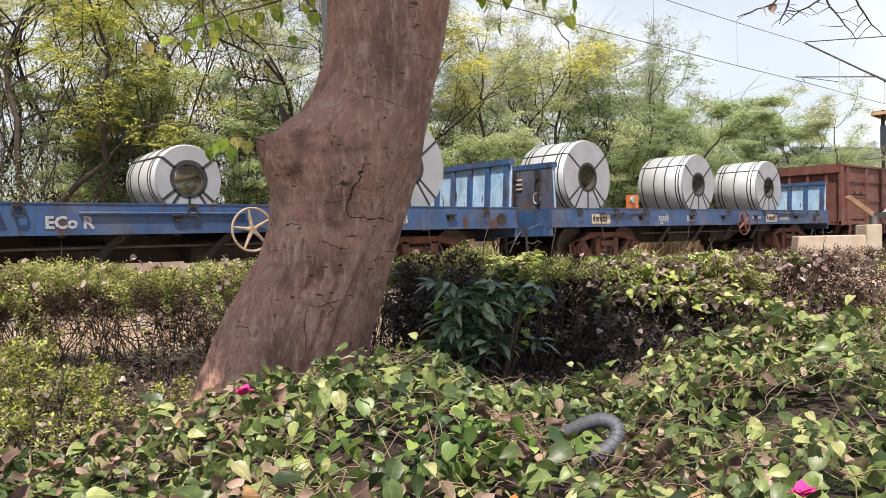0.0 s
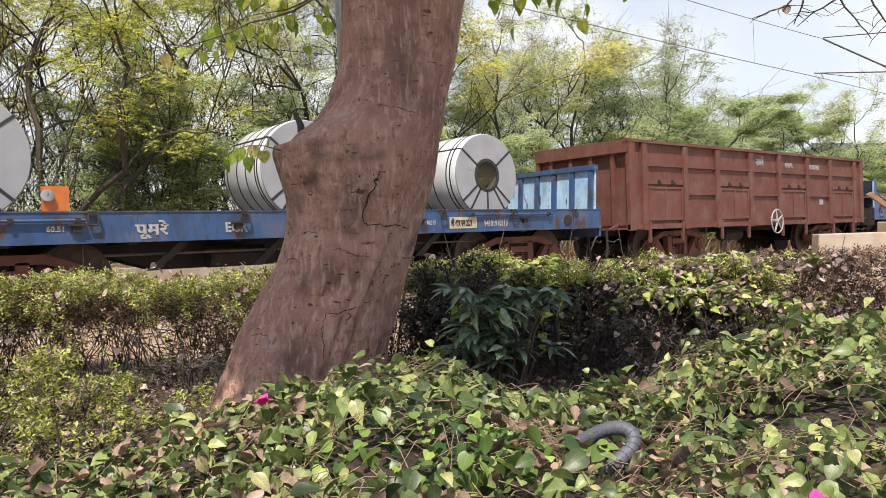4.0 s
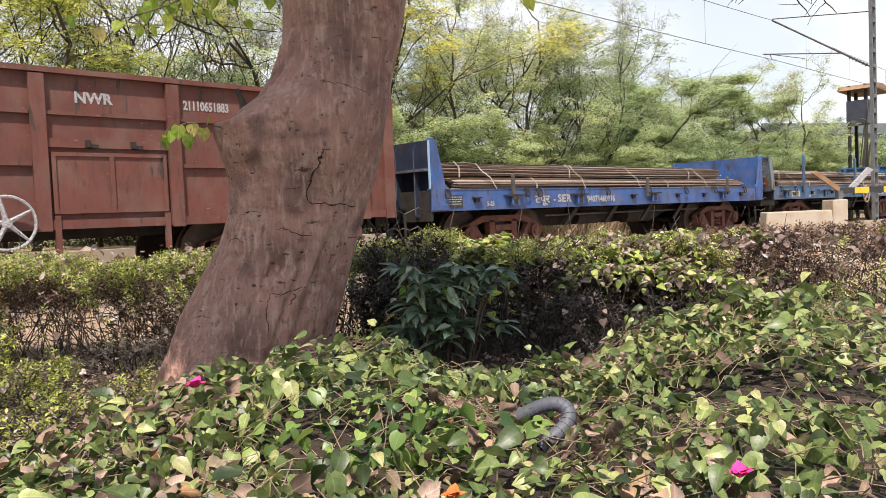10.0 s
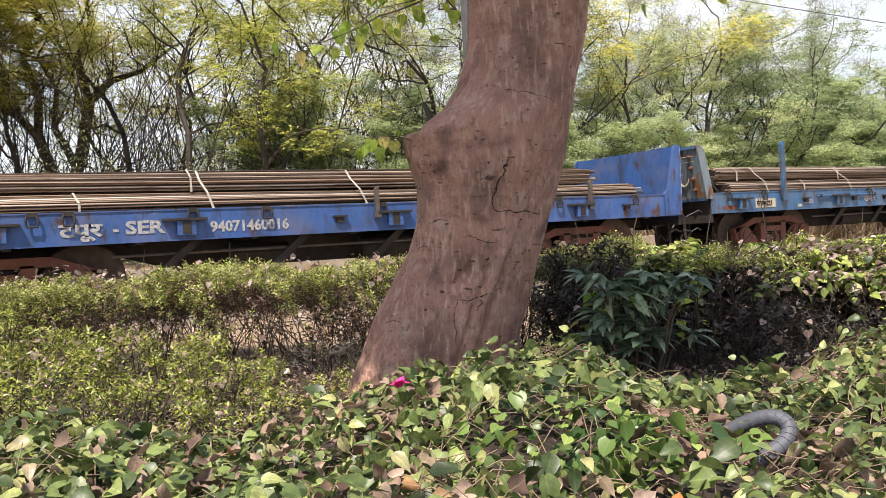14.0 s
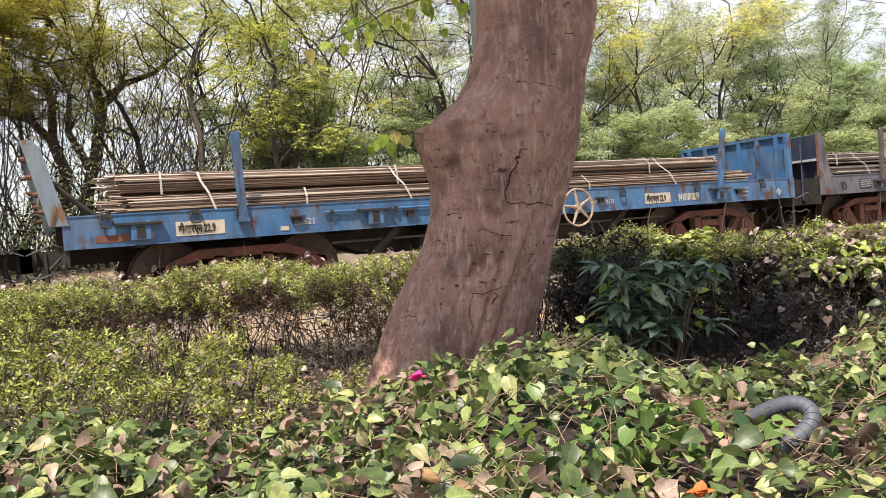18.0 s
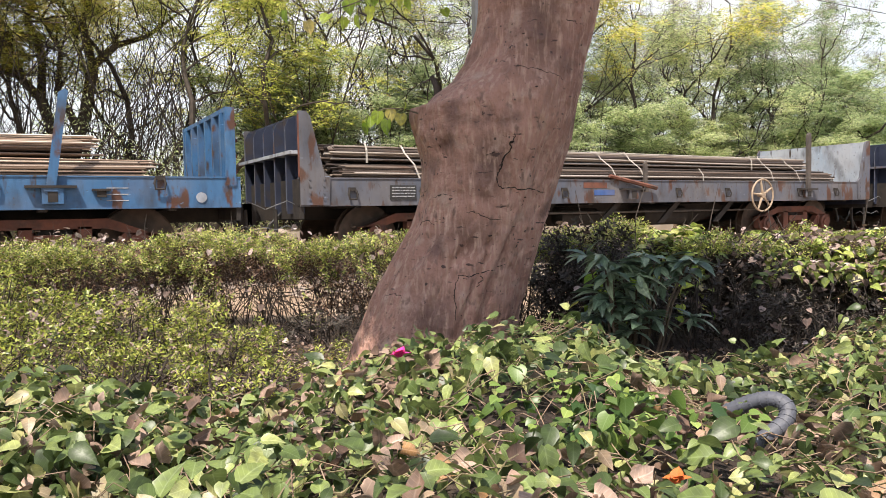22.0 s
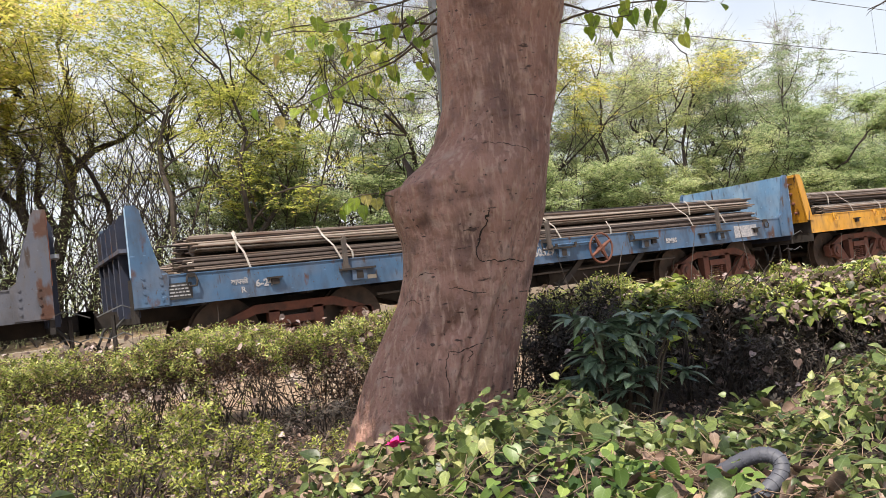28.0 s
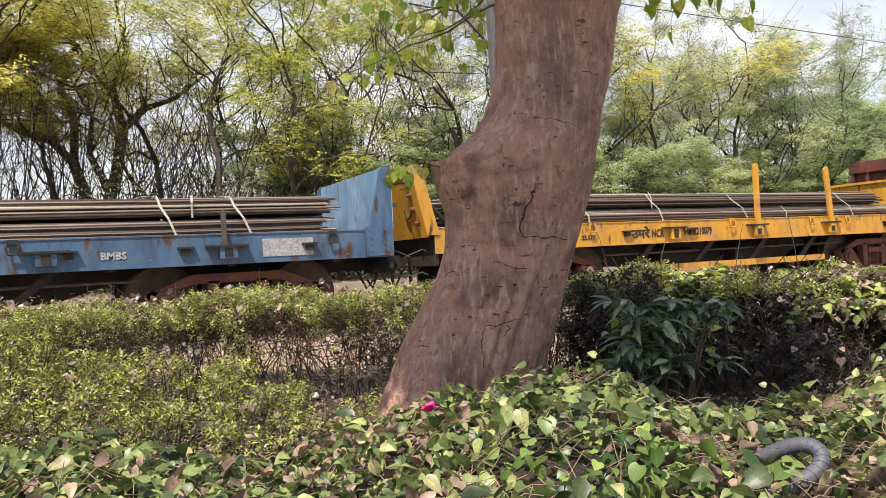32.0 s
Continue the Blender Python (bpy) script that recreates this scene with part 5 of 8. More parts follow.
    part("loose_strut", Mesh().tube([(5.84, -WIDTH / 2 - 0.03, 1.47), (6.5, -WIDTH / 2 - 0.06, 1.34), (6.96, -WIDTH / 2 - 0.08, 1.25)], [0.035, 0.04, 0.04], 6), RUSTY, w, "fallen brown strut")
    part("blue_patch", Mesh().box(5.5, 5.98, -WIDTH / 2 - 0.005, -WIDTH / 2, 1.12, 1.22), ROYAL, w, "patch of fresh blue paint")
    part("rust_patch", Mesh().box(5.25, 5.8, -WIDTH / 2 - 0.005, -WIDTH / 2, 1.25, 1.35), RUSTY, w, "rusted patch")
    for x in (0.8, 2.0, 4.8, 7.6, 9.0, 11.3, 12.6):
        lash_ring(w, x, 1.22, GRIME)
    for x in (2.27, 6.4, 11.57):
        stake_pocket(w, x, 1.02, 1.3, GREYBLUE)
    stake(w, 2.27, 1.2, 2.46, DARKSTEEL)
    stake(w, 11.57, 1.2, 2.46, DARKSTEEL)
    stake(w, 6.7, 1.2, 1.75, DARKSTEEL, width=0.03)
    hand_wheel(w, 9.95, 1.10, 0.33, TANWHEEL)
    rod_load(5, L, STEELROD, 51, "bundle of grey-brown steel rods tied with white straps", 0.55, 12.85, (2.0, 3.25, 6.15, 6.85, 10.6, 11.5))
    w = flat_wagon(6, 13.92, MIDBLUE, "dusty blue flat wagon with end walls, loaded with grey rods", inner=SCUFFBLUE)
    notice_plate(w, 0.36, 0.75, 1.06, 1.28)
    lettering("दपूम", 4.08, 1.10, 0.21, w, MARK, squeeze=1.4)
    lettering("SEC", 5.27, 1.10, 0.20, w, MARK)
    lettering("94141360529", 6.01, 1.12, 0.185, w, MARK, squeeze=1.0)
    lettering("BRN", 6.5, 1.29, 0.10, w, MARK)
    lettering("6-24", 1.62, 1.12, 0.14, w, MARK)
    lettering("वापसी", 1.28, 1.18, 0.10, w, MARK)
    lettering("R", 1.41, 1.06, 0.11, w, MARK)
    part("label_tag", Mesh().box(3.35, 3.5, -WIDTH / 2 - 0.01, -WIDTH / 2, 1.06, 1.12), CREAM, w)
    lettering("BMBS", 9.86, 1.11, 0.13, w, MARK)
    part("white_patch", Mesh().box(11.93, 12.66, -WIDTH / 2 - 0.008, -WIDTH / 2, 1.06, 1.31), MARK, w, "scraped white paint patch")
    for x in (0.75, 5.0, 6.8, 8.9, 12.95):
        lash_ring(w, x, 1.36, GRIME)
    for x in (1.9, 4.6, 9.5, 10.9, 12.6):
        tie_bracket(w, x, 1.2, GRIME)
    for x in (3.2, 5.0, 7.2, 9.25, 11.45):
        stake_pocket(w, x, 1.03, 1.3, MIDBLUE)
    for x in (3.0, 6.9, 11.4):
        stake(w, x, 1.25, 1.74, DARKSTEEL, width=0.03)
    hand_wheel(w, 8.04, 1.15, 0.27, RUSTY, spokes=4)
    conduit(w, 7.0, 8.0, 1.28, MIDBLUE)
    rod_load(6, L, STEELROD, 61, "bundle of dark grey steel rods tied with white straps", 0.75, 13.15, (1.6, 3.0, 6.4, 7.3, 10.8, 11.8), 0.15)
    w = flat_wagon(7, 13.9, YELLOW, "ochre-yellow flat wagon with stanchion posts, loaded with rods", "post")
    lettering("उमरे", 4.02, 1.10, 0.22, w, BLACKMARK, squeeze=1.25)
    lettering("NCR", 4.5, 1.10, 0.20, w, BLACKMARK, squeeze=0.72)
    lettering("94132210079", 5.3, 1.12, 0.19, w, BLACKMARK, squeeze=0.72)
    lettering("23.577", 2.88, 1.10, 0.11, w, BLACKMARK)
    for x in (0.9, 2.6, 3.1, 6.6, 9.0, 9.8, 10.2, 12.5):
        lash_ring(w, x, 1.37, YELLOW)
    for x in (1.8, 3.9, 5.5, 7.4, 11.6):
        tie_bracket(w, x, 1.2, GRIME)
    for x in (5.05, 7.32, 9.64):
        stake_pocket(w, x, 1.02, 1.33, YELLOW)
    stake(w, 7.32, 1.2, 2.5, YELLOW)
    stake(w, 9.64, 1.2, 2.46, YELLOW, lean=-0.12)
    rod_load(7, L, STEELROD, 71, "bundle of dark rods tied with straps", 0.8, 12.9)
    open_wagon(8, 12.9, MAROON, "maroon high-sided open wagon with ribbed sides")


build_train()

# ---- the great trunk ----

# Height above the eye, plan centre, width. The unseen top leans to carry the shading crown.
TRUNK = [
    (-1.00, 2.05, 3.89, 1.02), (-0.74, 2.10, 3.85, 0.92), (-0.58, 2.145, 3.818, 0.877), (-0.42, 2.192, 3.782, 0.845), (-0.26, 2.25, 3.735, 0.793),
    (-0.10, 2.302, 3.694, 0.758), (0.06, 2.341, 3.665, 0.764), (0.22, 2.369, 3.645, 0.799), (0.38, 2.383, 3.636, 0.870), (0.56, 2.405, 3.622, 0.905),
    (0.63, 2.440, 3.590, 0.850), (0.70, 2.490, 3.550, 0.760), (0.80, 2.530, 3.520, 0.695), (1.02, 2.580, 3.478, 0.660), (1.34, 2.605, 3.440, 0.680),
    (1.57, 2.610, 3.380, 0.730), (2.0, 2.60, 3.33, 0.76), (2.8, 2.35, 3.05, 0.70), (3.6, 1.95, 2.68, 0.60), (4.2, 1.62, 2.32, 0.50), (4.9, 1.25, 1.98, 0.36),
]


def trunk_at(z):
    zs = [r[0] for r in TRUNK]
    return [float(np.interp(z, zs, [r[i] for r in TRUNK])) for i in (1, 2, 3)]


def bark_radius(a, z, w):
    """The trunk's radius at an angle and height, with its swellings, folds and dents."""
    ca, sa = math.cos(a), math.sin(a)
    r = 0.5 * w * (1 + 0.015 * math.sin(3 * a + 2 * z) + 0.010 * math.sin(5 * a - 3 * z + 1))
    p = Vector((ca * 1.4, sa * 1.4, z * 1.1))
    if z < 0.45:
        r += 0.030 * min(0.45 - z, 0.8) * noise.noise(Vector((ca * 3.2, sa * 3.2, z * 0.7)))
    r += 0.022 * (noise.noise(p * 1.7) + 0.5 * noise.noise(p * 4.1)) + 0.006 * noise.noise(p * 8.5)
    # the square ledge of a lost limb
    da = (a - radians(188) + math.pi) % (2 * math.pi) - math.pi
    near = math.exp(-(da / 0.55) ** 2)
    r += near * (0.030 * min(1.0, max(0.0, (z - 0.30) / 0.2)) if z < 0.575 else -0.045 * math.exp(-((z - 0.575) / 0.10)))
    # level wrinkles
    r -= 0.006 * max(0.0, noise.noise(Vector((ca * 2.2, sa * 2.2, z * 16))) - 0.28)
    # upright folds at the foot, towards the shaded side
    if z < -0.05:
        fold = min(1.0, (-0.05 - z) / 0.18)
        for ka, depth in FOLDS:
            da = (a - ka - 0.10 * z + math.pi) % (2 * math.pi) - math.pi
            r -= fold * depth * math.exp(-(da / 0.045) ** 2)
    # dents and knots
    for ka, kz, kr, depth in KNOTS:
        da = (a - ka + math.pi) % (2 * math.pi) - math.pi
        q = (da * 0.4 / kr) ** 2 + ((z - kz) / (kr * 1.5)) ** 2
        if q < 4:
            r += depth * math.exp(-q * 2)
    # flare at the foot
    if z < -0.55:
        r += 0.06 * (-0.55 - z) * (0.6 + 0.8 * math.sin(3 * a + 0.5))
    return r


def garden_tree():
    tree = thing("garden_tree", "thick leaning trunk with smooth mauve-brown cracked bark", "tree")
    sides, m = 150, Mesh()
    zs = np.concatenate([np.arange(-1.02, 2.2, 0.014), np.arange(2.2, 4.9, 0.2)])
    for z in zs:
        cx, cy, w = trunk_at(z)
        for k in range(sides):
            a = 2 * math.pi * k / sides
            r = bark_radius(a, z, w)
            p = RIGHT * (math.cos(a) * r) + AHEAD * (math.sin(a) * r)
            m.v.append((cx + p.x, cy + p.y, EYE + z))
    n = len(zs)
    for i in range(n - 1):
        for k in range(sides):
            j = (k + 1) % sides
            m.f.append((i * sides + k, i * sides + j, (i + 1) * sides + j, (i + 1) * sides + k))
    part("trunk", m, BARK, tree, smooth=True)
    return tree


# Angle round the trunk (-90 degrees faces the eye), height, size, depth.
KNOTS = [(radians(-81), -0.22, 0.055, -0.055), (radians(-118), -0.20, 0.080, -0.030), (radians(-66), -0.19, 0.03, -0.03), (radians(-122), 0.28, 0.11, -0.045),
         (radians(-160), 0.50, 0.10, 0.035), (radians(-105), -0.45, 0.07, -0.022), (radians(-128), -0.38, 0.06, -0.022), (radians(-80), 0.12, 0.05, 0.010),
         (radians(-98), 0.05, 0.05, -0.014), (radians(-135), 0.10, 0.06, -0.016), (radians(-75), 0.55, 0.07, -0.012), (radians(-112), 0.85, 0.09, -0.018), (radians(-140), 0.42, 0.05, 0.022)]
# Angle and depth of the folds.
FOLDS = [(radians(-62), 0.030), (radians(-48), 0.045), (radians(-86), 0.014), (radians(-104), 0.010)]
tree = garden_tree()


def on_trunk(u, z, out=0.004):
    """The point of the bark that faces the eye, u metres right of the trunk's middle, at a height above the eye."""
    cx, cy, w = trunk_at(z)
    c = max(-0.97, min(0.97, 2 * u / w))
    a = -math.acos(c)
    r = bark_radius(a, z, w) + out
    return Vector((cx, cy, EYE + z)) + RIGHT * (math.cos(a) * r) + AHEAD * (math.sin(a) * r)


def crack_line(points, width, name="crack"):
    m = Mesh()
    fine, r = [], np.random.default_rng(int(1000 * abs(points[0][0] + 3 * points[0][1])))
    for (u0, z0), (u1, z1) in zip(points, points[1:]):
        for k in range(4):
            fine.append((u0 + (u1 - u0) * k / 4 + r.normal(0, 0.003), z0 + (z1 - z0) * k / 4 + r.normal(0, 0.003)))
    pts = [on_trunk(u, z, 0.0) for u, z in fine + points[-1:]]
    rad = [width * (0.45 + 0.5 * math.sin(math.pi * (i + 0.4) / len(pts))) * r.uniform(0.6, 1.3) for i in range(len(pts))]
    m.tube(pts, rad, 5)
    part(name, m, CRACK, tree, "dark crack in the bark")


crack_line([(0.17, 0.37), (0.165, 0.34), (0.15, 0.33), (0.155, 0.30), (0.125, 0.26), (0.115, 0.21), (0.10, 0.17), (0.115, 0.115), (0.15, 0.10)], 0.0045)
crack_line([(0.15, 0.10), (0.19, 0.103), (0.23, 0.09), (0.30, 0.095), (0.36, 0.08)], 0.004)
crack_line([(0.20, 0.98), (0.24, 0.975), (0.28, 0.96)], 0.003)
crack_line([(0.02, 0.735), (0.08, 0.72), (0.14, 0.722), (0.2, 0.70), (0.26, 0.69), (0.31, 0.665)], 0.0022)
crack_line([(-0.02, -0.02), (0.05, -0.03), (0.12, -0.06), (0.25, -0.07)], 0.0022)
crack_line([(0.08, -0.355), (0.13, -0.36), (0.18, -0.345), (0.24, -0.33), (0.29, -0.305)], 0.0030)
crack_line([(0.08, -0.355), (0.085, -0.41), (0.10, -0.46), (0.125, -0.52), (0.15, -0.59)], 0.0026)
crack_line([(0.18, -0.345), (0.20, -0.38), (0.195, -0.42)], 0.0028)
crack_line([(-0.24, 0.06), (-0.18, 0.075), (-0.12, 0.065)], 0.0022)
crack_line([(-0.30, -0.10), (-0.27, -0.07), (-0.22, -0.065), (-0.18, -0.09)], 0.0022)
crack_line([(-0.32, -0.48), (-0.27, -0.46), (-0.22, -0.465), (-0.19, -0.50)], 0.0024)
for u, z, s in ((0.155, 0.335, 0.009), (0.07, 0.285, 0.006), (0.26, 0.05, 0.006), (0.30, 0.86, 0.006), (0.22, 0.62, 0.006), (0.15, -0.15, 0.008), (0.30, 0.44, 0.005), (-0.2, 0.07, 0.007), (0.0, 0.9, 0.005)):
    p = on_trunk(u, z, 0.001)
    part("bark_pit", Mesh().tube([p - RIGHT * s, p + RIGHT * s * 1.2 + Vector((0, 0, s * 0.4))], [s * 0.6, s * 0.5], 6), CRACK, tree)
st0 = Vector((trunk_at(0.60)[0], trunk_at(0.60)[1], EYE + 0.60)) - RIGHT * 0.36
part("stub", Mesh().tube([st0, st0 + Vector((0, 0, 0.10)) - RIGHT * 0.01, st0 + Vector((0, 0, 0.17)) - RIGHT * 0.04], [0.03, 0.02, 0.012], 7), DARK_BARK, tree, "broken branch stub")


def branch_path(start, way, length, bends, seed):
    r = np.random.default_rng(seed)
    p, d, out = Vector(start), Vector(way).normalized(), [Vector(start)]
    for k in range(bends):
        d = (d + Vector(r.normal(0, 0.16, 3))).normalized()
        p = p + d * (length / bends)
        out.append(p.copy())
    return out


def hanging_leaves(name, spots, size, material, parent, seed, droop=1.0):
    r = np.random.default_rng(seed)
    n = len(spots)
    yaw, pitch = r.uniform(0, 6.28, n), -radians(90) + r.normal(0.25, 0.3, n) * droop
    return scatter(name, HEART, HEART_FACES, np.array([tuple(p) for p in spots]), turns_of(yaw, pitch, r.normal(0, 0.4, n)), size * r.uniform(0.7, 1.2, n), material, parent, smooth=True)


def twigs_and_leaves():
    """Leafy twigs that hang beside the trunk, and an unseen crown above, shaped to shade it."""
    r = np.random.default_rng(3)
    spots, tw = [], Mesh()
    origin = Vector((trunk_at(1.5)[0], trunk_at(1.5)[1], EYE + 1.43))
    runs = [
        (origin + RIGHT * 0.30 + Vector((0, 0, -0.03)), (1, -0.15, -0.03), 0.85, 8), (origin + RIGHT * 0.32 + Vector((0, 0, 0.10)), (0.8, -0.3, -0.10), 0.45, 5),
        (origin - RIGHT * 0.25 + Vector((0, 0, 0.06)), (-1, -0.05, -0.08), 1.3, 9), (origin - RIGHT * 0.2 + Vector((0, 0, 0.22)), (-1, 0.1, -0.12), 1.0, 8),
        (origin - RIGHT * 0.3 + Vector((0, 0, 0.18)), (-0.85, -0.1, -0.35), 0.7, 6), (origin - RIGHT * 0.55 + Vector((0, 0, 0.16)), (-0.65, -0.1, -0.55), 0.45, 5), (origin + RIGHT * 0.35 + Vector((0, 0, 0.25)), (1, -0.2, -0.12), 1.1, 7),
        (origin - RIGHT * 0.25 + Vector((0, 0, 0.05)), (-0.9, 0.0, 0.2), 1.2, 8), (origin + RIGHT * 0.3 + Vector((0, 0, 0.34)), (1, -0.1, -0.22), 0.9, 7),
        (origin - RIGHT * 0.3 + Vector((0, 0, 0.3)), (-0.9, -0.2, -0.2), 1.1, 8), (origin + RIGHT * 0.3 + Vector((0, 0, 0.5)), (1, 0.0, -0.3), 1.3, 7),
    ]
    for i, (p0, (u, d, z), length, n) in enumerate(runs):
        way = RIGHT * u + AHEAD * d + Vector((0, 0, z))
        path = branch_path(p0, way, length, n, 20 + i)
        tw.tube(path, [0.008 * (1 - 0.7 * k / n) for k in range(len(path))], 5)
        for p in path[2:]:
            for _ in range(2):
                q = p + Vector(r.normal(0, 0.055, 3))
                e = q + Vector((r.normal(0, 0.02), r.normal(0, 0.02), -r.uniform(0.03, 0.07)))
                tw.tube([p, q, e], 0.0018, 3)
                spots.append(e)
    # a spray in front of the burl
    b0 = on_trunk(-0.36, 0.52, 0.01)
    path = [b0, b0 - RIGHT * 0.09 + Vector((0, 0, 0.03)), b0 - RIGHT * 0.18 + Vector((0, 0, 0.035)), b0 - RIGHT * 0.27 + Vector((0, 0, 0.01)), b0 - RIGHT * 0.31 - Vector((0, 0, 0.02))]
    tw.tube(path, [0.004, 0.003, 0.003, 0.002, 0.0015], 5)
    small = [b0 - RIGHT * u + Vector((0, 0, z)) - AHEAD * d for u, z, d in ((0.07, 0.06, 0.02), (0.09, 0.0, 0.03), (0.16, 0.03, 0.0), (0.165, -0.03, 0.03), (0.22, 0.02, 0.02), (0.27, 0.0, 0.0), (0.29, -0.04, 0.02), (0.31, -0.02, -0.02))]
    for p in small:
        tw.tube([p + Vector((0, 0, 0.03)) + RIGHT * 0.01, p], 0.0015, 3)
    tagged(part("twig_spray", tw, TWIG, tree), kind="stuff")
    hanging_leaves("hanging_leaves", spots, 0.080, PIPAL_LEAF, tree, 5)
    hanging_leaves("hanging_leaves", small, 0.075, PIPAL_LEAF, tree, 7, droop=0.5)
    # unseen limbs and crown above, limb lengths cut to shape their shadow
    limbs, spots = Mesh(), []
    fork = Vector((1.2, 2.0, EYE + 4.7))
    for k in range(9):
        a = k * 2 * math.pi / 9 + 0.3
        way = Vector((math.cos(a), math.sin(a), 0.45 + 0.2 * math.sin(3 * a)))
        path = branch_path(fork - Vector((0, 0, 0.4)), way, max(0.15, 1.7 - 1.7 * max(0.0, 0.98 * way.x + 0.20 * way.y + 0.25) - 0.9 * max(0.0, 0.656 * way.y - 0.755 * way.x)), 7, 60 + k)
        limbs.tube(path, [0.12 * (1 - 0.85 * j / 7) for j in range(8)], 7)
        for j in range(2, 8):
            for q in range(3):
                sub = branch_path(path[j], Vector(r.normal(0, 1, 3)) + Vector((0, 0, 0.1)), 0.65, 4, 600 + k * 40 + j * 5 + q)
                limbs.tube(sub, [0.02, 0.015, 0.01, 0.006, 0.004], 4)
                for p in sub[1:]:
                    for _ in range(18):
                        spots.append(p + Vector(r.normal(0, 0.16, 3)))
    # unseen leafy limb, added on the sun's line to shade the foot
    foot = Vector((trunk_at(-0.35)[0], trunk_at(-0.35)[1], EYE - 0.35)) - RIGHT * 0.10 - AHEAD * 0.40
    shade = foot + SUN * ((4.3 - foot.z) / SUN.z)
    shade_bough = [fork - Vector((0, 0, 0.4)), fork.lerp(shade, 0.5) + Vector((0, 0, 0.05)), shade]
    limbs.tube(shade_bough, [0.06, 0.04, 0.015], 6)
    for _ in range(520):
        spots.append(shade + RIGHT * r.normal(0, 0.17) + AHEAD * r.normal(0, 0.20) + Vector((0, 0, r.normal(0, 0.12))))
    part("limb", limbs, BARK, tree)
    # leaves removed along the sun's lines, so that it lights the low leaves
    spots = [p for p in spots if all(((p - c) - SUN * (p - c).dot(SUN)).length > wide for c, wide in ((b0 - RIGHT * 0.22, 0.13), (origin - RIGHT * 0.9, 0.22)))]
    hanging_leaves("crown", spots, 0.13, PIPAL_LEAF, tree, 6, droop=2.0)


twigs_and_leaves()

# ---- vine bed, shrub and hedge ----

# Far edge of the bed: u, d.
EDGE_U = [-4.5, -2.2, -1.17, -0.80, -0.62, -0.48, -0.18, 0.0, 0.14, 0.34, 0.60, 0.85, 1.25, 2.2, 4.5]
EDGE_D = [2.15, 2.10, 2.15, 2.50, 2.95, 3.15, 3.15, 2.95, 2.80, 2.85, 3.15, 3.50, 3.85, 3.80, 3.8]


def bed_top(u, d):
    z = 0.47 + 0.05 * np.sin(2.1 * u + 1.0) * np.sin(1.7 * d) + 0.035 * np.sin(5.3 * u - 2 * d) + 0.03 * np.sin(7 * d + 3 * u)
    z = z + 0.13 * np.exp(-((u + 0.22) ** 2 / 0.30 + (d - 2.8) ** 2 / 0.35)) + 0.07 * np.clip((u - 0.7) / 1.0, 0, 1) * np.clip((d - 2.2) / 1.2, 0, 1)
    e = np.interp(u, EDGE_U, EDGE_D)
    return np.where(d > e - 0.25, z - (d - e + 0.25) * 0.75, z)


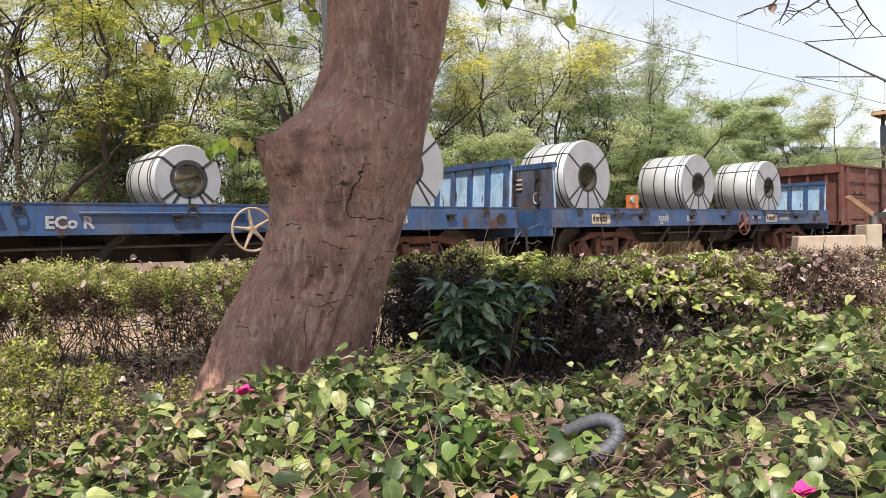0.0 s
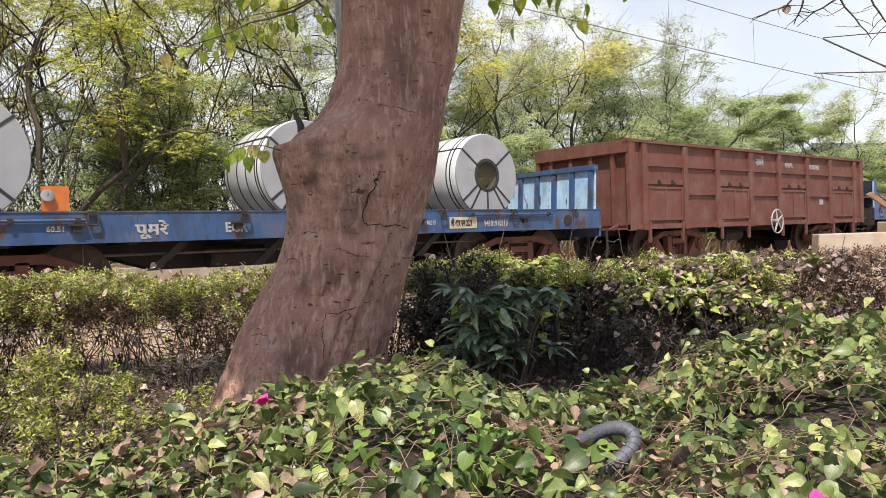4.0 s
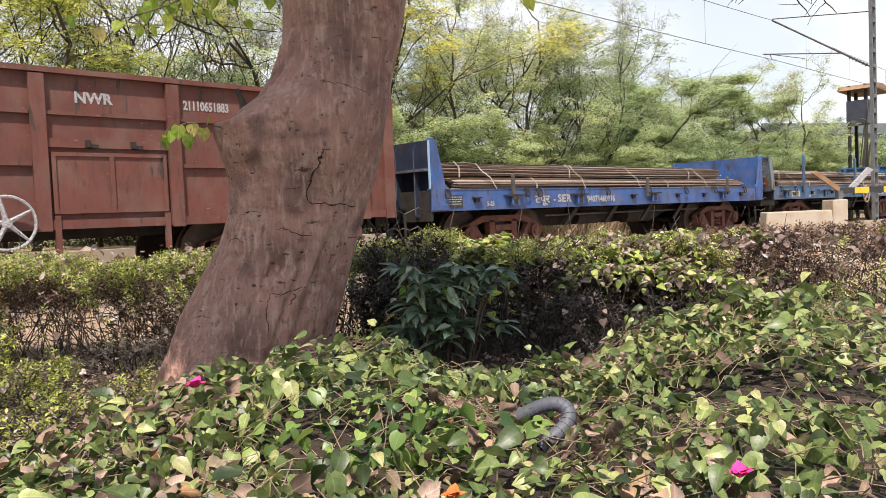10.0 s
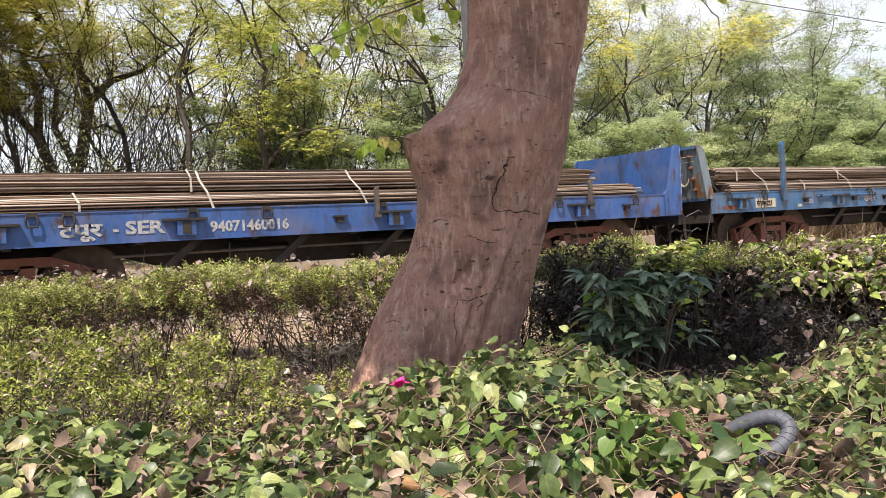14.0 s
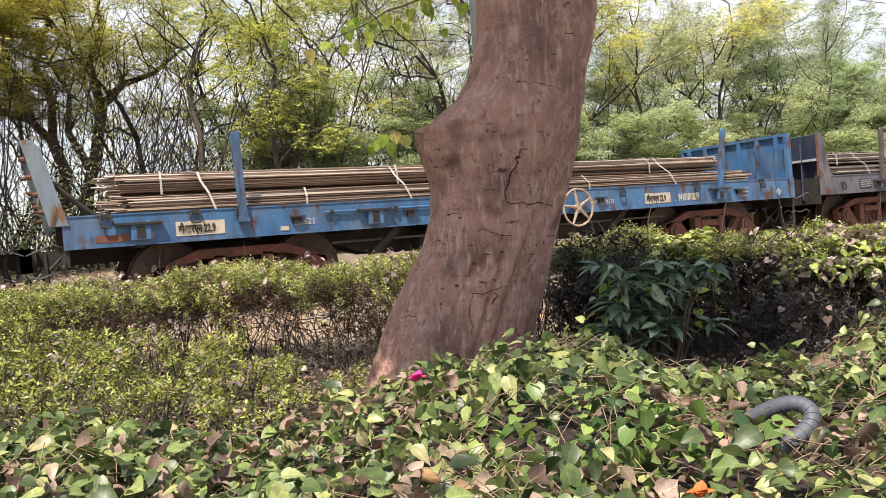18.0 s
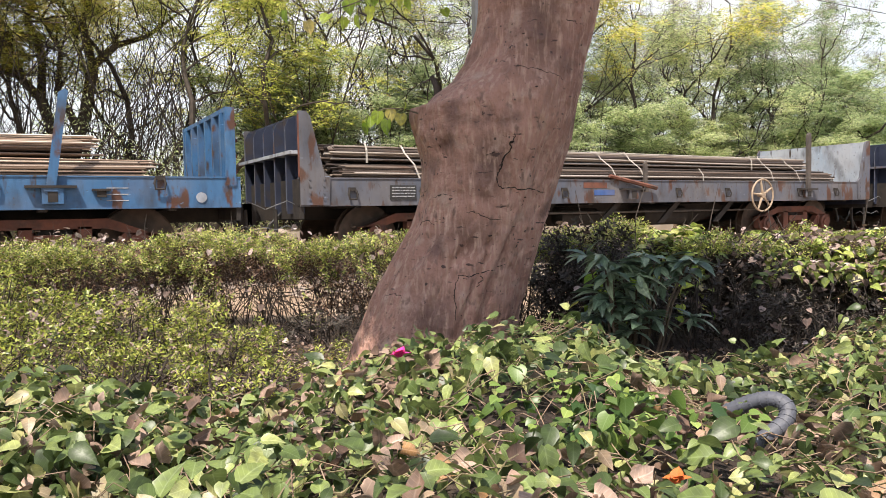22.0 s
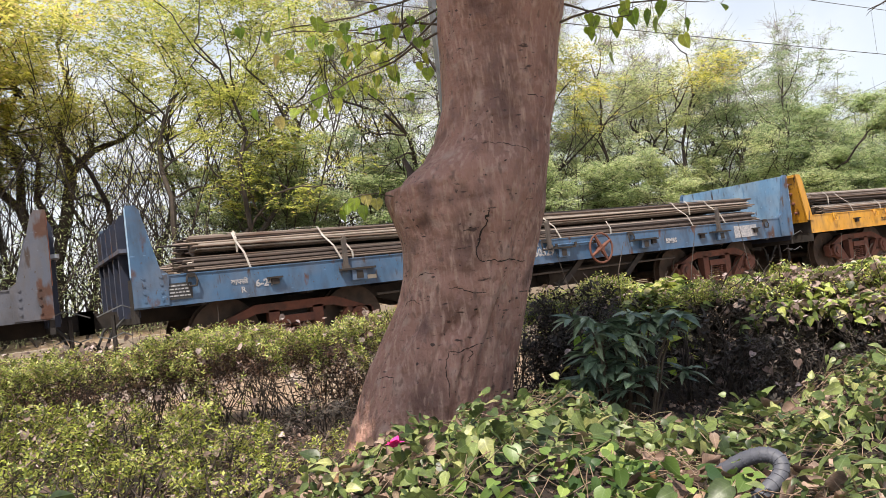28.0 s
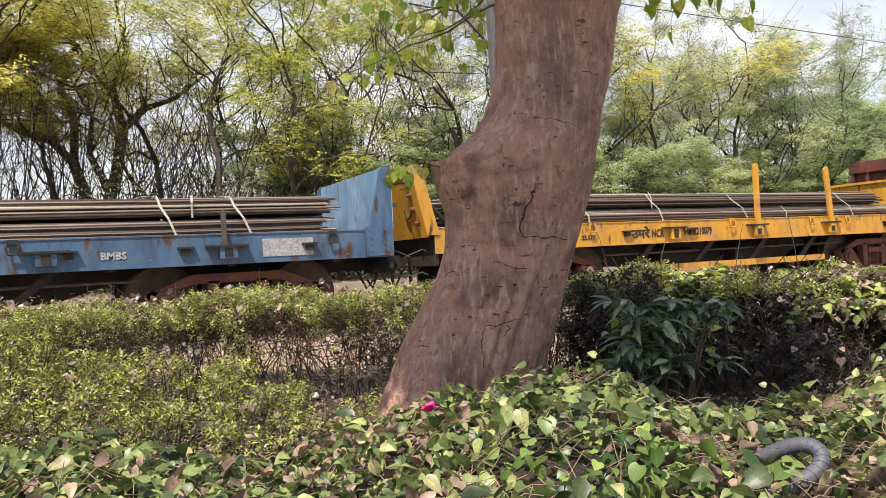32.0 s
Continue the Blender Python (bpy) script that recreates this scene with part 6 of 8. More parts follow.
def vine_bed():
    bed = thing("vine_bed", "dense bed of heart-leaved green vines with dead brown leaves", "vines")
    us, ds = np.arange(-4.6, 4.7, 0.12), np.arange(-0.9, 4.3, 0.12)
    m = Mesh()
    for u in us:
        for d in ds:
            e = float(np.interp(u, EDGE_U, EDGE_D))
            z = float(bed_top(u, d)) - 0.17 + 0.02 * noise.noise(Vector((u * 5, d * 5, 0)))
            if d > e + 0.25:
                z = 0.0
            m.v.append(tuple(at(u, d, z)))
    k = len(ds)
    m.f = [(i * k + j, (i + 1) * k + j, (i + 1) * k + j + 1, i * k + j + 1) for i in range(len(us) - 1) for j in range(k - 1)]
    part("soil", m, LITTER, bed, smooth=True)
    n = 34000
    u = rng.uniform(-4.4, 4.4, n)
    e = np.interp(u, EDGE_U, EDGE_D)
    d = 0.55 + (e + 0.08 - 0.55) * rng.uniform(0, 1, n) ** 0.9
    depth = rng.exponential(0.075, n)
    lift = noise_field(u * 6.0, d * 6.0)
    z = bed_top(u, d) - depth + 0.01 + 0.12 * lift * (lift > 0)
    thin = noise_field(u * 1.7, d * 1.7) + 0.6 * noise_field(u * 4.5 + 2, d * 4.5)
    keep = thin > -0.24 + 0.10 * rng.normal(0, 1, n)
    # thin where dead leaves have gathered
    keep &= rng.uniform(0, 1, n) > 0.72 * np.exp(-((u - 0.15) ** 2 / 0.10 + (d - 1.30) ** 2 / 0.09))
    # none over the piece of hose
    keep &= ~((np.hypot(u - 0.42, d - 1.88) < 0.065) & (z > 0.45))
    u, d, z = u[keep], d[keep], z[keep]
    n = len(u)
    pts = np.stack([0.755 * u + 0.656 * d, -0.656 * u + 0.755 * d, z], 1)
    # shoots: runs of leaves that share a lean, so that the blades overlap like shingles
    lean_u, lean_d = noise_field(u * 2.6 + 5, d * 2.6), noise_field(u * 2.6, d * 2.6 + 9)
    yaw, pitch, roll = rng.uniform(0, 6.28, n), rng.normal(-0.25, 0.45, n) + 0.9 * lean_u, rng.normal(0, 0.45, n) + 0.9 * lean_d
    size = 0.018 + 0.056 * rng.beta(1.2, 3.0, n) + 0.022 * np.clip(noise_field(u * 1.4 + 3, d * 1.4 + 1), 0, 1)
    turns = turns_of(yaw, pitch, roll)
    near = np.argsort(np.hypot(u * 0.6, d - 1.9))[:300]
    rest = np.setdiff1d(np.arange(n), near)
    half = rest[rng.uniform(0, 1, len(rest)) < 0.45]
    other = np.setdiff1d(rest, half)
    tagged(scatter("leaves", HEART, HEART_FACES, pts[half], turns[half], size[half], VINE_LEAF, bed, smooth=True), kind="stuff")
    tagged(scatter("leaves", OVATE, OVATE_FACES, pts[other], turns[other], size[other] * 1.3, VINE_LEAF, bed, smooth=True), kind="stuff")
    shapes = []
    for q in range(6):
        mm = Mesh()
        a, b = rng.normal(0, 0.04), rng.normal(0, 0.05)
        mm.v = [(x * (1 + a), y, zz * (1.0 + 4 * b) + 0.05 * b * math.sin(9 * y)) for x, y, zz in HEART]
        mm.f = HEART_FACES
        shapes.append(mm.data("leaf", VINE_LEAF_ONE, True))
    for i, q in enumerate(near):
        ob = new("leaf", shapes[i % 6])
        ob.parent = bed
        ob.matrix_basis = Matrix.LocRotScale(Vector(pts[q]), Matrix(turns[q].tolist()).to_quaternion(), (size[q],) * 3)
    # creeping stems
    st = Mesh()
    for k in range(2300):
        uu = rng.uniform(-3.5, 3.5)
        dd = rng.uniform(0.8, 3.6)
        if dd > np.interp(uu, EDGE_U, EDGE_D):
            continue
        a = rng.uniform(0, 6.28)
        pts2 = []
        for j in range(6):
            uu += 0.05 * math.cos(a)
            dd += 0.05 * math.sin(a)
            a += rng.normal(0, 0.35)
            pts2.append(at(uu, dd, float(bed_top(uu, dd)) - 0.015 + rng.normal(0, 0.015)))
        st.tube(pts2, 0.0014, 4)
    tagged(part("brushwood", st, STRAW, bed), kind="stuff")
    return bed


def noise_field(x, y):
    return np.array([noise.noise(Vector((a, b, 3.3))) for a, b in zip(x, y)])


VINE_LEAF_ONE = None


def single_leaf_material():
    m, nt, p = nodes_of("single_vine_leaf")
    info = nt.nodes.new("ShaderNodeObjectInfo")
    ramp = nt.nodes.new("ShaderNodeValToRGB")
    el = ramp.color_ramp.elements
    while len(el) < 4:
        el.new(0.5)
    for e, (x, c) in zip(el, [(0.0, (0.036, 0.075, 0.020)), (0.4, (0.10, 0.165, 0.036)), (0.8, (0.18, 0.265, 0.060)), (1.0, (0.34, 0.42, 0.10))]):
        e.position, e.color = x, (*c, 1)
    nt.links.new(info.outputs["Random"], ramp.inputs[0])
    place = nt.nodes.new("ShaderNodeTexCoord")
    nt.links.new(veins(nt, place.outputs["Object"], ramp.outputs[0]), p.inputs["Base Color"])
    p.inputs["Roughness"].default_value = 0.40
    tl = nt.nodes.new("ShaderNodeBsdfTranslucent")
    nt.links.new(ramp.outputs[0], tl.inputs[0])
    ms = add(nt, "ShaderNodeMixShader", Fac=0.28)
    nt.links.new(p.outputs[0], ms.inputs[1])
    nt.links.new(tl.outputs[0], ms.inputs[2])
    nt.links.new(ms.outputs[0], nt.nodes["Material Output"].inputs[0])
    return m


VINE_LEAF_ONE = single_leaf_material()
vine_bed()


def dead_leaves():
    """Fallen leaves on the bed and on the bare soil round the trunk."""
    n = 9500
    u, d = rng.uniform(-4, 4, n), rng.uniform(0.7, 4.8, n)
    e = np.interp(u, EDGE_U, EDGE_D)
    on = d < e + 0.05
    z = np.where(on, bed_top(u, d) - rng.exponential(0.025, n) + 0.005, 0.105 + rng.uniform(0, 0.02, n))
    pts = np.stack([0.755 * u + 0.656 * d, -0.656 * u + 0.755 * d, z], 1)
    patch = -0.3 * np.clip(u - 0.6, 0, 1) + noise_field(u * 1.5 + 7, d * 1.5) + 0.12 * rng.normal(0, 1, n) + 0.8 * np.exp(-((u - 0.15) ** 2 / 0.10 + (d - 1.30) ** 2 / 0.09)) + 0.5 * np.exp(-((u + 1.1) ** 2 / 0.15 + (d - 1.25) ** 2 / 0.05))
    keep = ~on | (patch > 0.13) | (rng.uniform(0, 1, n) < np.where((u > 0.7) | (d > 1.7), 0.06, 0.16))
    pts = pts[keep]
    n = len(pts)
    curl = [(x * 0.72 + 0.10 * math.sin(5 * y), y, zz + (0.9 + 0.5 * math.sin(4 * y + 1)) * x * x + 0.7 * (y - 0.4) ** 2 + 0.15 * x * math.sin(7 * y) - 0.12) for x, y, zz in HEART]
    ob = scatter("fallen_leaves", curl, HEART_FACES, pts, turns_of(rng.uniform(0, 6.28, n), rng.normal(0, 0.6, n), rng.normal(0, 0.7, n)), (0.5 + 1.2 * rng.beta(1.2, 2.8, n)) * np.where(pts[:, 2] > 0.2, 0.050, 0.036), DEAD_LEAF, smooth=True)
    tagged(ob, "curled dry brown leaves lying on vines and soil", "fallen leaves", kind="stuff")


dead_leaves()


def garden_soil():
    m = Mesh()
    us, ds = np.arange(-7, 6.6, 0.2), np.arange(1.6, 5.9, 0.2)
    for u in us:
        for d in ds:
            z = 0.10 + 0.02 * noise.noise(Vector((u * 2, d * 2, 1))) - 0.12 * max(0, d - 5.5)
            m.v.append(tuple(at(u, d, z)))
    k = len(ds)
    m.f = [(i * k + j, (i + 1) * k + j, (i + 1) * k + j + 1, i * k + j + 1) for i in range(len(us) - 1) for j in range(k - 1)]
    tagged(part("garden_soil", m, LITTER, smooth=True), "brown soil with leaf litter, darkened for the shade on it", "soil", kind="structure")


garden_soil()

# Middle line of the hedge: u, d, half thickness.
HEDGE_U = [-7.5, -4.0, -2.2, -1.0, 0.0, 1.0, 2.0, 3.5, 7.0]
HEDGE_D = [5.6, 5.6, 5.7, 6.0, 6.1, 5.9, 5.9, 5.9, 6.1]


def hedge():
    h = thing("hedge", "clipped hedge of small yellow-green leaves, thin and twiggy below", "hedge")
    n = 52000
    u = rng.uniform(-7, 6.8, n)
    d0 = np.interp(u, HEDGE_U, HEDGE_D)
    top = 0.80 - 0.04 * np.clip((-1.5 - u) / 1.0, 0, 1) - 0.07 * np.clip(u / 0.5, 0, 1) + 0.035 * np.sin(1.7 * u) + 0.025 * np.sin(4.1 * u + 1) + 0.02 * np.sin(9.3 * u)
    w = 0.52
    where = rng.uniform(0, 1, n)
    f = rng.uniform(0, 1, n)
    on_top = where < 0.45
    on_face = (where >= 0.45) & (where < 0.80)
    dd = np.where(on_top, d0 + rng.uniform(-w, w, n), np.where(on_face, d0 - w + 0.15 * f + rng.normal(0, 0.06, n), d0 + rng.uniform(-0.8, 1, n) * w))
    zz = np.where(on_top, top - rng.exponential(0.05, n) - 0.12 * np.clip((d0 - dd) / w - 0.5, 0, 1), top - 0.03 - 0.72 * f ** 1.25)
    clump = 0.6 * noise_field(u * 2.2, zz * 2.6 + dd * 1.3) + 0.9 * noise_field(u * 6.5 + 9, zz * 7.0 + dd * 5.0)
    keep = clump > 0.13 - 0.20 * on_top + (1.25 * (0.60 - zz).clip(0, 1)) * ((u < 0.2) | (u > 2.0)) + 2.4 * (0.56 - zz).clip(0, 1) * (u > -3.6) * (u < 0.0) * np.clip(0.45 + 1.6 * noise_field(u * 1.6 + 2, zz * 1.5), 0, 1) + 0.62 * (u > 2.3) + 1.1 * (u >= 0.2) * (u <= 2.0) * (zz < 0.66) + 0.10 * rng.normal(0, 1, n)
    u, dd, zz = u[keep], dd[keep], zz[keep]
    zz = zz + 0.13 * clump[keep]
    dd = dd - 0.18 * clump[keep]
    pts = np.stack([0.755 * u + 0.656 * dd, -0.656 * u + 0.755 * dd, zz], 1)
    n = len(pts)
    tagged(scatter("leaves", SPRIG, SPRIG_FACES, pts - np.array([0, 0, 0.04]), turns_of(rng.uniform(0, 6.28, n), rng.normal(0, 0.55, n), rng.normal(0, 0.55, n)), rng.uniform(0.035, 0.080, n), HEDGE_LEAF, h), kind="stuff")
    st = Mesh()
    for k in range(5600):
        uu = rng.uniform(-6.8, 6.8)
        d1 = float(np.interp(uu, HEDGE_U, HEDGE_D)) + rng.uniform(-0.4, 0.4)
        if k % 4 == 0:
            p0, way, l, rad = at(uu, d1, 0.03), Vector((rng.normal(0, 0.3), rng.normal(0, 0.3), 1)), rng.uniform(0.45, 0.8), rng.uniform(0.002, 0.0055)
        else:
            p0, way, l, rad = at(uu, d1, rng.uniform(0.12, 0.72)), Vector(rng.normal(0, 1, 3)) * Vector((1, 1, 0.7)) + Vector((0, 0, 0.3)), rng.uniform(0.14, 0.34), rng.uniform(0.002, 0.0045)
        st.tube(branch_path(p0, way, l, 4, 5000 + k), [rad, rad * 0.9, rad * 0.75, rad * 0.6, rad * 0.35], 4, cap=False)
    tagged(part("brushwood", st, DARK_BARK, h), kind="stuff")
    # dense dark twigs and leaves that put the shade under the creeper into colour
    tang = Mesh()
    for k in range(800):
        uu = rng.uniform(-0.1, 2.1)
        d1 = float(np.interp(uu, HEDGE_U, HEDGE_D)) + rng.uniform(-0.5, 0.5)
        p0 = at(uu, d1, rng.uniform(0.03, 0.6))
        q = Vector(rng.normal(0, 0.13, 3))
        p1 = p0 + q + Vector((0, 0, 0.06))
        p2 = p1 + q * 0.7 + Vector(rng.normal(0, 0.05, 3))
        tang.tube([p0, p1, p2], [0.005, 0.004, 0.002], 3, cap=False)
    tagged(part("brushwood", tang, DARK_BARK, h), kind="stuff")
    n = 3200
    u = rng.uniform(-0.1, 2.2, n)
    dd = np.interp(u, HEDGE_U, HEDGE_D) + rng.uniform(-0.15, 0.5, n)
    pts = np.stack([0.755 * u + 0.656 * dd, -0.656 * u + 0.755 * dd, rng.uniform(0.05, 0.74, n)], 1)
    tagged(scatter("withered_and_shade_leaves", HEART, HEART_FACES, pts, turns_of(rng.uniform(0, 6.28, n), rng.normal(-0.6, 0.5, n), rng.normal(0, 0.5, n)), rng.uniform(0.04, 0.08, n), DARK_LEAF, h, smooth=True), kind="stuff")
    # creeper that has grown over the top
    n = 5600
    u = rng.uniform(0.1, 2.7, n)
    dd = np.interp(u, HEDGE_U, HEDGE_D) + rng.uniform(-0.62, 0.45, n)
    drop = rng.uniform(0, 1, n) < 0.22
    zz = 0.73 + 0.16 * noise_field(u * 2.3, dd * 2.3) - drop * rng.uniform(0.05, 0.4, n) - 0.5 * np.clip(np.interp(u, HEDGE_U, HEDGE_D) - 0.38 - dd, 0, 1) * rng.uniform(0, 4, n)
    keep = noise_field(u * 1.9 + 4, dd * 1.9) + 0.12 * rng.normal(0, 1, n) > -0.06 + 0.25 * drop
    pts = np.stack([0.755 * u + 0.656 * dd, -0.656 * u + 0.755 * dd, zz], 1)[keep]
    n = len(pts)
    tagged(scatter("creeper", HEART, HEART_FACES, pts, turns_of(rng.uniform(0, 6.28, n), rng.normal(-0.25, 0.4, n), rng.normal(0, 0.4, n)), rng.uniform(0.035, 0.08, n), CREEPER_LEAF, h, smooth=True), kind="stuff")
    # withered leaves among the lower twigs, which also darken the shadowy band there
    n = 21000
    u = np.where(rng.uniform(0, 1, n) < 0.62, rng.uniform(-6.8, 0.0, n), rng.uniform(2.2, 6.8, n))
    dd = np.interp(u, HEDGE_U, HEDGE_D) + rng.uniform(-0.45, 0.45, n)
    pts = np.stack([0.755 * u + 0.656 * dd, -0.656 * u + 0.755 * dd, np.where((u > -3.4) & (u < -0.6) & (noise_field(u * 2.2 + 5, dd) > -0.1), rng.uniform(0.44, 0.76, n), rng.uniform(0.12, 0.74, n)) + 0.06 * (u > 2)], 1)
    pts = pts[noise_field(u * 1.8, pts[:, 2] * 3.0) > -0.12]
    n = len(pts)
    tagged(scatter("withered_and_shade_leaves", SPRIG, SPRIG_FACES, pts, turns_of(rng.uniform(0, 6.28, n), rng.normal(0, 0.9, n), rng.normal(0, 0.9, n)), rng.uniform(0.04, 0.08, n), WITHERED, h), kind="stuff")
    # the creeper's slope before the hedge
    n = 1500
    u, f = rng.uniform(0.95, 2.5, n), rng.uniform(0, 0.8, n)
    dd = np.interp(u, HEDGE_U, HEDGE_D) - 0.3 - 0.9 * f
    zz = 0.75 - 0.32 * f + 0.16 * noise_field(u * 2.0, dd * 2.4) - rng.exponential(0.03, n)
    keep = noise_field(u * 1.7 + 2, dd * 1.7) + 0.1 * rng.normal(0, 1, n) > -0.10 + 0.25 * np.abs(u - 1.7)
    pts = np.stack([0.755 * u + 0.656 * dd, -0.656 * u + 0.755 * dd, zz], 1)[keep]
    n = len(pts)
    turns, size = turns_of(rng.uniform(0, 6.28, n), rng.normal(-0.3, 0.45, n), rng.normal(0, 0.45, n)), rng.uniform(0.035, 0.08, n)
    dry = rng.uniform(0, 1, n) < 0.4
    tagged(scatter("creeper", OVATE, OVATE_FACES, pts[~dry], turns[~dry], size[~dry], CREEPER_LEAF, h, smooth=True), kind="stuff")
    tagged(scatter("caught_leaves", HEART, HEART_FACES, pts[dry], turns[dry], size[dry] * 0.8, PALE_DRY_LEAF, h, smooth=True), kind="stuff")
    # dead leaves caught on top
    n = 3200
    u = np.where(rng.uniform(0, 1, n) < 0.5, rng.uniform(-6.5, 6.5, n), rng.uniform(0.9, 3.2, n))
    dd = np.interp(u, HEDGE_U, HEDGE_D) + rng.uniform(-0.5, 0.4, n)
    pts = np.stack([0.755 * u + 0.656 * dd, -0.656 * u + 0.755 * dd, 0.79 - 0.07 * np.clip(u / 0.5, 0, 1) + rng.normal(0, 0.04, n) - 0.5 * rng.uniform(0, 1, n) * (rng.uniform(0, 1, n) < 0.4)], 1)
    tagged(scatter("caught_leaves", HEART, HEART_FACES, pts, turns_of(rng.uniform(0, 6.28, n), rng.normal(0, 0.6, n), rng.normal(0, 0.6, n)), rng.uniform(0.025, 0.062, n), PALE_DRY_LEAF, h, smooth=True), kind="stuff")


hedge()


def low_bush(name, label, u, d, ru, rd, top, n, material, size, seed, template=SMALL, faces=SMALL_FACES, base=0.05):
    """A spreading low bush: many crooked stems from the ground, with leaves along their outer half."""
    r = np.random.default_rng(seed)
    b = thing(name, label, "shrub")
    st, pts = Mesh(), []
    stems = 85
    for k in range(stems):
        a, q = r.uniform(0, 6.28), math.sqrt(r.uniform(0.0, 1.0))
        foot = at(u + 0.55 * ru * q * math.cos(a), d + 0.55 * rd * q * math.sin(a), 0.0)
        h = base + (top - base) * math.sqrt(max(1 - q * q * 0.85, 0.05)) * r.uniform(0.55, 1.12)
        tip = at(u + ru * q * math.cos(a) + r.normal(0, 0.08), d + rd * q * math.sin(a) + r.normal(0, 0.08), h)
        mid = (foot + tip) / 2 + Vector(r.normal(0, 0.05, 3)) + Vector((0, 0, 0.06))
        st.tube([foot, mid, tip], [0.006, 0.0045, 0.002], 4, cap=False)
        m = max(3, int(0.30 * n / stems * r.uniform(0.1, 1.9)))
        f = 1 - 0.6 * r.uniform(0, 1, m) ** 1.8
        a1, a2, a3 = np.array(foot), np.array(mid), np.array(tip)
        base_pts = np.where((f > 0.5)[:, None], a2 + (a3 - a2) * ((f - 0.5) * 2)[:, None], a1 + (a2 - a1) * (f * 2)[:, None])
        pts.append(base_pts + r.normal(0, 0.035, (m, 3)) * np.array([1, 1, 0.7]))
    pts = np.concatenate(pts)
    pts = pts[noise_field(pts[:, 0] * 4.5 + pts[:, 2] * 2, pts[:, 1] * 4.5 + pts[:, 2] * 4) + 0.12 * r.normal(0, 1, len(pts)) > -0.06]
    n = len(pts)
    tagged(scatter("leaves", SPRIG, SPRIG_FACES, pts, turns_of(r.uniform(0, 6.28, n), r.normal(0, 0.6, n), r.normal(0, 0.6, n)), size * 1.5 * r.uniform(0.6, 1.6, n), material, b), kind="stuff")
    k = max(6, n // 10)
    pick = r.integers(0, n, k)
    dry = scatter("caught_leaves", HEART, HEART_FACES, pts[pick] + r.normal(0, 0.02, (k, 3)), turns_of(r.uniform(0, 6.28, k), r.normal(0, 0.6, k), r.normal(0, 0.6, k)), r.uniform(0.025, 0.055, k), PALE_DRY_LEAF, b, smooth=True)
    tagged(dry, kind="stuff")
    tagged(part("brushwood", st, DARK_BARK, b), kind="stuff")
    return b


BUSH = "low straggling bush with small yellow-green leaves beside the hedge"
low_bush("low_bush", BUSH, -3.02, 4.5, 0.55, 0.6, 0.46, 3600, BUSH_LEAF, 0.040, 1)
low_bush("low_bush", BUSH, -3.7, 3.9, 0.85, 1.0, 0.58, 4800, BUSH_LEAF, 0.040, 2)
low_bush("low_bush", BUSH, -4.6, 4.2, 1.0, 1.2, 0.70, 5600, BUSH_LEAF, 0.040, 3)
low_bush("low_bush", BUSH, -5.9, 4.6, 1.0, 1.2, 0.76, 7000, BUSH_LEAF, 0.040, 5)
low_bush("low_bush", BUSH, -2.45, 3.3, 0.50, 0.55, 0.36, 1800, BUSH_LEAF, 0.036, 12)
low_bush("low_bush", BUSH, -3.1, 2.85, 0.7, 0.6, 0.50, 3200, BUSH_LEAF, 0.036, 13)
low_bush("low_bush", BUSH, -4.2, 3.0, 0.8, 0.7, 0.55, 3800, BUSH_LEAF, 0.036, 14)
low_bush("low_bush", BUSH, -2.25, 3.95, 0.50, 0.60, 0.36, 2600, BUSH_LEAF, 0.036, 15)
low_bush("low_bush", BUSH, -1.75, 3.15, 0.42, 0.45, 0.30, 1700, BUSH_LEAF, 0.034, 16)
# The bushes in DARK_LEAF carry the shade under the hedge in their leaf colour.
low_bush("low_bush", "dead twigs under the edge of the hedge, coloured dark for the shade", -1.75, 4.95, 0.55, 0.38, 0.26, 1900, DARK_LEAF, 0.034, 17, base=0.10)
low_bush("low_bush", "dead twigs under the edge of the hedge, coloured dark for the shade", -0.95, 5.05, 0.45, 0.30, 0.30, 1300, DARK_LEAF, 0.034, 18, base=0.10)
low_bush("low_bush", "dead twigs beside the shrub, coloured dark for the shade there", 1.15, 4.75, 0.55, 0.40, 0.42, 2200, DARK_LEAF, 0.040, 19)
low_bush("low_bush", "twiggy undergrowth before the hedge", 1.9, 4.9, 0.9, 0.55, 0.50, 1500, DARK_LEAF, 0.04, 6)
low_bush("low_bush", "twiggy undergrowth before the hedge", 3.6, 5.0, 1.2, 0.6, 0.60, 2500, HEDGE_LEAF, 0.04, 7)


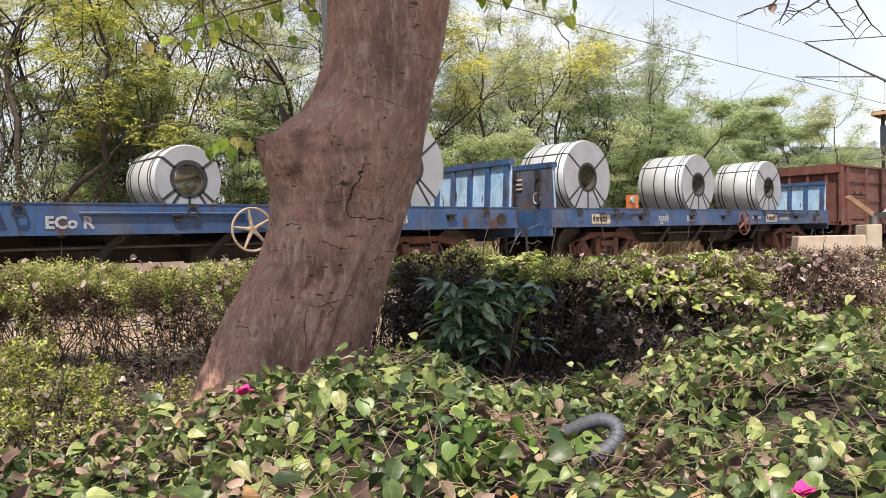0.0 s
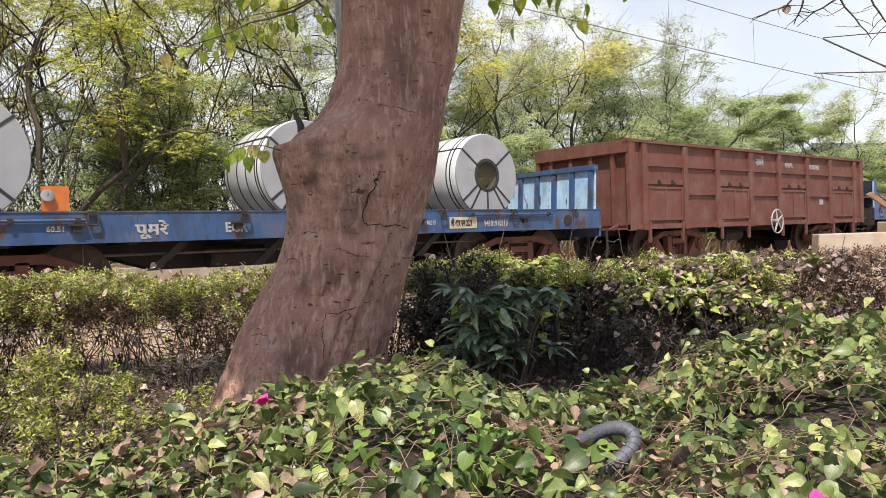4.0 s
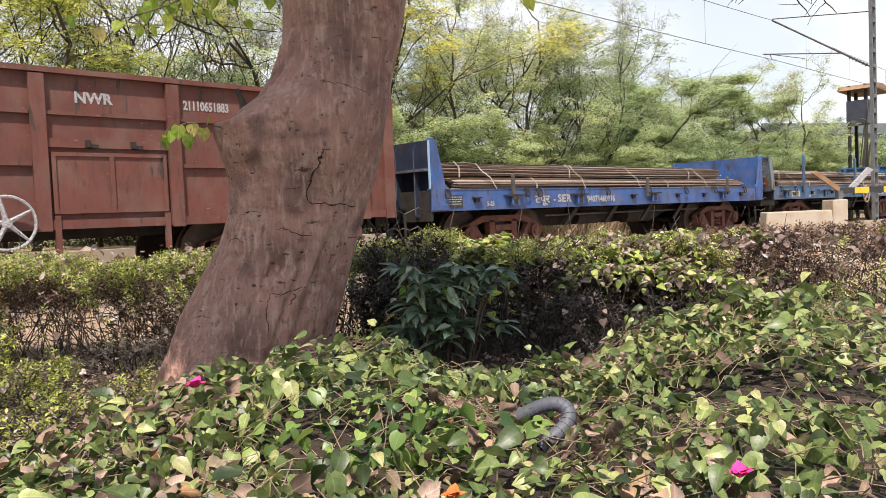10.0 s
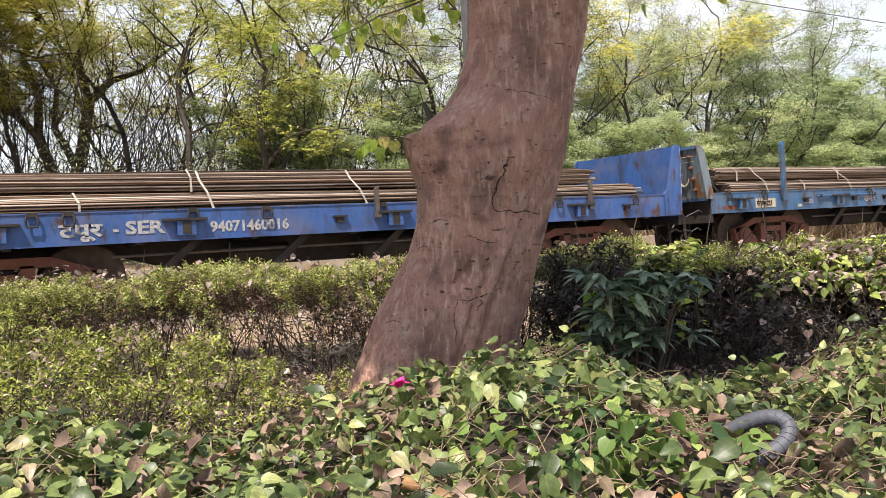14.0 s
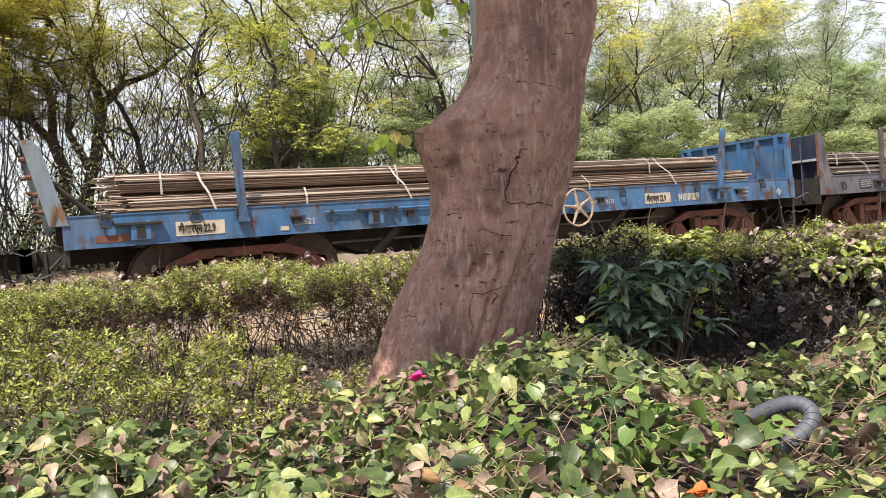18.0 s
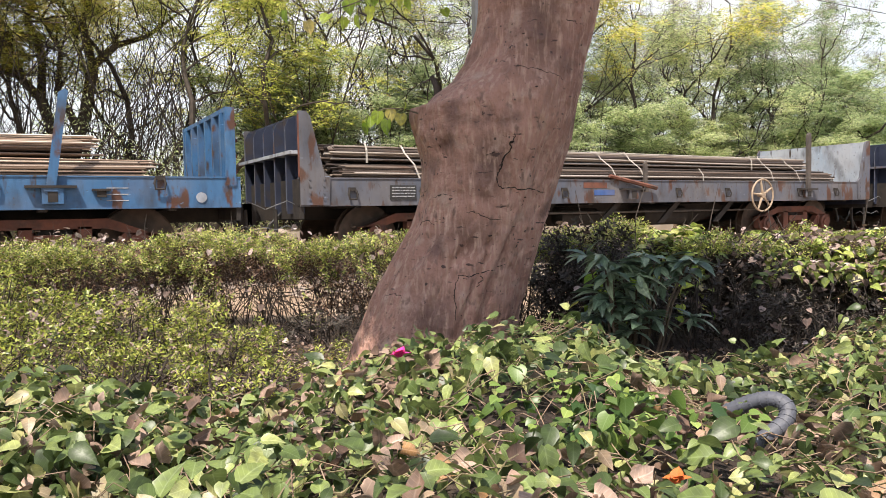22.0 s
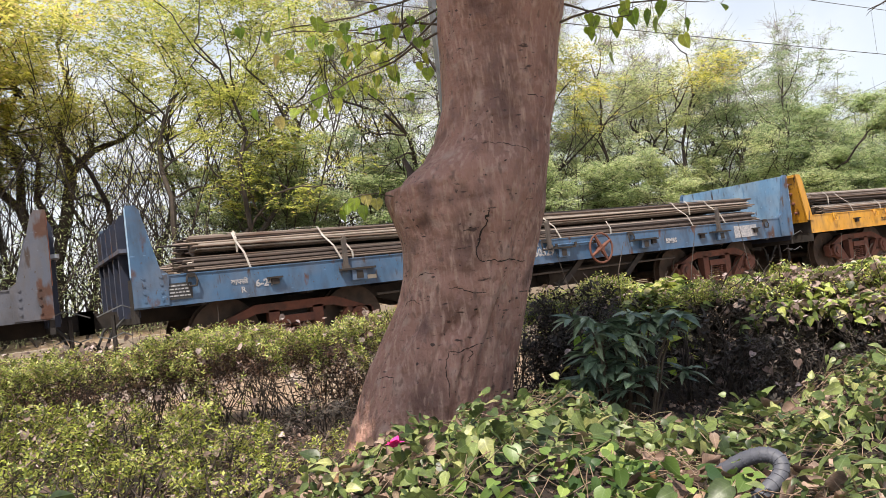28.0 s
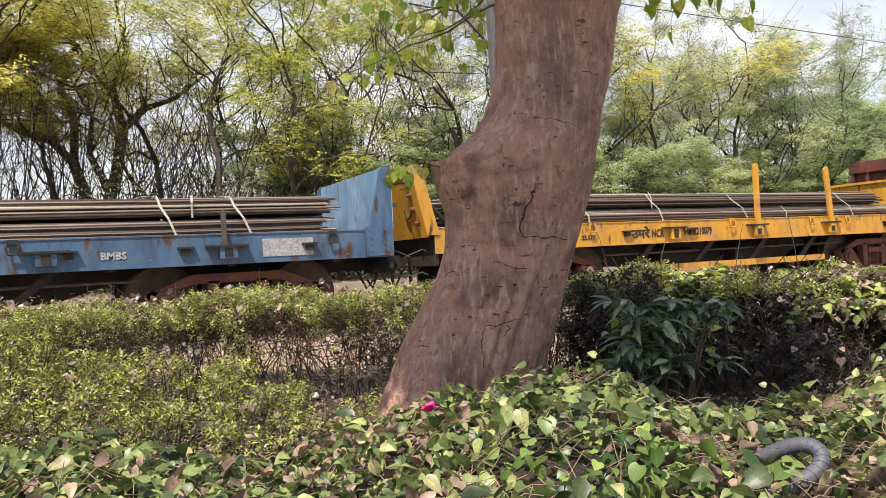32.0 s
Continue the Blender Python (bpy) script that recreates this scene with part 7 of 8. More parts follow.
def soil_litter():
    """Scraps of leaf, small weeds and dead twigs on the bare soil before the hedge."""
    r = np.random.default_rng(41)
    g = tagged(new("soil_litter"), "scraps of dry leaf, dead twigs and small weeds on soil", "leaf litter", kind="stuff")
    n = 5200
    u, d = r.uniform(-4.5, -0.35, n), r.uniform(2.3, 5.3, n)
    keep = (noise_field(u * 2.1, d * 2.1) + 0.2 * r.normal(0, 1, n) > 0.0) & (d > np.interp(u, EDGE_U, EDGE_D) - 0.1)
    pts = np.stack([0.755 * u + 0.656 * d, -0.656 * u + 0.755 * d, 0.115 + r.exponential(0.012, n)], 1)[keep]
    n = len(pts)
    scatter("scraps", OVATE, OVATE_FACES, pts, turns_of(r.uniform(0, 6.28, n), r.normal(0, 0.25, n), r.normal(0, 0.3, n)), r.uniform(0.018, 0.05, n), PALE_DRY_LEAF, g, smooth=True)
    n = 2600
    u, d = r.uniform(-4.5, -0.5, n), r.uniform(2.4, 4.6, n)
    keep = (noise_field(u * 1.7 + 3, d * 1.7) > 0.12) & (d > np.interp(u, EDGE_U, EDGE_D))
    pts = np.stack([0.755 * u + 0.656 * d, -0.656 * u + 0.755 * d, 0.10 + r.uniform(0, 0.07, n)], 1)[keep]
    n = len(pts)
    scatter("weeds", SPRIG, SPRIG_FACES, pts, turns_of(r.uniform(0, 6.28, n), r.normal(0, 0.4, n), r.normal(0, 0.4, n)), r.uniform(0.035, 0.075, n), BUSH_LEAF, g)
    tw = Mesh()
    for k in range(420):
        p = at(r.uniform(-3.6, -0.4), r.uniform(2.8, 5.2), 0.12)
        a, l = r.uniform(0, 6.28), r.uniform(0.06, 0.22)
        q = p + Vector((math.cos(a) * l, math.sin(a) * l, r.uniform(0, 0.06)))
        tw.tube([p, (p + q) / 2 + Vector((0, 0, 0.015)), q], [0.003, 0.0025, 0.0015], 4, cap=False)
    part("dead_twigs", tw, TWIG, g)


soil_litter()
# Dark fill beside the trunk: the shade there is put into the leaves.
low_bush("low_bush", "undergrowth beside the trunk, its shade put into dark leaves", 0.6, 5.0, 0.9, 0.5, 0.66, 2200, DARK_LEAF, 0.05, 8)
low_bush("low_bush", "dense undergrowth behind the trunk, its shade put into dark leaves", -0.05, 5.30, 0.42, 0.35, 0.86, 4200, DARK_LEAF, 0.05, 10)
low_bush("low_bush", "undergrowth beside the vines, its shade put into dark leaves", 0.9, 3.95, 0.55, 0.45, 0.28, 600, DARK_LEAF, 0.04, 9)


def broadleaf_shrub():
    s = thing("broadleaf_shrub", "dark green shrub with long drooping leaves beside the trunk", "shrub")
    r = np.random.default_rng(11)
    st = Mesh()
    pts, yaw, pitch, size = [], [], [], []
    for k in range(30):
        a, q = r.uniform(0, 6.28), r.uniform(0.05, 0.42)
        foot = at(0.16 + 0.4 * q * math.cos(a), 4.25 + 0.3 * q * math.sin(a), 0.05)
        tip = at(0.16 + q * math.cos(a), 4.2 + q * 0.8 * math.sin(a), r.uniform(0.30, 0.74))
        mid = (foot + tip) / 2 + Vector((0, 0, 0.1))
        st.tube([foot, mid, tip], [0.009, 0.007, 0.004], 5, cap=False)
        for _ in range(15):
            f = 1.0 if r.uniform() < 0.6 else r.uniform(0.45, 0.9)
            p = mid.lerp(tip, f) if f > 0.5 else foot.lerp(mid, 0.8)
            pts.append(tuple(p))
            yaw.append(r.uniform(0, 6.28))
            pitch.append(r.normal(0.05, 0.3))
            size.append(r.uniform(0.09, 0.165))
    part("brushwood", st, TWIG, s)
    n = len(pts)
    tagged(scatter("leaves", BLADE, BLADE_FACES, np.array(pts), turns_of(np.array(yaw), np.array(pitch), r.normal(0, 0.3, n)), np.array(size), SHRUB_LEAF, s, smooth=True), kind="stuff")


broadleaf_shrub()


def tendrils():
    """Young shoots that stand up out of the shade beside the trunk."""
    t = thing("young_shoots", "thin vine shoots with pale heart-shaped leaves", "vine")
    r = np.random.default_rng(21)
    spots = []
    for k in range(9):
        p0 = at(-0.22 + 0.11 * k, 4.75 + r.uniform(-0.1, 0.15), 0.2)
        path = branch_path(p0, Vector((r.normal(0, 0.25), r.normal(0, 0.25), 1)), r.uniform(0.42, 0.62), 6, 300 + k)
        part("stem", Mesh().tube(path, [0.004, 0.0035, 0.003, 0.003, 0.0025, 0.002, 0.0015], 4), TWIG, t)
        for p in path[2:]:
            spots.append(p + Vector(r.normal(0, 0.03, 3)))
    tagged(hanging_leaves("leaves", spots, 0.075, PIPAL_LEAF, t, 22, droop=2.2), kind="stuff")


tendrils()


def hose_piece():
    h = thing("hose", "bent piece of fat grey ribbed hose among vines", "hose")
    bend = [Vector(p) for p in ((1.47, 1.170, 0.420), (1.52, 1.158, 0.448), (1.560, 1.152, 0.468), (1.579, 1.158, 0.494), (1.579, 1.182, 0.510), (1.566, 1.212, 0.510), (1.546, 1.250, 0.494), (1.52, 1.295, 0.462))]
    pts = []
    for k in range(29):
        f = k / 28 * (len(bend) - 1)
        i = min(int(f), len(bend) - 2)
        pts.append(bend[i].lerp(bend[i + 1], f - i))
    for _ in range(3):
        pts = [pts[0]] + [(pts[k - 1] + pts[k] * 2 + pts[k + 1]) / 4 for k in range(1, 28)] + [pts[28]]
    part("tube", Mesh().tube(pts, 0.019, 16, cap=False), HOSE, h, smooth=True)
    # added black tube puts the opening's shade into its colour
    part("dark_inner_tube", Mesh().tube(pts, 0.0165, 12, cap=False), BLACKPAINT, h, "inside of the hose, black for the shade in its opening")
    for k in range(1, 28, 2):
        part("rib", Mesh().tube([pts[k], pts[k].lerp(pts[k + 1], 0.4)], 0.0205, 16), HOSE, h)


hose_piece()


def flower(c, size, material, label):
    f = thing("fallen_flower", label, "flower")
    r = np.random.default_rng(2)
    m = Mesh()
    m.v = [(x, y, z + 0.4 * x * x) for x, y, z in HEART]
    m.f = HEART_FACES
    for k in range(6):
        ob = part("petal", m, material, f)
        ob.matrix_basis = Matrix.Translation(Vector(c) + Vector(r.normal(0, 0.006, 3))) @ pose(0, 0, 0, r.uniform(20, 70), 0, 60 * k) @ Matrix.Diagonal((size, size, size, 1))


flower((0.98, 2.05, 0.545), 0.034, PINK, "crumpled bright pink flower lying on the vines")
flower((1.29, 0.57, 0.54), 0.026, PINK, "small pink flower among the vine leaves")
flower((0.91, 0.89, 0.53), 0.024, ORANGE, "small orange withered flower among the vines")

# ---- woods beyond the track ----

SPRAY = [(0, 0, 0), (0.10, 0.5, 0.02), (0, 1, -0.10), (-0.10, 0.5, 0.02)]


def wood_tree(seed, height, material, spread=0.55, leaves=16000, stems=1, low=0.34, leaf=0.12, thick=1.0, scatter_out=0.28, loose=1.0, per=9, share=0.28, bare=0):
    """A slender tree: dark stems, limbs that rise and spread, fine twigs and flat feathery sprays."""
    r = np.random.default_rng(seed)
    t = tagged(new("wood_tree"), "slender tree with dark stems and feathery yellow-green leaves", "tree", "trees beyond the railway")
    wood, tips = Mesh(), []

    def grow(p, d, length, rad, level):
        k = 10 if level < 2 else 4
        pts, q = [p], p
        for i in range(k):
            d = (d + Vector(r.normal(0, 0.26, 3)) + Vector((0, 0, 0.10 if level < 2 else -0.02))).normalized()
            q = q + d * (length / k)
            pts.append(q)
        wood.tube(pts, [rad * (1 - 0.82 * i / k) for i in range(k + 1)], (7, 5, 4, 3)[level], cap=False)
        if level >= 2:
            tips.extend(pts[1:])
        if level >= 3:
            return
        n = (7, 5, 3)[level]
        for i in range(n):
            f = low + (1 - low) * (i + r.uniform(0.2, 0.95)) / n
            base = pts[min(k, int(f * k + 0.5))]
            a = r.uniform(0, 6.28)
            side = Vector((math.cos(a), math.sin(a), r.uniform(0.0, 0.6)))
            grow(base, (d * 0.6 + side * (0.6 + spread * 0.5)).normalized(), length * r.uniform(0.32, 0.5) * (1.1 - 0.3 * f), max(rad * 0.42 * (1.1 - 0.6 * f), 0.006), level + 1)

    for s in range(stems):
        a = r.uniform(0, 6.28)
        lean = 0.16 if stems == 1 else 0.24
        d = Vector((lean * math.cos(a), lean * math.sin(a), 1)).normalized()
        grow(Vector((0.3 * s * math.cos(a), 0.3 * s * math.sin(a), -0.2)), d, height * r.uniform(0.8, 0.95), thick * 0.085 * height / 9 / (1 if stems == 1 else 1.4), 0)
    part("trunk", wood, DARK_BARK, t)
    tips = np.array([tuple(p) for p in tips])
    leafy_tips = np.nonzero(r.uniform(0, 1, len(tips)) < share)[0]
    idx = leafy_tips[r.integers(0, len(leafy_tips), leaves // per)]
    centre = tips[idx] + r.normal(0, scatter_out, (len(idx), 3)) * np.array([1, 1, 0.38])
    heading = r.uniform(0, 6.28, len(idx))
    places, yaw, pitch = [], [], []
    for j in range(per):
        along = 0.042 * j
        places.append(centre + np.stack([np.cos(heading) * along, np.sin(heading) * along, -0.0022 * j * j * np.ones(len(idx))], 1))
        yaw.append(heading - math.pi / 2 + (1 if j % 2 else -1) * 1.0)
        pitch.append(r.normal(-0.08, 0.14 * loose, len(idx)))
    places, yaw, pitch = np.concatenate(places), np.concatenate(yaw), np.concatenate(pitch)
    n = len(places)
    scatter("crown", SLIVER, [(0, 1, 2)], places, turns_of(yaw, pitch, r.normal(0, 0.22 * loose, n)), leaf * r.uniform(0.7, 1.5, n), material, t)
    if bare:
        # bare grey twigs with a few dry leaflets towards the top
        high = tips[tips[:, 2] > np.quantile(tips[:, 2], 0.55)]
        fine, ends = Mesh(), []
        for k in range(bare):
            p = Vector(high[r.integers(0, len(high))])
            d = Vector((r.normal(0, 0.7), r.normal(0, 0.7), r.uniform(0.2, 1.0))).normalized()
            l = r.uniform(0.25, 0.75)
            q = p + d * l * 0.5 + Vector(r.normal(0, 0.05, 3))
            e = q + (d + Vector(r.normal(0, 0.4, 3))) * l * 0.5
            fine.tube([p, q, e], [0.006, 0.0045, 0.0025], 3, cap=False)
            ends += [tuple(q), tuple(e)]
        tagged(part("bare_top", fine, GREYTWIG, t, "bare grey twigs"), kind="stuff")
        bare //= 2
        pts = np.array(ends)[r.integers(0, len(ends), bare)] + r.normal(0, 0.05, (bare, 3))
        scatter("sparse_foliage", SLIVER, [(0, 1, 2)], pts, turns_of(r.uniform(0, 6.28, bare), r.normal(-0.5, 0.5, bare), r.normal(0, 0.5, bare)), 0.10 * r.uniform(0.6, 1.4, bare), WOOD_LEAF_C, t)
    return t


SLIVER = [(-0.13, 0.05, 0), (0.19, 0.42, 0.02), (0, 1, -0.10)]


def woods():
    r = np.random.default_rng(5)
    kinds = [wood_tree(1, 10.5, WOOD_LEAF, 0.6, 33000, loose=1.4), wood_tree(2, 9.5, WOOD_LEAF, 0.9, 40000, loose=1.2), wood_tree(3, 11.0, WOOD_LEAF, 0.4, 24000, stems=2, loose=1.4),
             wood_tree(4, 7.5, WOOD_LEAF_B, 0.9, 44000, low=0.16, scatter_out=0.17, loose=2.2, leaf=0.10, per=7, thick=1.6, share=0.20), wood_tree(5, 10.0, WOOD_LEAF, 0.5, 31000, stems=3, thick=1.5, loose=1.4),
             wood_tree(6, 9.0, WOOD_LEAF_C, 0.8, 42000, stems=2, loose=2.4, leaf=0.09, per=6), wood_tree(7, 4.6, WOOD_LEAF_B, 0.9, 50000, loose=2.2, stems=3, low=0.08, scatter_out=0.15, leaf=0.085, per=7, share=0.18),
             wood_tree(8, 10.0, WOOD_LEAF_C, 0.7, 13000, stems=3, loose=2.2, thick=1.7, leaf=0.10, per=7, scatter_out=0.20, share=0.12, bare=2600), wood_tree(9, 8.6, WOOD_LEAF_C, 1.0, 42000, stems=4, low=0.14, scatter_out=0.18, loose=2.2, leaf=0.10, per=7, thick=1.7, share=0.20, bare=900)]
    spots = []
    for row, (y, step) in enumerate(((18.4, 3.9), (21.5, 3.5), (26.5, 5.0))):
        x = -16.0 - row
        while x < 52 + 6 * row:
            spots.append((x + r.uniform(-1.1, 1.1), y + r.uniform(-1.2, 1.2), row, None))
            x += step
    x = 9.5
    while x < 56:
        spots.append((x + r.uniform(-0.8, 0.8), 17.0 + r.uniform(-0.5, 0.8), 0, 6))
        x += 2.3
    spots += [(5.2, 18.8, 0, 6), (6.9, 18.2, 0, 6)]
    used = set()
    for x, y, row, fixed in spots:
        if ((x > 15 or x < 9) and row >= 2 or (6.5 < x < 11.5 and row == 1)) and fixed is None:
            continue
        k = int(r.choice([0, 0, 1, 1, 2, 4, 4, 5, 7]))
        s = r.uniform(0.82, 1.10)
        if x > 11:
            k = int(r.choice([8, 7, 7, 3, 7, 5]))
        if x < 4 and k in (5, 7):
            k = 0
        if 6 < x < 12:
            k = int(r.choice([2, 7, 4]))
        if x > 42 and fixed is None:
            continue
        if x > 24:
            k = int(r.choice([8, 7, 3, 8, 7]))
        if x > 16:
            s *= 0.90 if x < 26 else 1.04
        if fixed is not None:
            k = fixed
        z = float(ground_height(np.array(x), np.array(y)))
        m = pose(x, y, z - 0.05, 0, 0, r.uniform(0, 360))
        if k not in used:
            used.add(k)
            kinds[k].matrix_basis = m
        else:
            ob = copy_thing(kinds[k], Matrix.Identity(4))
            ob.matrix_basis = m @ Matrix.Diagonal((s, s, s, 1))
    for k in range(len(kinds)):
        if k not in used:
            kinds[k].matrix_basis = pose(4.5 + 3.5 * k, 20.0 + 0.7 * k, 0.2, 0, 0, 40 * k)


woods()


def fork_tree(paths, seed):
    """A stout crooked dark trunk with wide limbs at the wood's edge; the first path is the trunk."""
    r = np.random.default_rng(seed)
    t = thing("wood_tree", "stout dark forked tree with wide crooked limbs", "tree", "trees beyond the railway")
    wood, tips = Mesh(), []
    for k, path in enumerate(paths):
        rad = 0.20 if k == 0 else 0.12
        n = len(path) - 1
        wood.tube([Vector(p) for p in path], [rad * (1 - (0.3 if k == 0 else 0.75) * i / n) for i in range(n + 1)], 9, cap=False)
        if k == 0:
            continue
        for i in range(1, n + 1):
            for q in range(4):
                sub = branch_path(path[i], Vector(r.normal(0, 1, 3)) + Vector((0, 0, 0.5)), r.uniform(0.8, 1.9), 6, 7000 + 50 * k + 7 * i + q)
                wood.tube(sub, [0.035 * (1 - 0.15 * j) for j in range(7)], 5, cap=False)
                for p in sub[2:]:
                    tw = branch_path(p, Vector(r.normal(0, 1, 3)), 0.6, 3, int(r.integers(1, 99999)))
                    wood.tube(tw, [0.012, 0.009, 0.006, 0.003], 3, cap=False)
                    tips += [tuple(v) for v in tw[1:]]
    part("trunk", wood, STOUT_BARK, t)
    tips = np.array(tips)
    n = 17000
    base = tips[r.integers(0, len(tips), n // 8)]
    pts = np.repeat(base, 8, 0) + r.normal(0, 0.22, (n // 8 * 8, 3)) * np.array([1, 1, 0.3])
    n = len(pts)
    scatter("crown", SLIVER, [(0, 1, 2)], pts, turns_of(r.uniform(0, 6.28, n), r.normal(-0.1, 0.2, n), r.normal(0, 0.25, n)), 0.09 * r.uniform(0.6, 1.4, n), WOOD_LEAF, t)


fork_tree([
    [(0.9, 22, 0.2), (1.0, 22, 1.2), (0.86, 22.1, 2.4), (0.95, 22.1, 3.3), (0.72, 22.2, 4.1)],
    [(0.72, 22.2, 4.1), (0.2, 22.2, 4.7), (-0.5, 22.1, 4.9), (-1.3, 22.3, 5.4), (-2.2, 22.2, 5.5), (-3.0, 22.4, 6.1)],
    [(0.72, 22.2, 4.1), (0.80, 22.4, 5.2), (0.5, 22.6, 6.2), (0.9, 22.8, 7.4), (0.7, 23, 8.6)],
    [(0.3, 22.2, 4.6), (-0.1, 22.0, 5.7), (-0.9, 21.8, 6.5), (-1.2, 21.6, 7.6)],
], 17)
fork_tree([
    [(1.45, 22.2, 0.2), (1.30, 22.2, 1.4), (1.42, 22.3, 2.6), (1.75, 22.3, 3.8), (2.0, 22.4, 5.1)],
    [(2.0, 22.4, 5.1), (2.6, 22.4, 5.7), (3.4, 22.3, 6.0), (4.3, 22.5, 6.8)],
    [(2.0, 22.4, 5.1), (1.8, 22.6, 6.3), (2.2, 22.7, 7.4), (2.0, 22.9, 8.8)],
    [(1.6, 22.3, 3.3), (1.1, 22.0, 4.3), (1.2, 21.8, 5.3), (0.8, 21.6, 6.0)],
], 18)


def undergrowth():
    """Thin stems and low leaves at the edge of the woods, and dry straw."""
    r = np.random.default_rng(9)
    u = tagged(new("undergrowth"), "tangle of thin dark stems and low green growth", "undergrowth", kind="stuff")
    st = Mesh()
    for k in range(1900):
        x, y = r.uniform(-14, 46), r.uniform(17.5, 28)
        if k % 4 == 0:
            x = r.uniform(-5, 13)
        z = float(ground_height(np.array(x), np.array(y)))
        h = r.uniform(2.0, 7.5)
        rad = r.uniform(0.010, 0.034)
        p, d = Vector((x, y, z - 0.1)), Vector((r.normal(0, 0.3), r.normal(0, 0.3), 1)).normalized()
        pts = [p]
        for i in range(6):
            d = (d + Vector(r.normal(0, 0.11, 3))).normalized()
            p = p + d * (h / 6)
            pts.append(p)
        st.tube(pts, [rad * (1 - 0.13 * i) for i in range(7)], 4, cap=False)
        for i in (2, 3, 4, 5):
            if r.uniform() < 0.75:
                e = (d + Vector(r.normal(0, 0.7, 3))).normalized()
                l = h * r.uniform(0.12, 0.28)
                q = pts[i] + e * l
                st.tube([pts[i], q, q + (e + Vector(r.normal(0, 0.35, 3))) * l * 0.8], [rad * 0.45, rad * 0.32, 0.004], 3, cap=False)
    part("brushwood", st, DARK_BARK, u)
    n = 150000
    x, y = r.uniform(-14, 50, n), 16.6 + 9 * r.uniform(0, 1, n) ** 1.6
    cl = noise_field(x * 0.45, y * 0.45)
    h = (0.5 + 1.6 * np.clip(cl + 0.35, 0, 1)) * r.uniform(0.05, 1, n)
    h = h * np.where(x < 14, 1.7, 1.0)
    keep = cl > -0.3
    pts = np.stack([x, y, ground_height(x, y) + h], 1)[keep]
    n = len(pts)
    scatter("leaves", SPRAY, SMALL_FACES, pts, turns_of(r.uniform(0, 6.28, n), r.normal(0, 0.5, n), r.normal(0, 0.4, n)), r.uniform(0.05, 0.12, n), WOOD_LEAF_B, u)
    n = 14000
    x, y = r.uniform(14, 46, n), r.uniform(15.2, 18.5, n)
    cl = noise_field(x * 0.4, y * 0.4)
    keep = cl > -0.05
    pts = np.stack([x, y, ground_height(x, y)], 1)[keep]
    n = len(pts)
    g = scatter("dry_grass", [(0.02, 0, 0), (-0.02, 0, 0), (0.03, 0.2, 1.0)], [(0, 1, 2)], pts, turns_of(r.uniform(0, 6.28, n), r.normal(0, 0.35, n), r.normal(0, 0.35, n)), r.uniform(0.4, 1.5, n), STRAW)
    tagged(g, "tall dry straw-coloured grass beyond the track", "dry grass", kind="stuff")


undergrowth()

# ---- railway furniture ----


def mast(x, y, label):
    t = thing("catenary_mast", label, "catenary mast", "masts of the overhead line", pose(x, y, 0))
    h, w = 9.5, 0.17
    for s in (-1, 1):
        part("leg", Mesh().box(s * w - 0.035, s * w + 0.035, -0.05, 0.05, 0, h), GALV, t)
    for k in range(18):
        z = 0.35 + k * 0.52
        part("batten", Mesh().box(-w + 0.035, w - 0.035, -0.058, 0.058, z, z + 0.13), GALV, t)
    part("base", Mesh().box(-0.4, 0.4, -0.35, 0.35, -0.1, 0.25), CONCRETE, t)
    return t


def overhead_line():
    contact, carrier = 6.17, 7.58
    m1 = mast(29.1, 9.05, "grey battened steel mast of the overhead line")
    arm = Mesh().tube([(0, 0, 5.55), (-1.5, 2.82, 7.58)], 0.03, 8)
    arm.tube([(0, 0, 7.5), (-1.5, 2.82, 7.62)], 0.018, 6)
    part("cantilever", arm, WIRE, m1)
    st = Mesh().tube([(-0.45, 0.85, 6.16), (-1.65, 3.1, 6.4)], 0.02, 6).tube([(-1.55, 2.9, 6.37), (-1.5, 2.82, 6.15)], 0.012, 5).tube([(-1.55, 2.9, 6.37), (-1.0, 1.9, 6.1)], 0.012, 5)
    part("steady_arm", st, WIRE, m1)
    ins = Mesh()
    for k in range(6):
        p = Vector((-0.09, 0.16, 5.67)).lerp(Vector((-0.32, 0.60, 5.98)), k / 5)
        ins.tube([p, p + Vector((-0.014, 0.027, 0.02))], 0.07, 10)
    part("insulator", ins, DARK_BARK, m1)
    mast(5.90, 9.05, "grey battened steel mast behind the trunk")
    for x0, x1 in ((-44, 5.9), (5.9, 27.6), (27.6, 85)):
        hang = 0.85 * ((x1 - x0) / 58) ** 2
        n = 24
        c, d = [], []
        for k in range(n + 1):
            f = k / n
            sag = 4 * f * (1 - f)
            d.append((x0 + (x1 - x0) * f, TRACK, carrier - hang * sag))
            c.append((x0 + (x1 - x0) * f, TRACK, contact - 0.05 * sag))
        tagged(part("catenary_wire", Mesh().tube(d, 0.009, 5), WIRE), "thin dark carrier wire of the overhead line", "overhead wire", "overhead wires")
        cw = tagged(part("contact_wire", Mesh().tube(c, 0.010, 5), WIRE), "thin dark contact wire above the track", "overhead wire", "overhead wires")
        k = x0 + 3
        while k < x1 - 1:
            f = (k - x0) / (x1 - x0)
            sag = 4 * f * (1 - f)
            part("dropper", Mesh().tube([(k, TRACK, contact - 0.05 * sag), (k, TRACK, carrier - hang * sag)], 0.004, 4), WIRE, cw)
            k += 4.6


overhead_line()


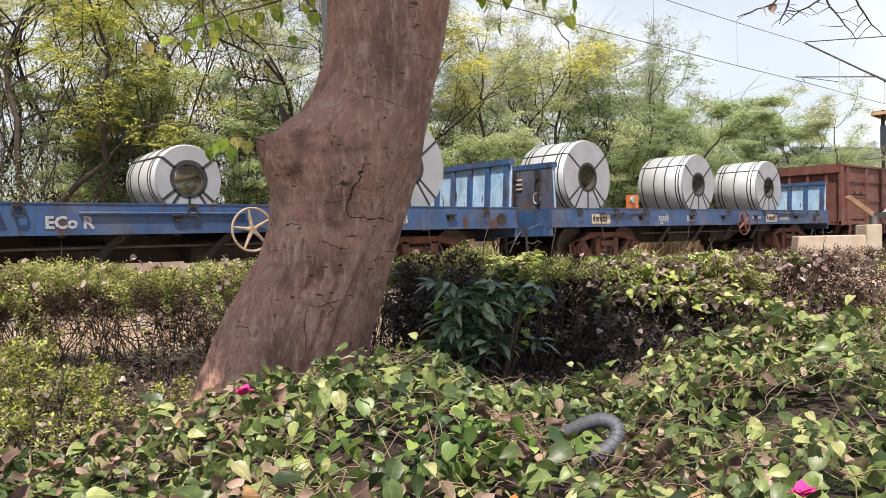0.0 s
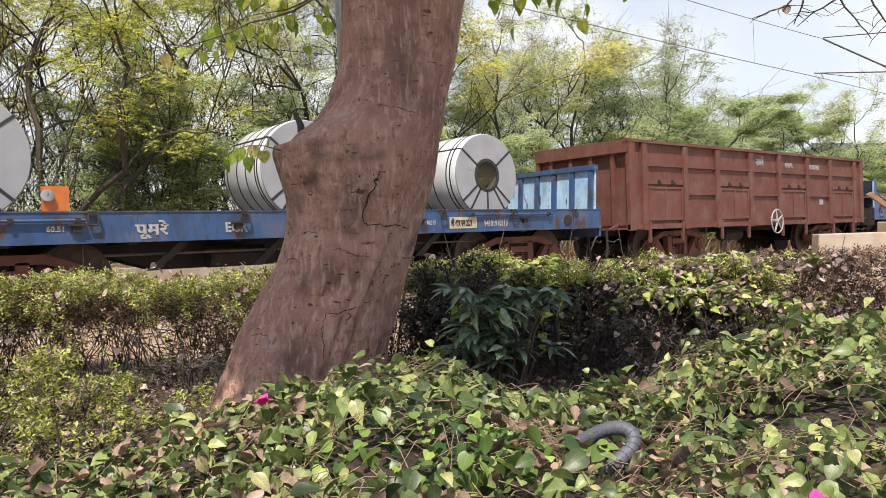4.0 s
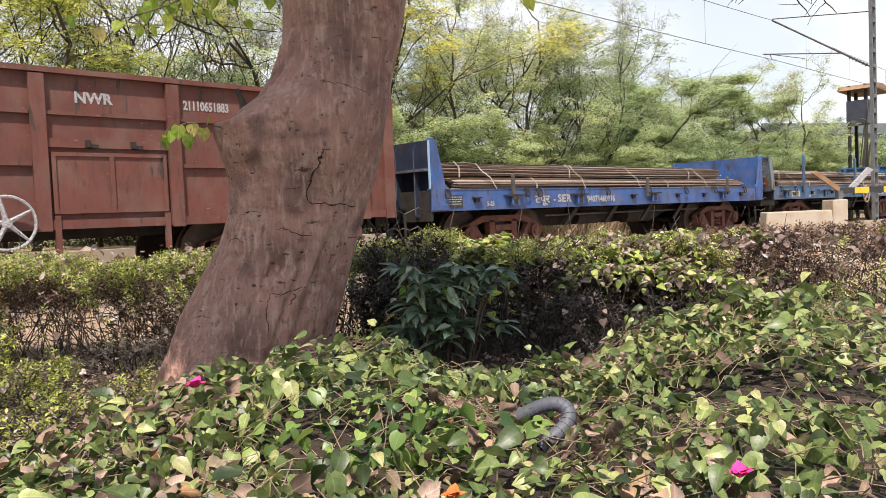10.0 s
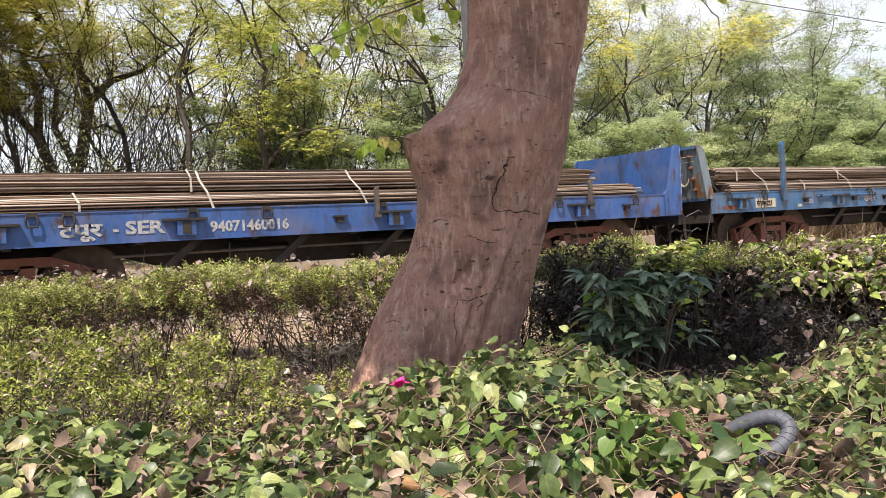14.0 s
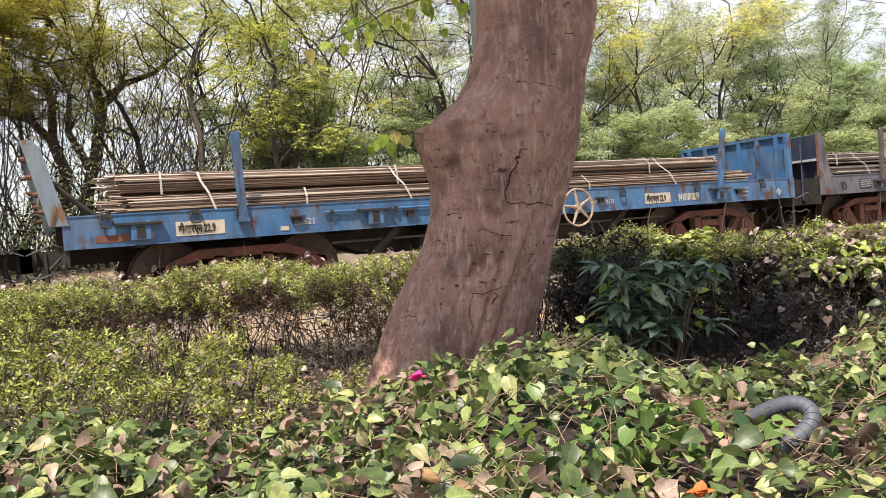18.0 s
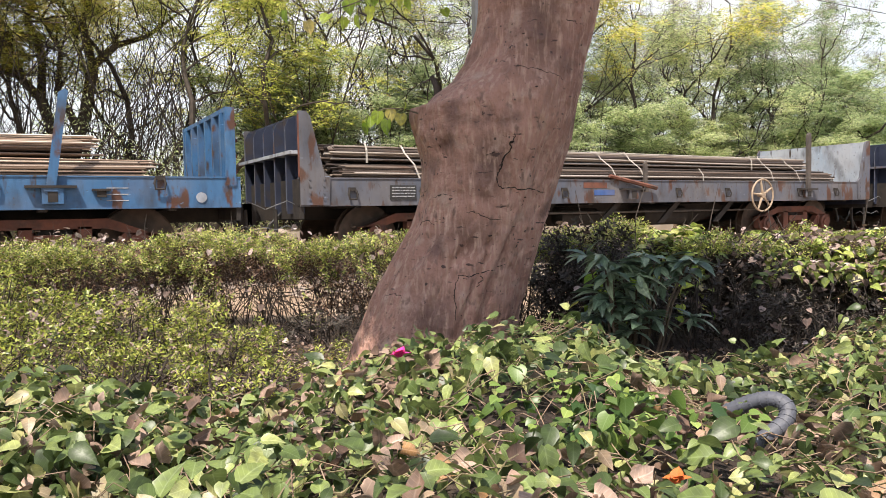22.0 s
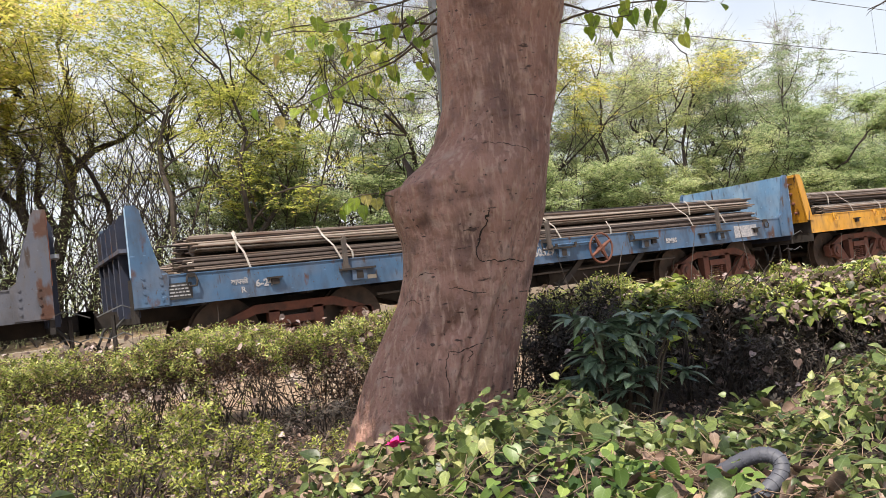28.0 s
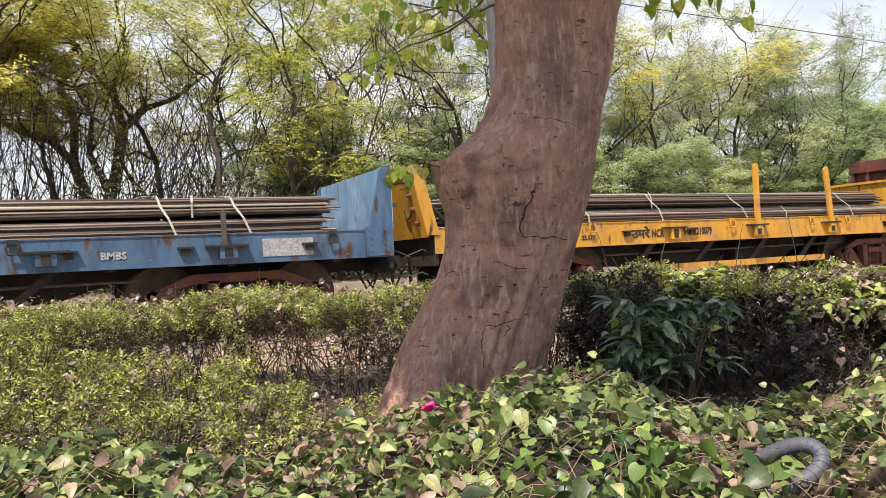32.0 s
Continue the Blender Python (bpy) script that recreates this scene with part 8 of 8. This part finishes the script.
def crossing_gear():
    b = thing("concrete_barrier", "pale stained concrete barrier block beside the track", "concrete block")
    m = Mesh().prism([(-0.95, 0), (0.95, 0), (0.95, 0.14), (0.90, 0.72), (-0.90, 0.72), (-0.95, 0.14)], -0.25, 0.25)
    bevel(part("block", m, CONCRETE, b), 0.03)
    b.matrix_basis = pose(21.9, 8.85, 0.02, 0, 0, -45)
    p = thing("concrete_post", "pale square concrete block standing at the crossing gate", "concrete block")
    bevel(part("block", Mesh().box(-0.26, 0.26, -0.24, 0.24, 0, 1.02), CONCRETE, p), 0.03)
    p.matrix_basis = pose(24.0, 8.55, 0.0, 0, 0, -30)
    g = thing("crossing_gate", "yellow and black striped level-crossing boom, lowered", "crossing gate")
    L = 7.0
    for k in range(14):
        part("stripe", Mesh().box(0.5 * k, 0.5 * k + 0.5, -0.05, 0.05, -0.09, 0.09), BOOMYELLOW if k % 2 else BLACKPAINT, g)
    part("counterweight_arm", Mesh().prism([(-0.9, 0.55), (-0.75, 0.62), (0.15, 0.02), (0.0, -0.05)], -0.04, 0.04), TIN, g)
    part("strut", Mesh().prism([(0.35, 0.1), (0.5, 0.05), (1.15, 0.6), (1.0, 0.68)], -0.05, 0.05), MARK, g)
    g.matrix_basis = pose(24.2, 8.5, 1.28, 0, 0, -32)
    part("post", Mesh().box(-0.08, 0.08, -0.08, 0.08, -1.3, 0.0), GALV, g)


crossing_gear()


def watch_hut():
    t = thing("water_tank_stand", "dark tank on a steel stand under a tin roof", "water tank", m=pose(43.0, 14.0, -0.1))
    part("tank", Mesh().box(-0.62, 0.62, -0.5, 0.5, 5.0, 6.2), TANK, t)
    for x in (-0.5, 0.5):
        for y in (-0.4, 0.4):
            part("leg", Mesh().box(x - 0.07, x + 0.07, y - 0.07, y + 0.07, 0, 7.0), GRIME, t)
    part("brace", Mesh().tube([(-0.45, -0.45, 5.0), (-2.2, -0.6, 0.6)], 0.05, 6), GRIME, t)
    part("brace", Mesh().tube([(0.5, -0.45, 5.0), (-0.5, -0.45, 3.0)], 0.045, 6), GRIME, t)
    for dx in (0.0, -0.3):
        part("ladder_rail", Mesh().tube([(-0.7 + dx, -0.6, 6.0), (-2.9 + dx, -0.7, 0.4)], 0.025, 6), GRIME, t)
    part("roof", Mesh().prism([(-0.8, 6.75), (1.9, 6.65), (1.9, 6.72), (0.5, 7.05), (-0.5, 7.0)], -0.9, 0.9), TIN, t)


watch_hut()


def flyover():
    b = thing("flyover", "distant grey road flyover with a long parapet", "bridge")
    deck = part("deck", Mesh().box(0, 130, 0, 10, 8.6, 10.6), FARWALL, b)
    part("parapet", Mesh().box(0, 130, -0.3, 0, 10.0, 11.4), FARWALL, deck)
    for k in range(7):
        part("pier", Mesh().box(6 + 19 * k, 8.5 + 19 * k, 2, 8, -1, 8.6), FARWALL, b)
    b.matrix_basis = pose(98, 44, 0, 0, 0, -24)


flyover()


def far_side():
    w = thing("low_slab_wall", "low pinkish concrete slab wall beyond the track", "wall")
    part("slab", Mesh().box(-6, 15.5, 0, 0.25, -0.1, 0.42), CONCRETE, w)
    w.matrix_basis = pose(0, 14.6, 0.22)
    r = np.random.default_rng(12)
    st = Mesh()
    for k in range(420):
        x, y = r.uniform(-10, 34), r.uniform(13.4, 16.5)
        if r.uniform() < 0.35:
            y = r.uniform(8.2, 9.6)
        s = r.uniform(0.04, 0.17)
        n = len(st.v)
        base = [(1, 0, 0), (-1, 0, 0), (0, 1, 0), (0, -1, 0), (0, 0, 0.8), (0, 0, -0.8)]
        for q in base:
            st.v.append((x + s * (q[0] + r.normal(0, 0.25)), y + s * (q[1] + r.normal(0, 0.25)), 0.03 + float(ground_height(np.array(x), np.array(y))) + s * (q[2] * 0.8 + r.normal(0, 0.15))))
        st.f += [tuple(n + i for i in f) for f in ((0, 2, 4), (2, 1, 4), (1, 3, 4), (3, 0, 4), (2, 0, 5), (1, 2, 5), (3, 1, 5), (0, 3, 5))]
    tagged(part("rubble", st, PALE_STONE), "scattered pale stones and clods beside the track", "rubble", kind="stuff")


far_side()


def bare_branches():
    """Bare twigs that reach in above from a tree beside the eye."""
    t = thing("bare_branch", "thin dark bare twigs hanging from above", "branch")
    r = np.random.default_rng(8)
    tips = []
    for k, (u, z, du, dz, length) in enumerate(((1.62, 2.10, -0.85, -0.60, 0.29), (1.66, 2.07, -0.30, -1.0, 0.11), (1.83, 2.09, -0.80, -0.55, 0.24), (1.84, 2.08, 0.42, -0.90, 0.24), (1.98, 2.08, 0.50, -0.80, 0.22))):
        way = (RIGHT * du + Vector((0, 0, dz))).normalized()
        path = branch_path(at(u, 3.6, z), way, length, 6, 80 + k)
        up = at(u - 0.25 * du, 3.58, 2.74)
        m = Mesh().tube([up, up.lerp(path[0], 0.5) + RIGHT * 0.03] + path, [0.007, 0.006, 0.005, 0.0045, 0.004, 0.0035, 0.003, 0.0025, 0.0015], 5)
        for j in (1, 2, 3, 4):
            sub = branch_path(path[j], RIGHT * (r.choice([-1, 1]) * r.uniform(0.5, 1.0)) + Vector((0, 0, r.uniform(-0.7, 0.15))), r.uniform(0.06, 0.14), 4, 800 + 10 * k + j)
            m.tube(sub, [0.0025, 0.002, 0.0016, 0.0013, 0.001], 4)
        part("twig", m, DARK_BARK, t)
        tips += path[1:3] if k == 0 else []
    hanging_leaves("dry_leaf", tips, 0.062, PALE_DRY_LEAF, t, 31, droop=0.3)
    limb = branch_path(at(1.2, 3.5, EYE + 1.75), RIGHT + Vector((0, 0, -0.02)), 3.2, 7, 99)
    part("limb", Mesh().tube(limb, [0.03, 0.028, 0.025, 0.022, 0.02, 0.018, 0.015, 0.012], 7), DARK_BARK, t)


bare_branches()


def position(t):
    ts, xs = [r[0] for r in TRAIN], [r[1] for r in TRAIN]
    return float(np.interp(t, ts, xs))


def motions():
    """The train rolls along x towards lower x, and its wheels turn."""
    for item in moving:
        ob, x0, z = item[:3]
        y = item[3] if len(item) > 3 else 0.0
        walk(ob, [(t, pose(x0 + s, TRACK + y, RAIL + z)) for t, s in TRAIN])
    for ob, cx in wheels:
        walk(ob, [(k * 0.2, pose(cx, 0, 0.5, 0, math.degrees(position(k * 0.2) / 0.5), 0)) for k in range(161)])


motions()
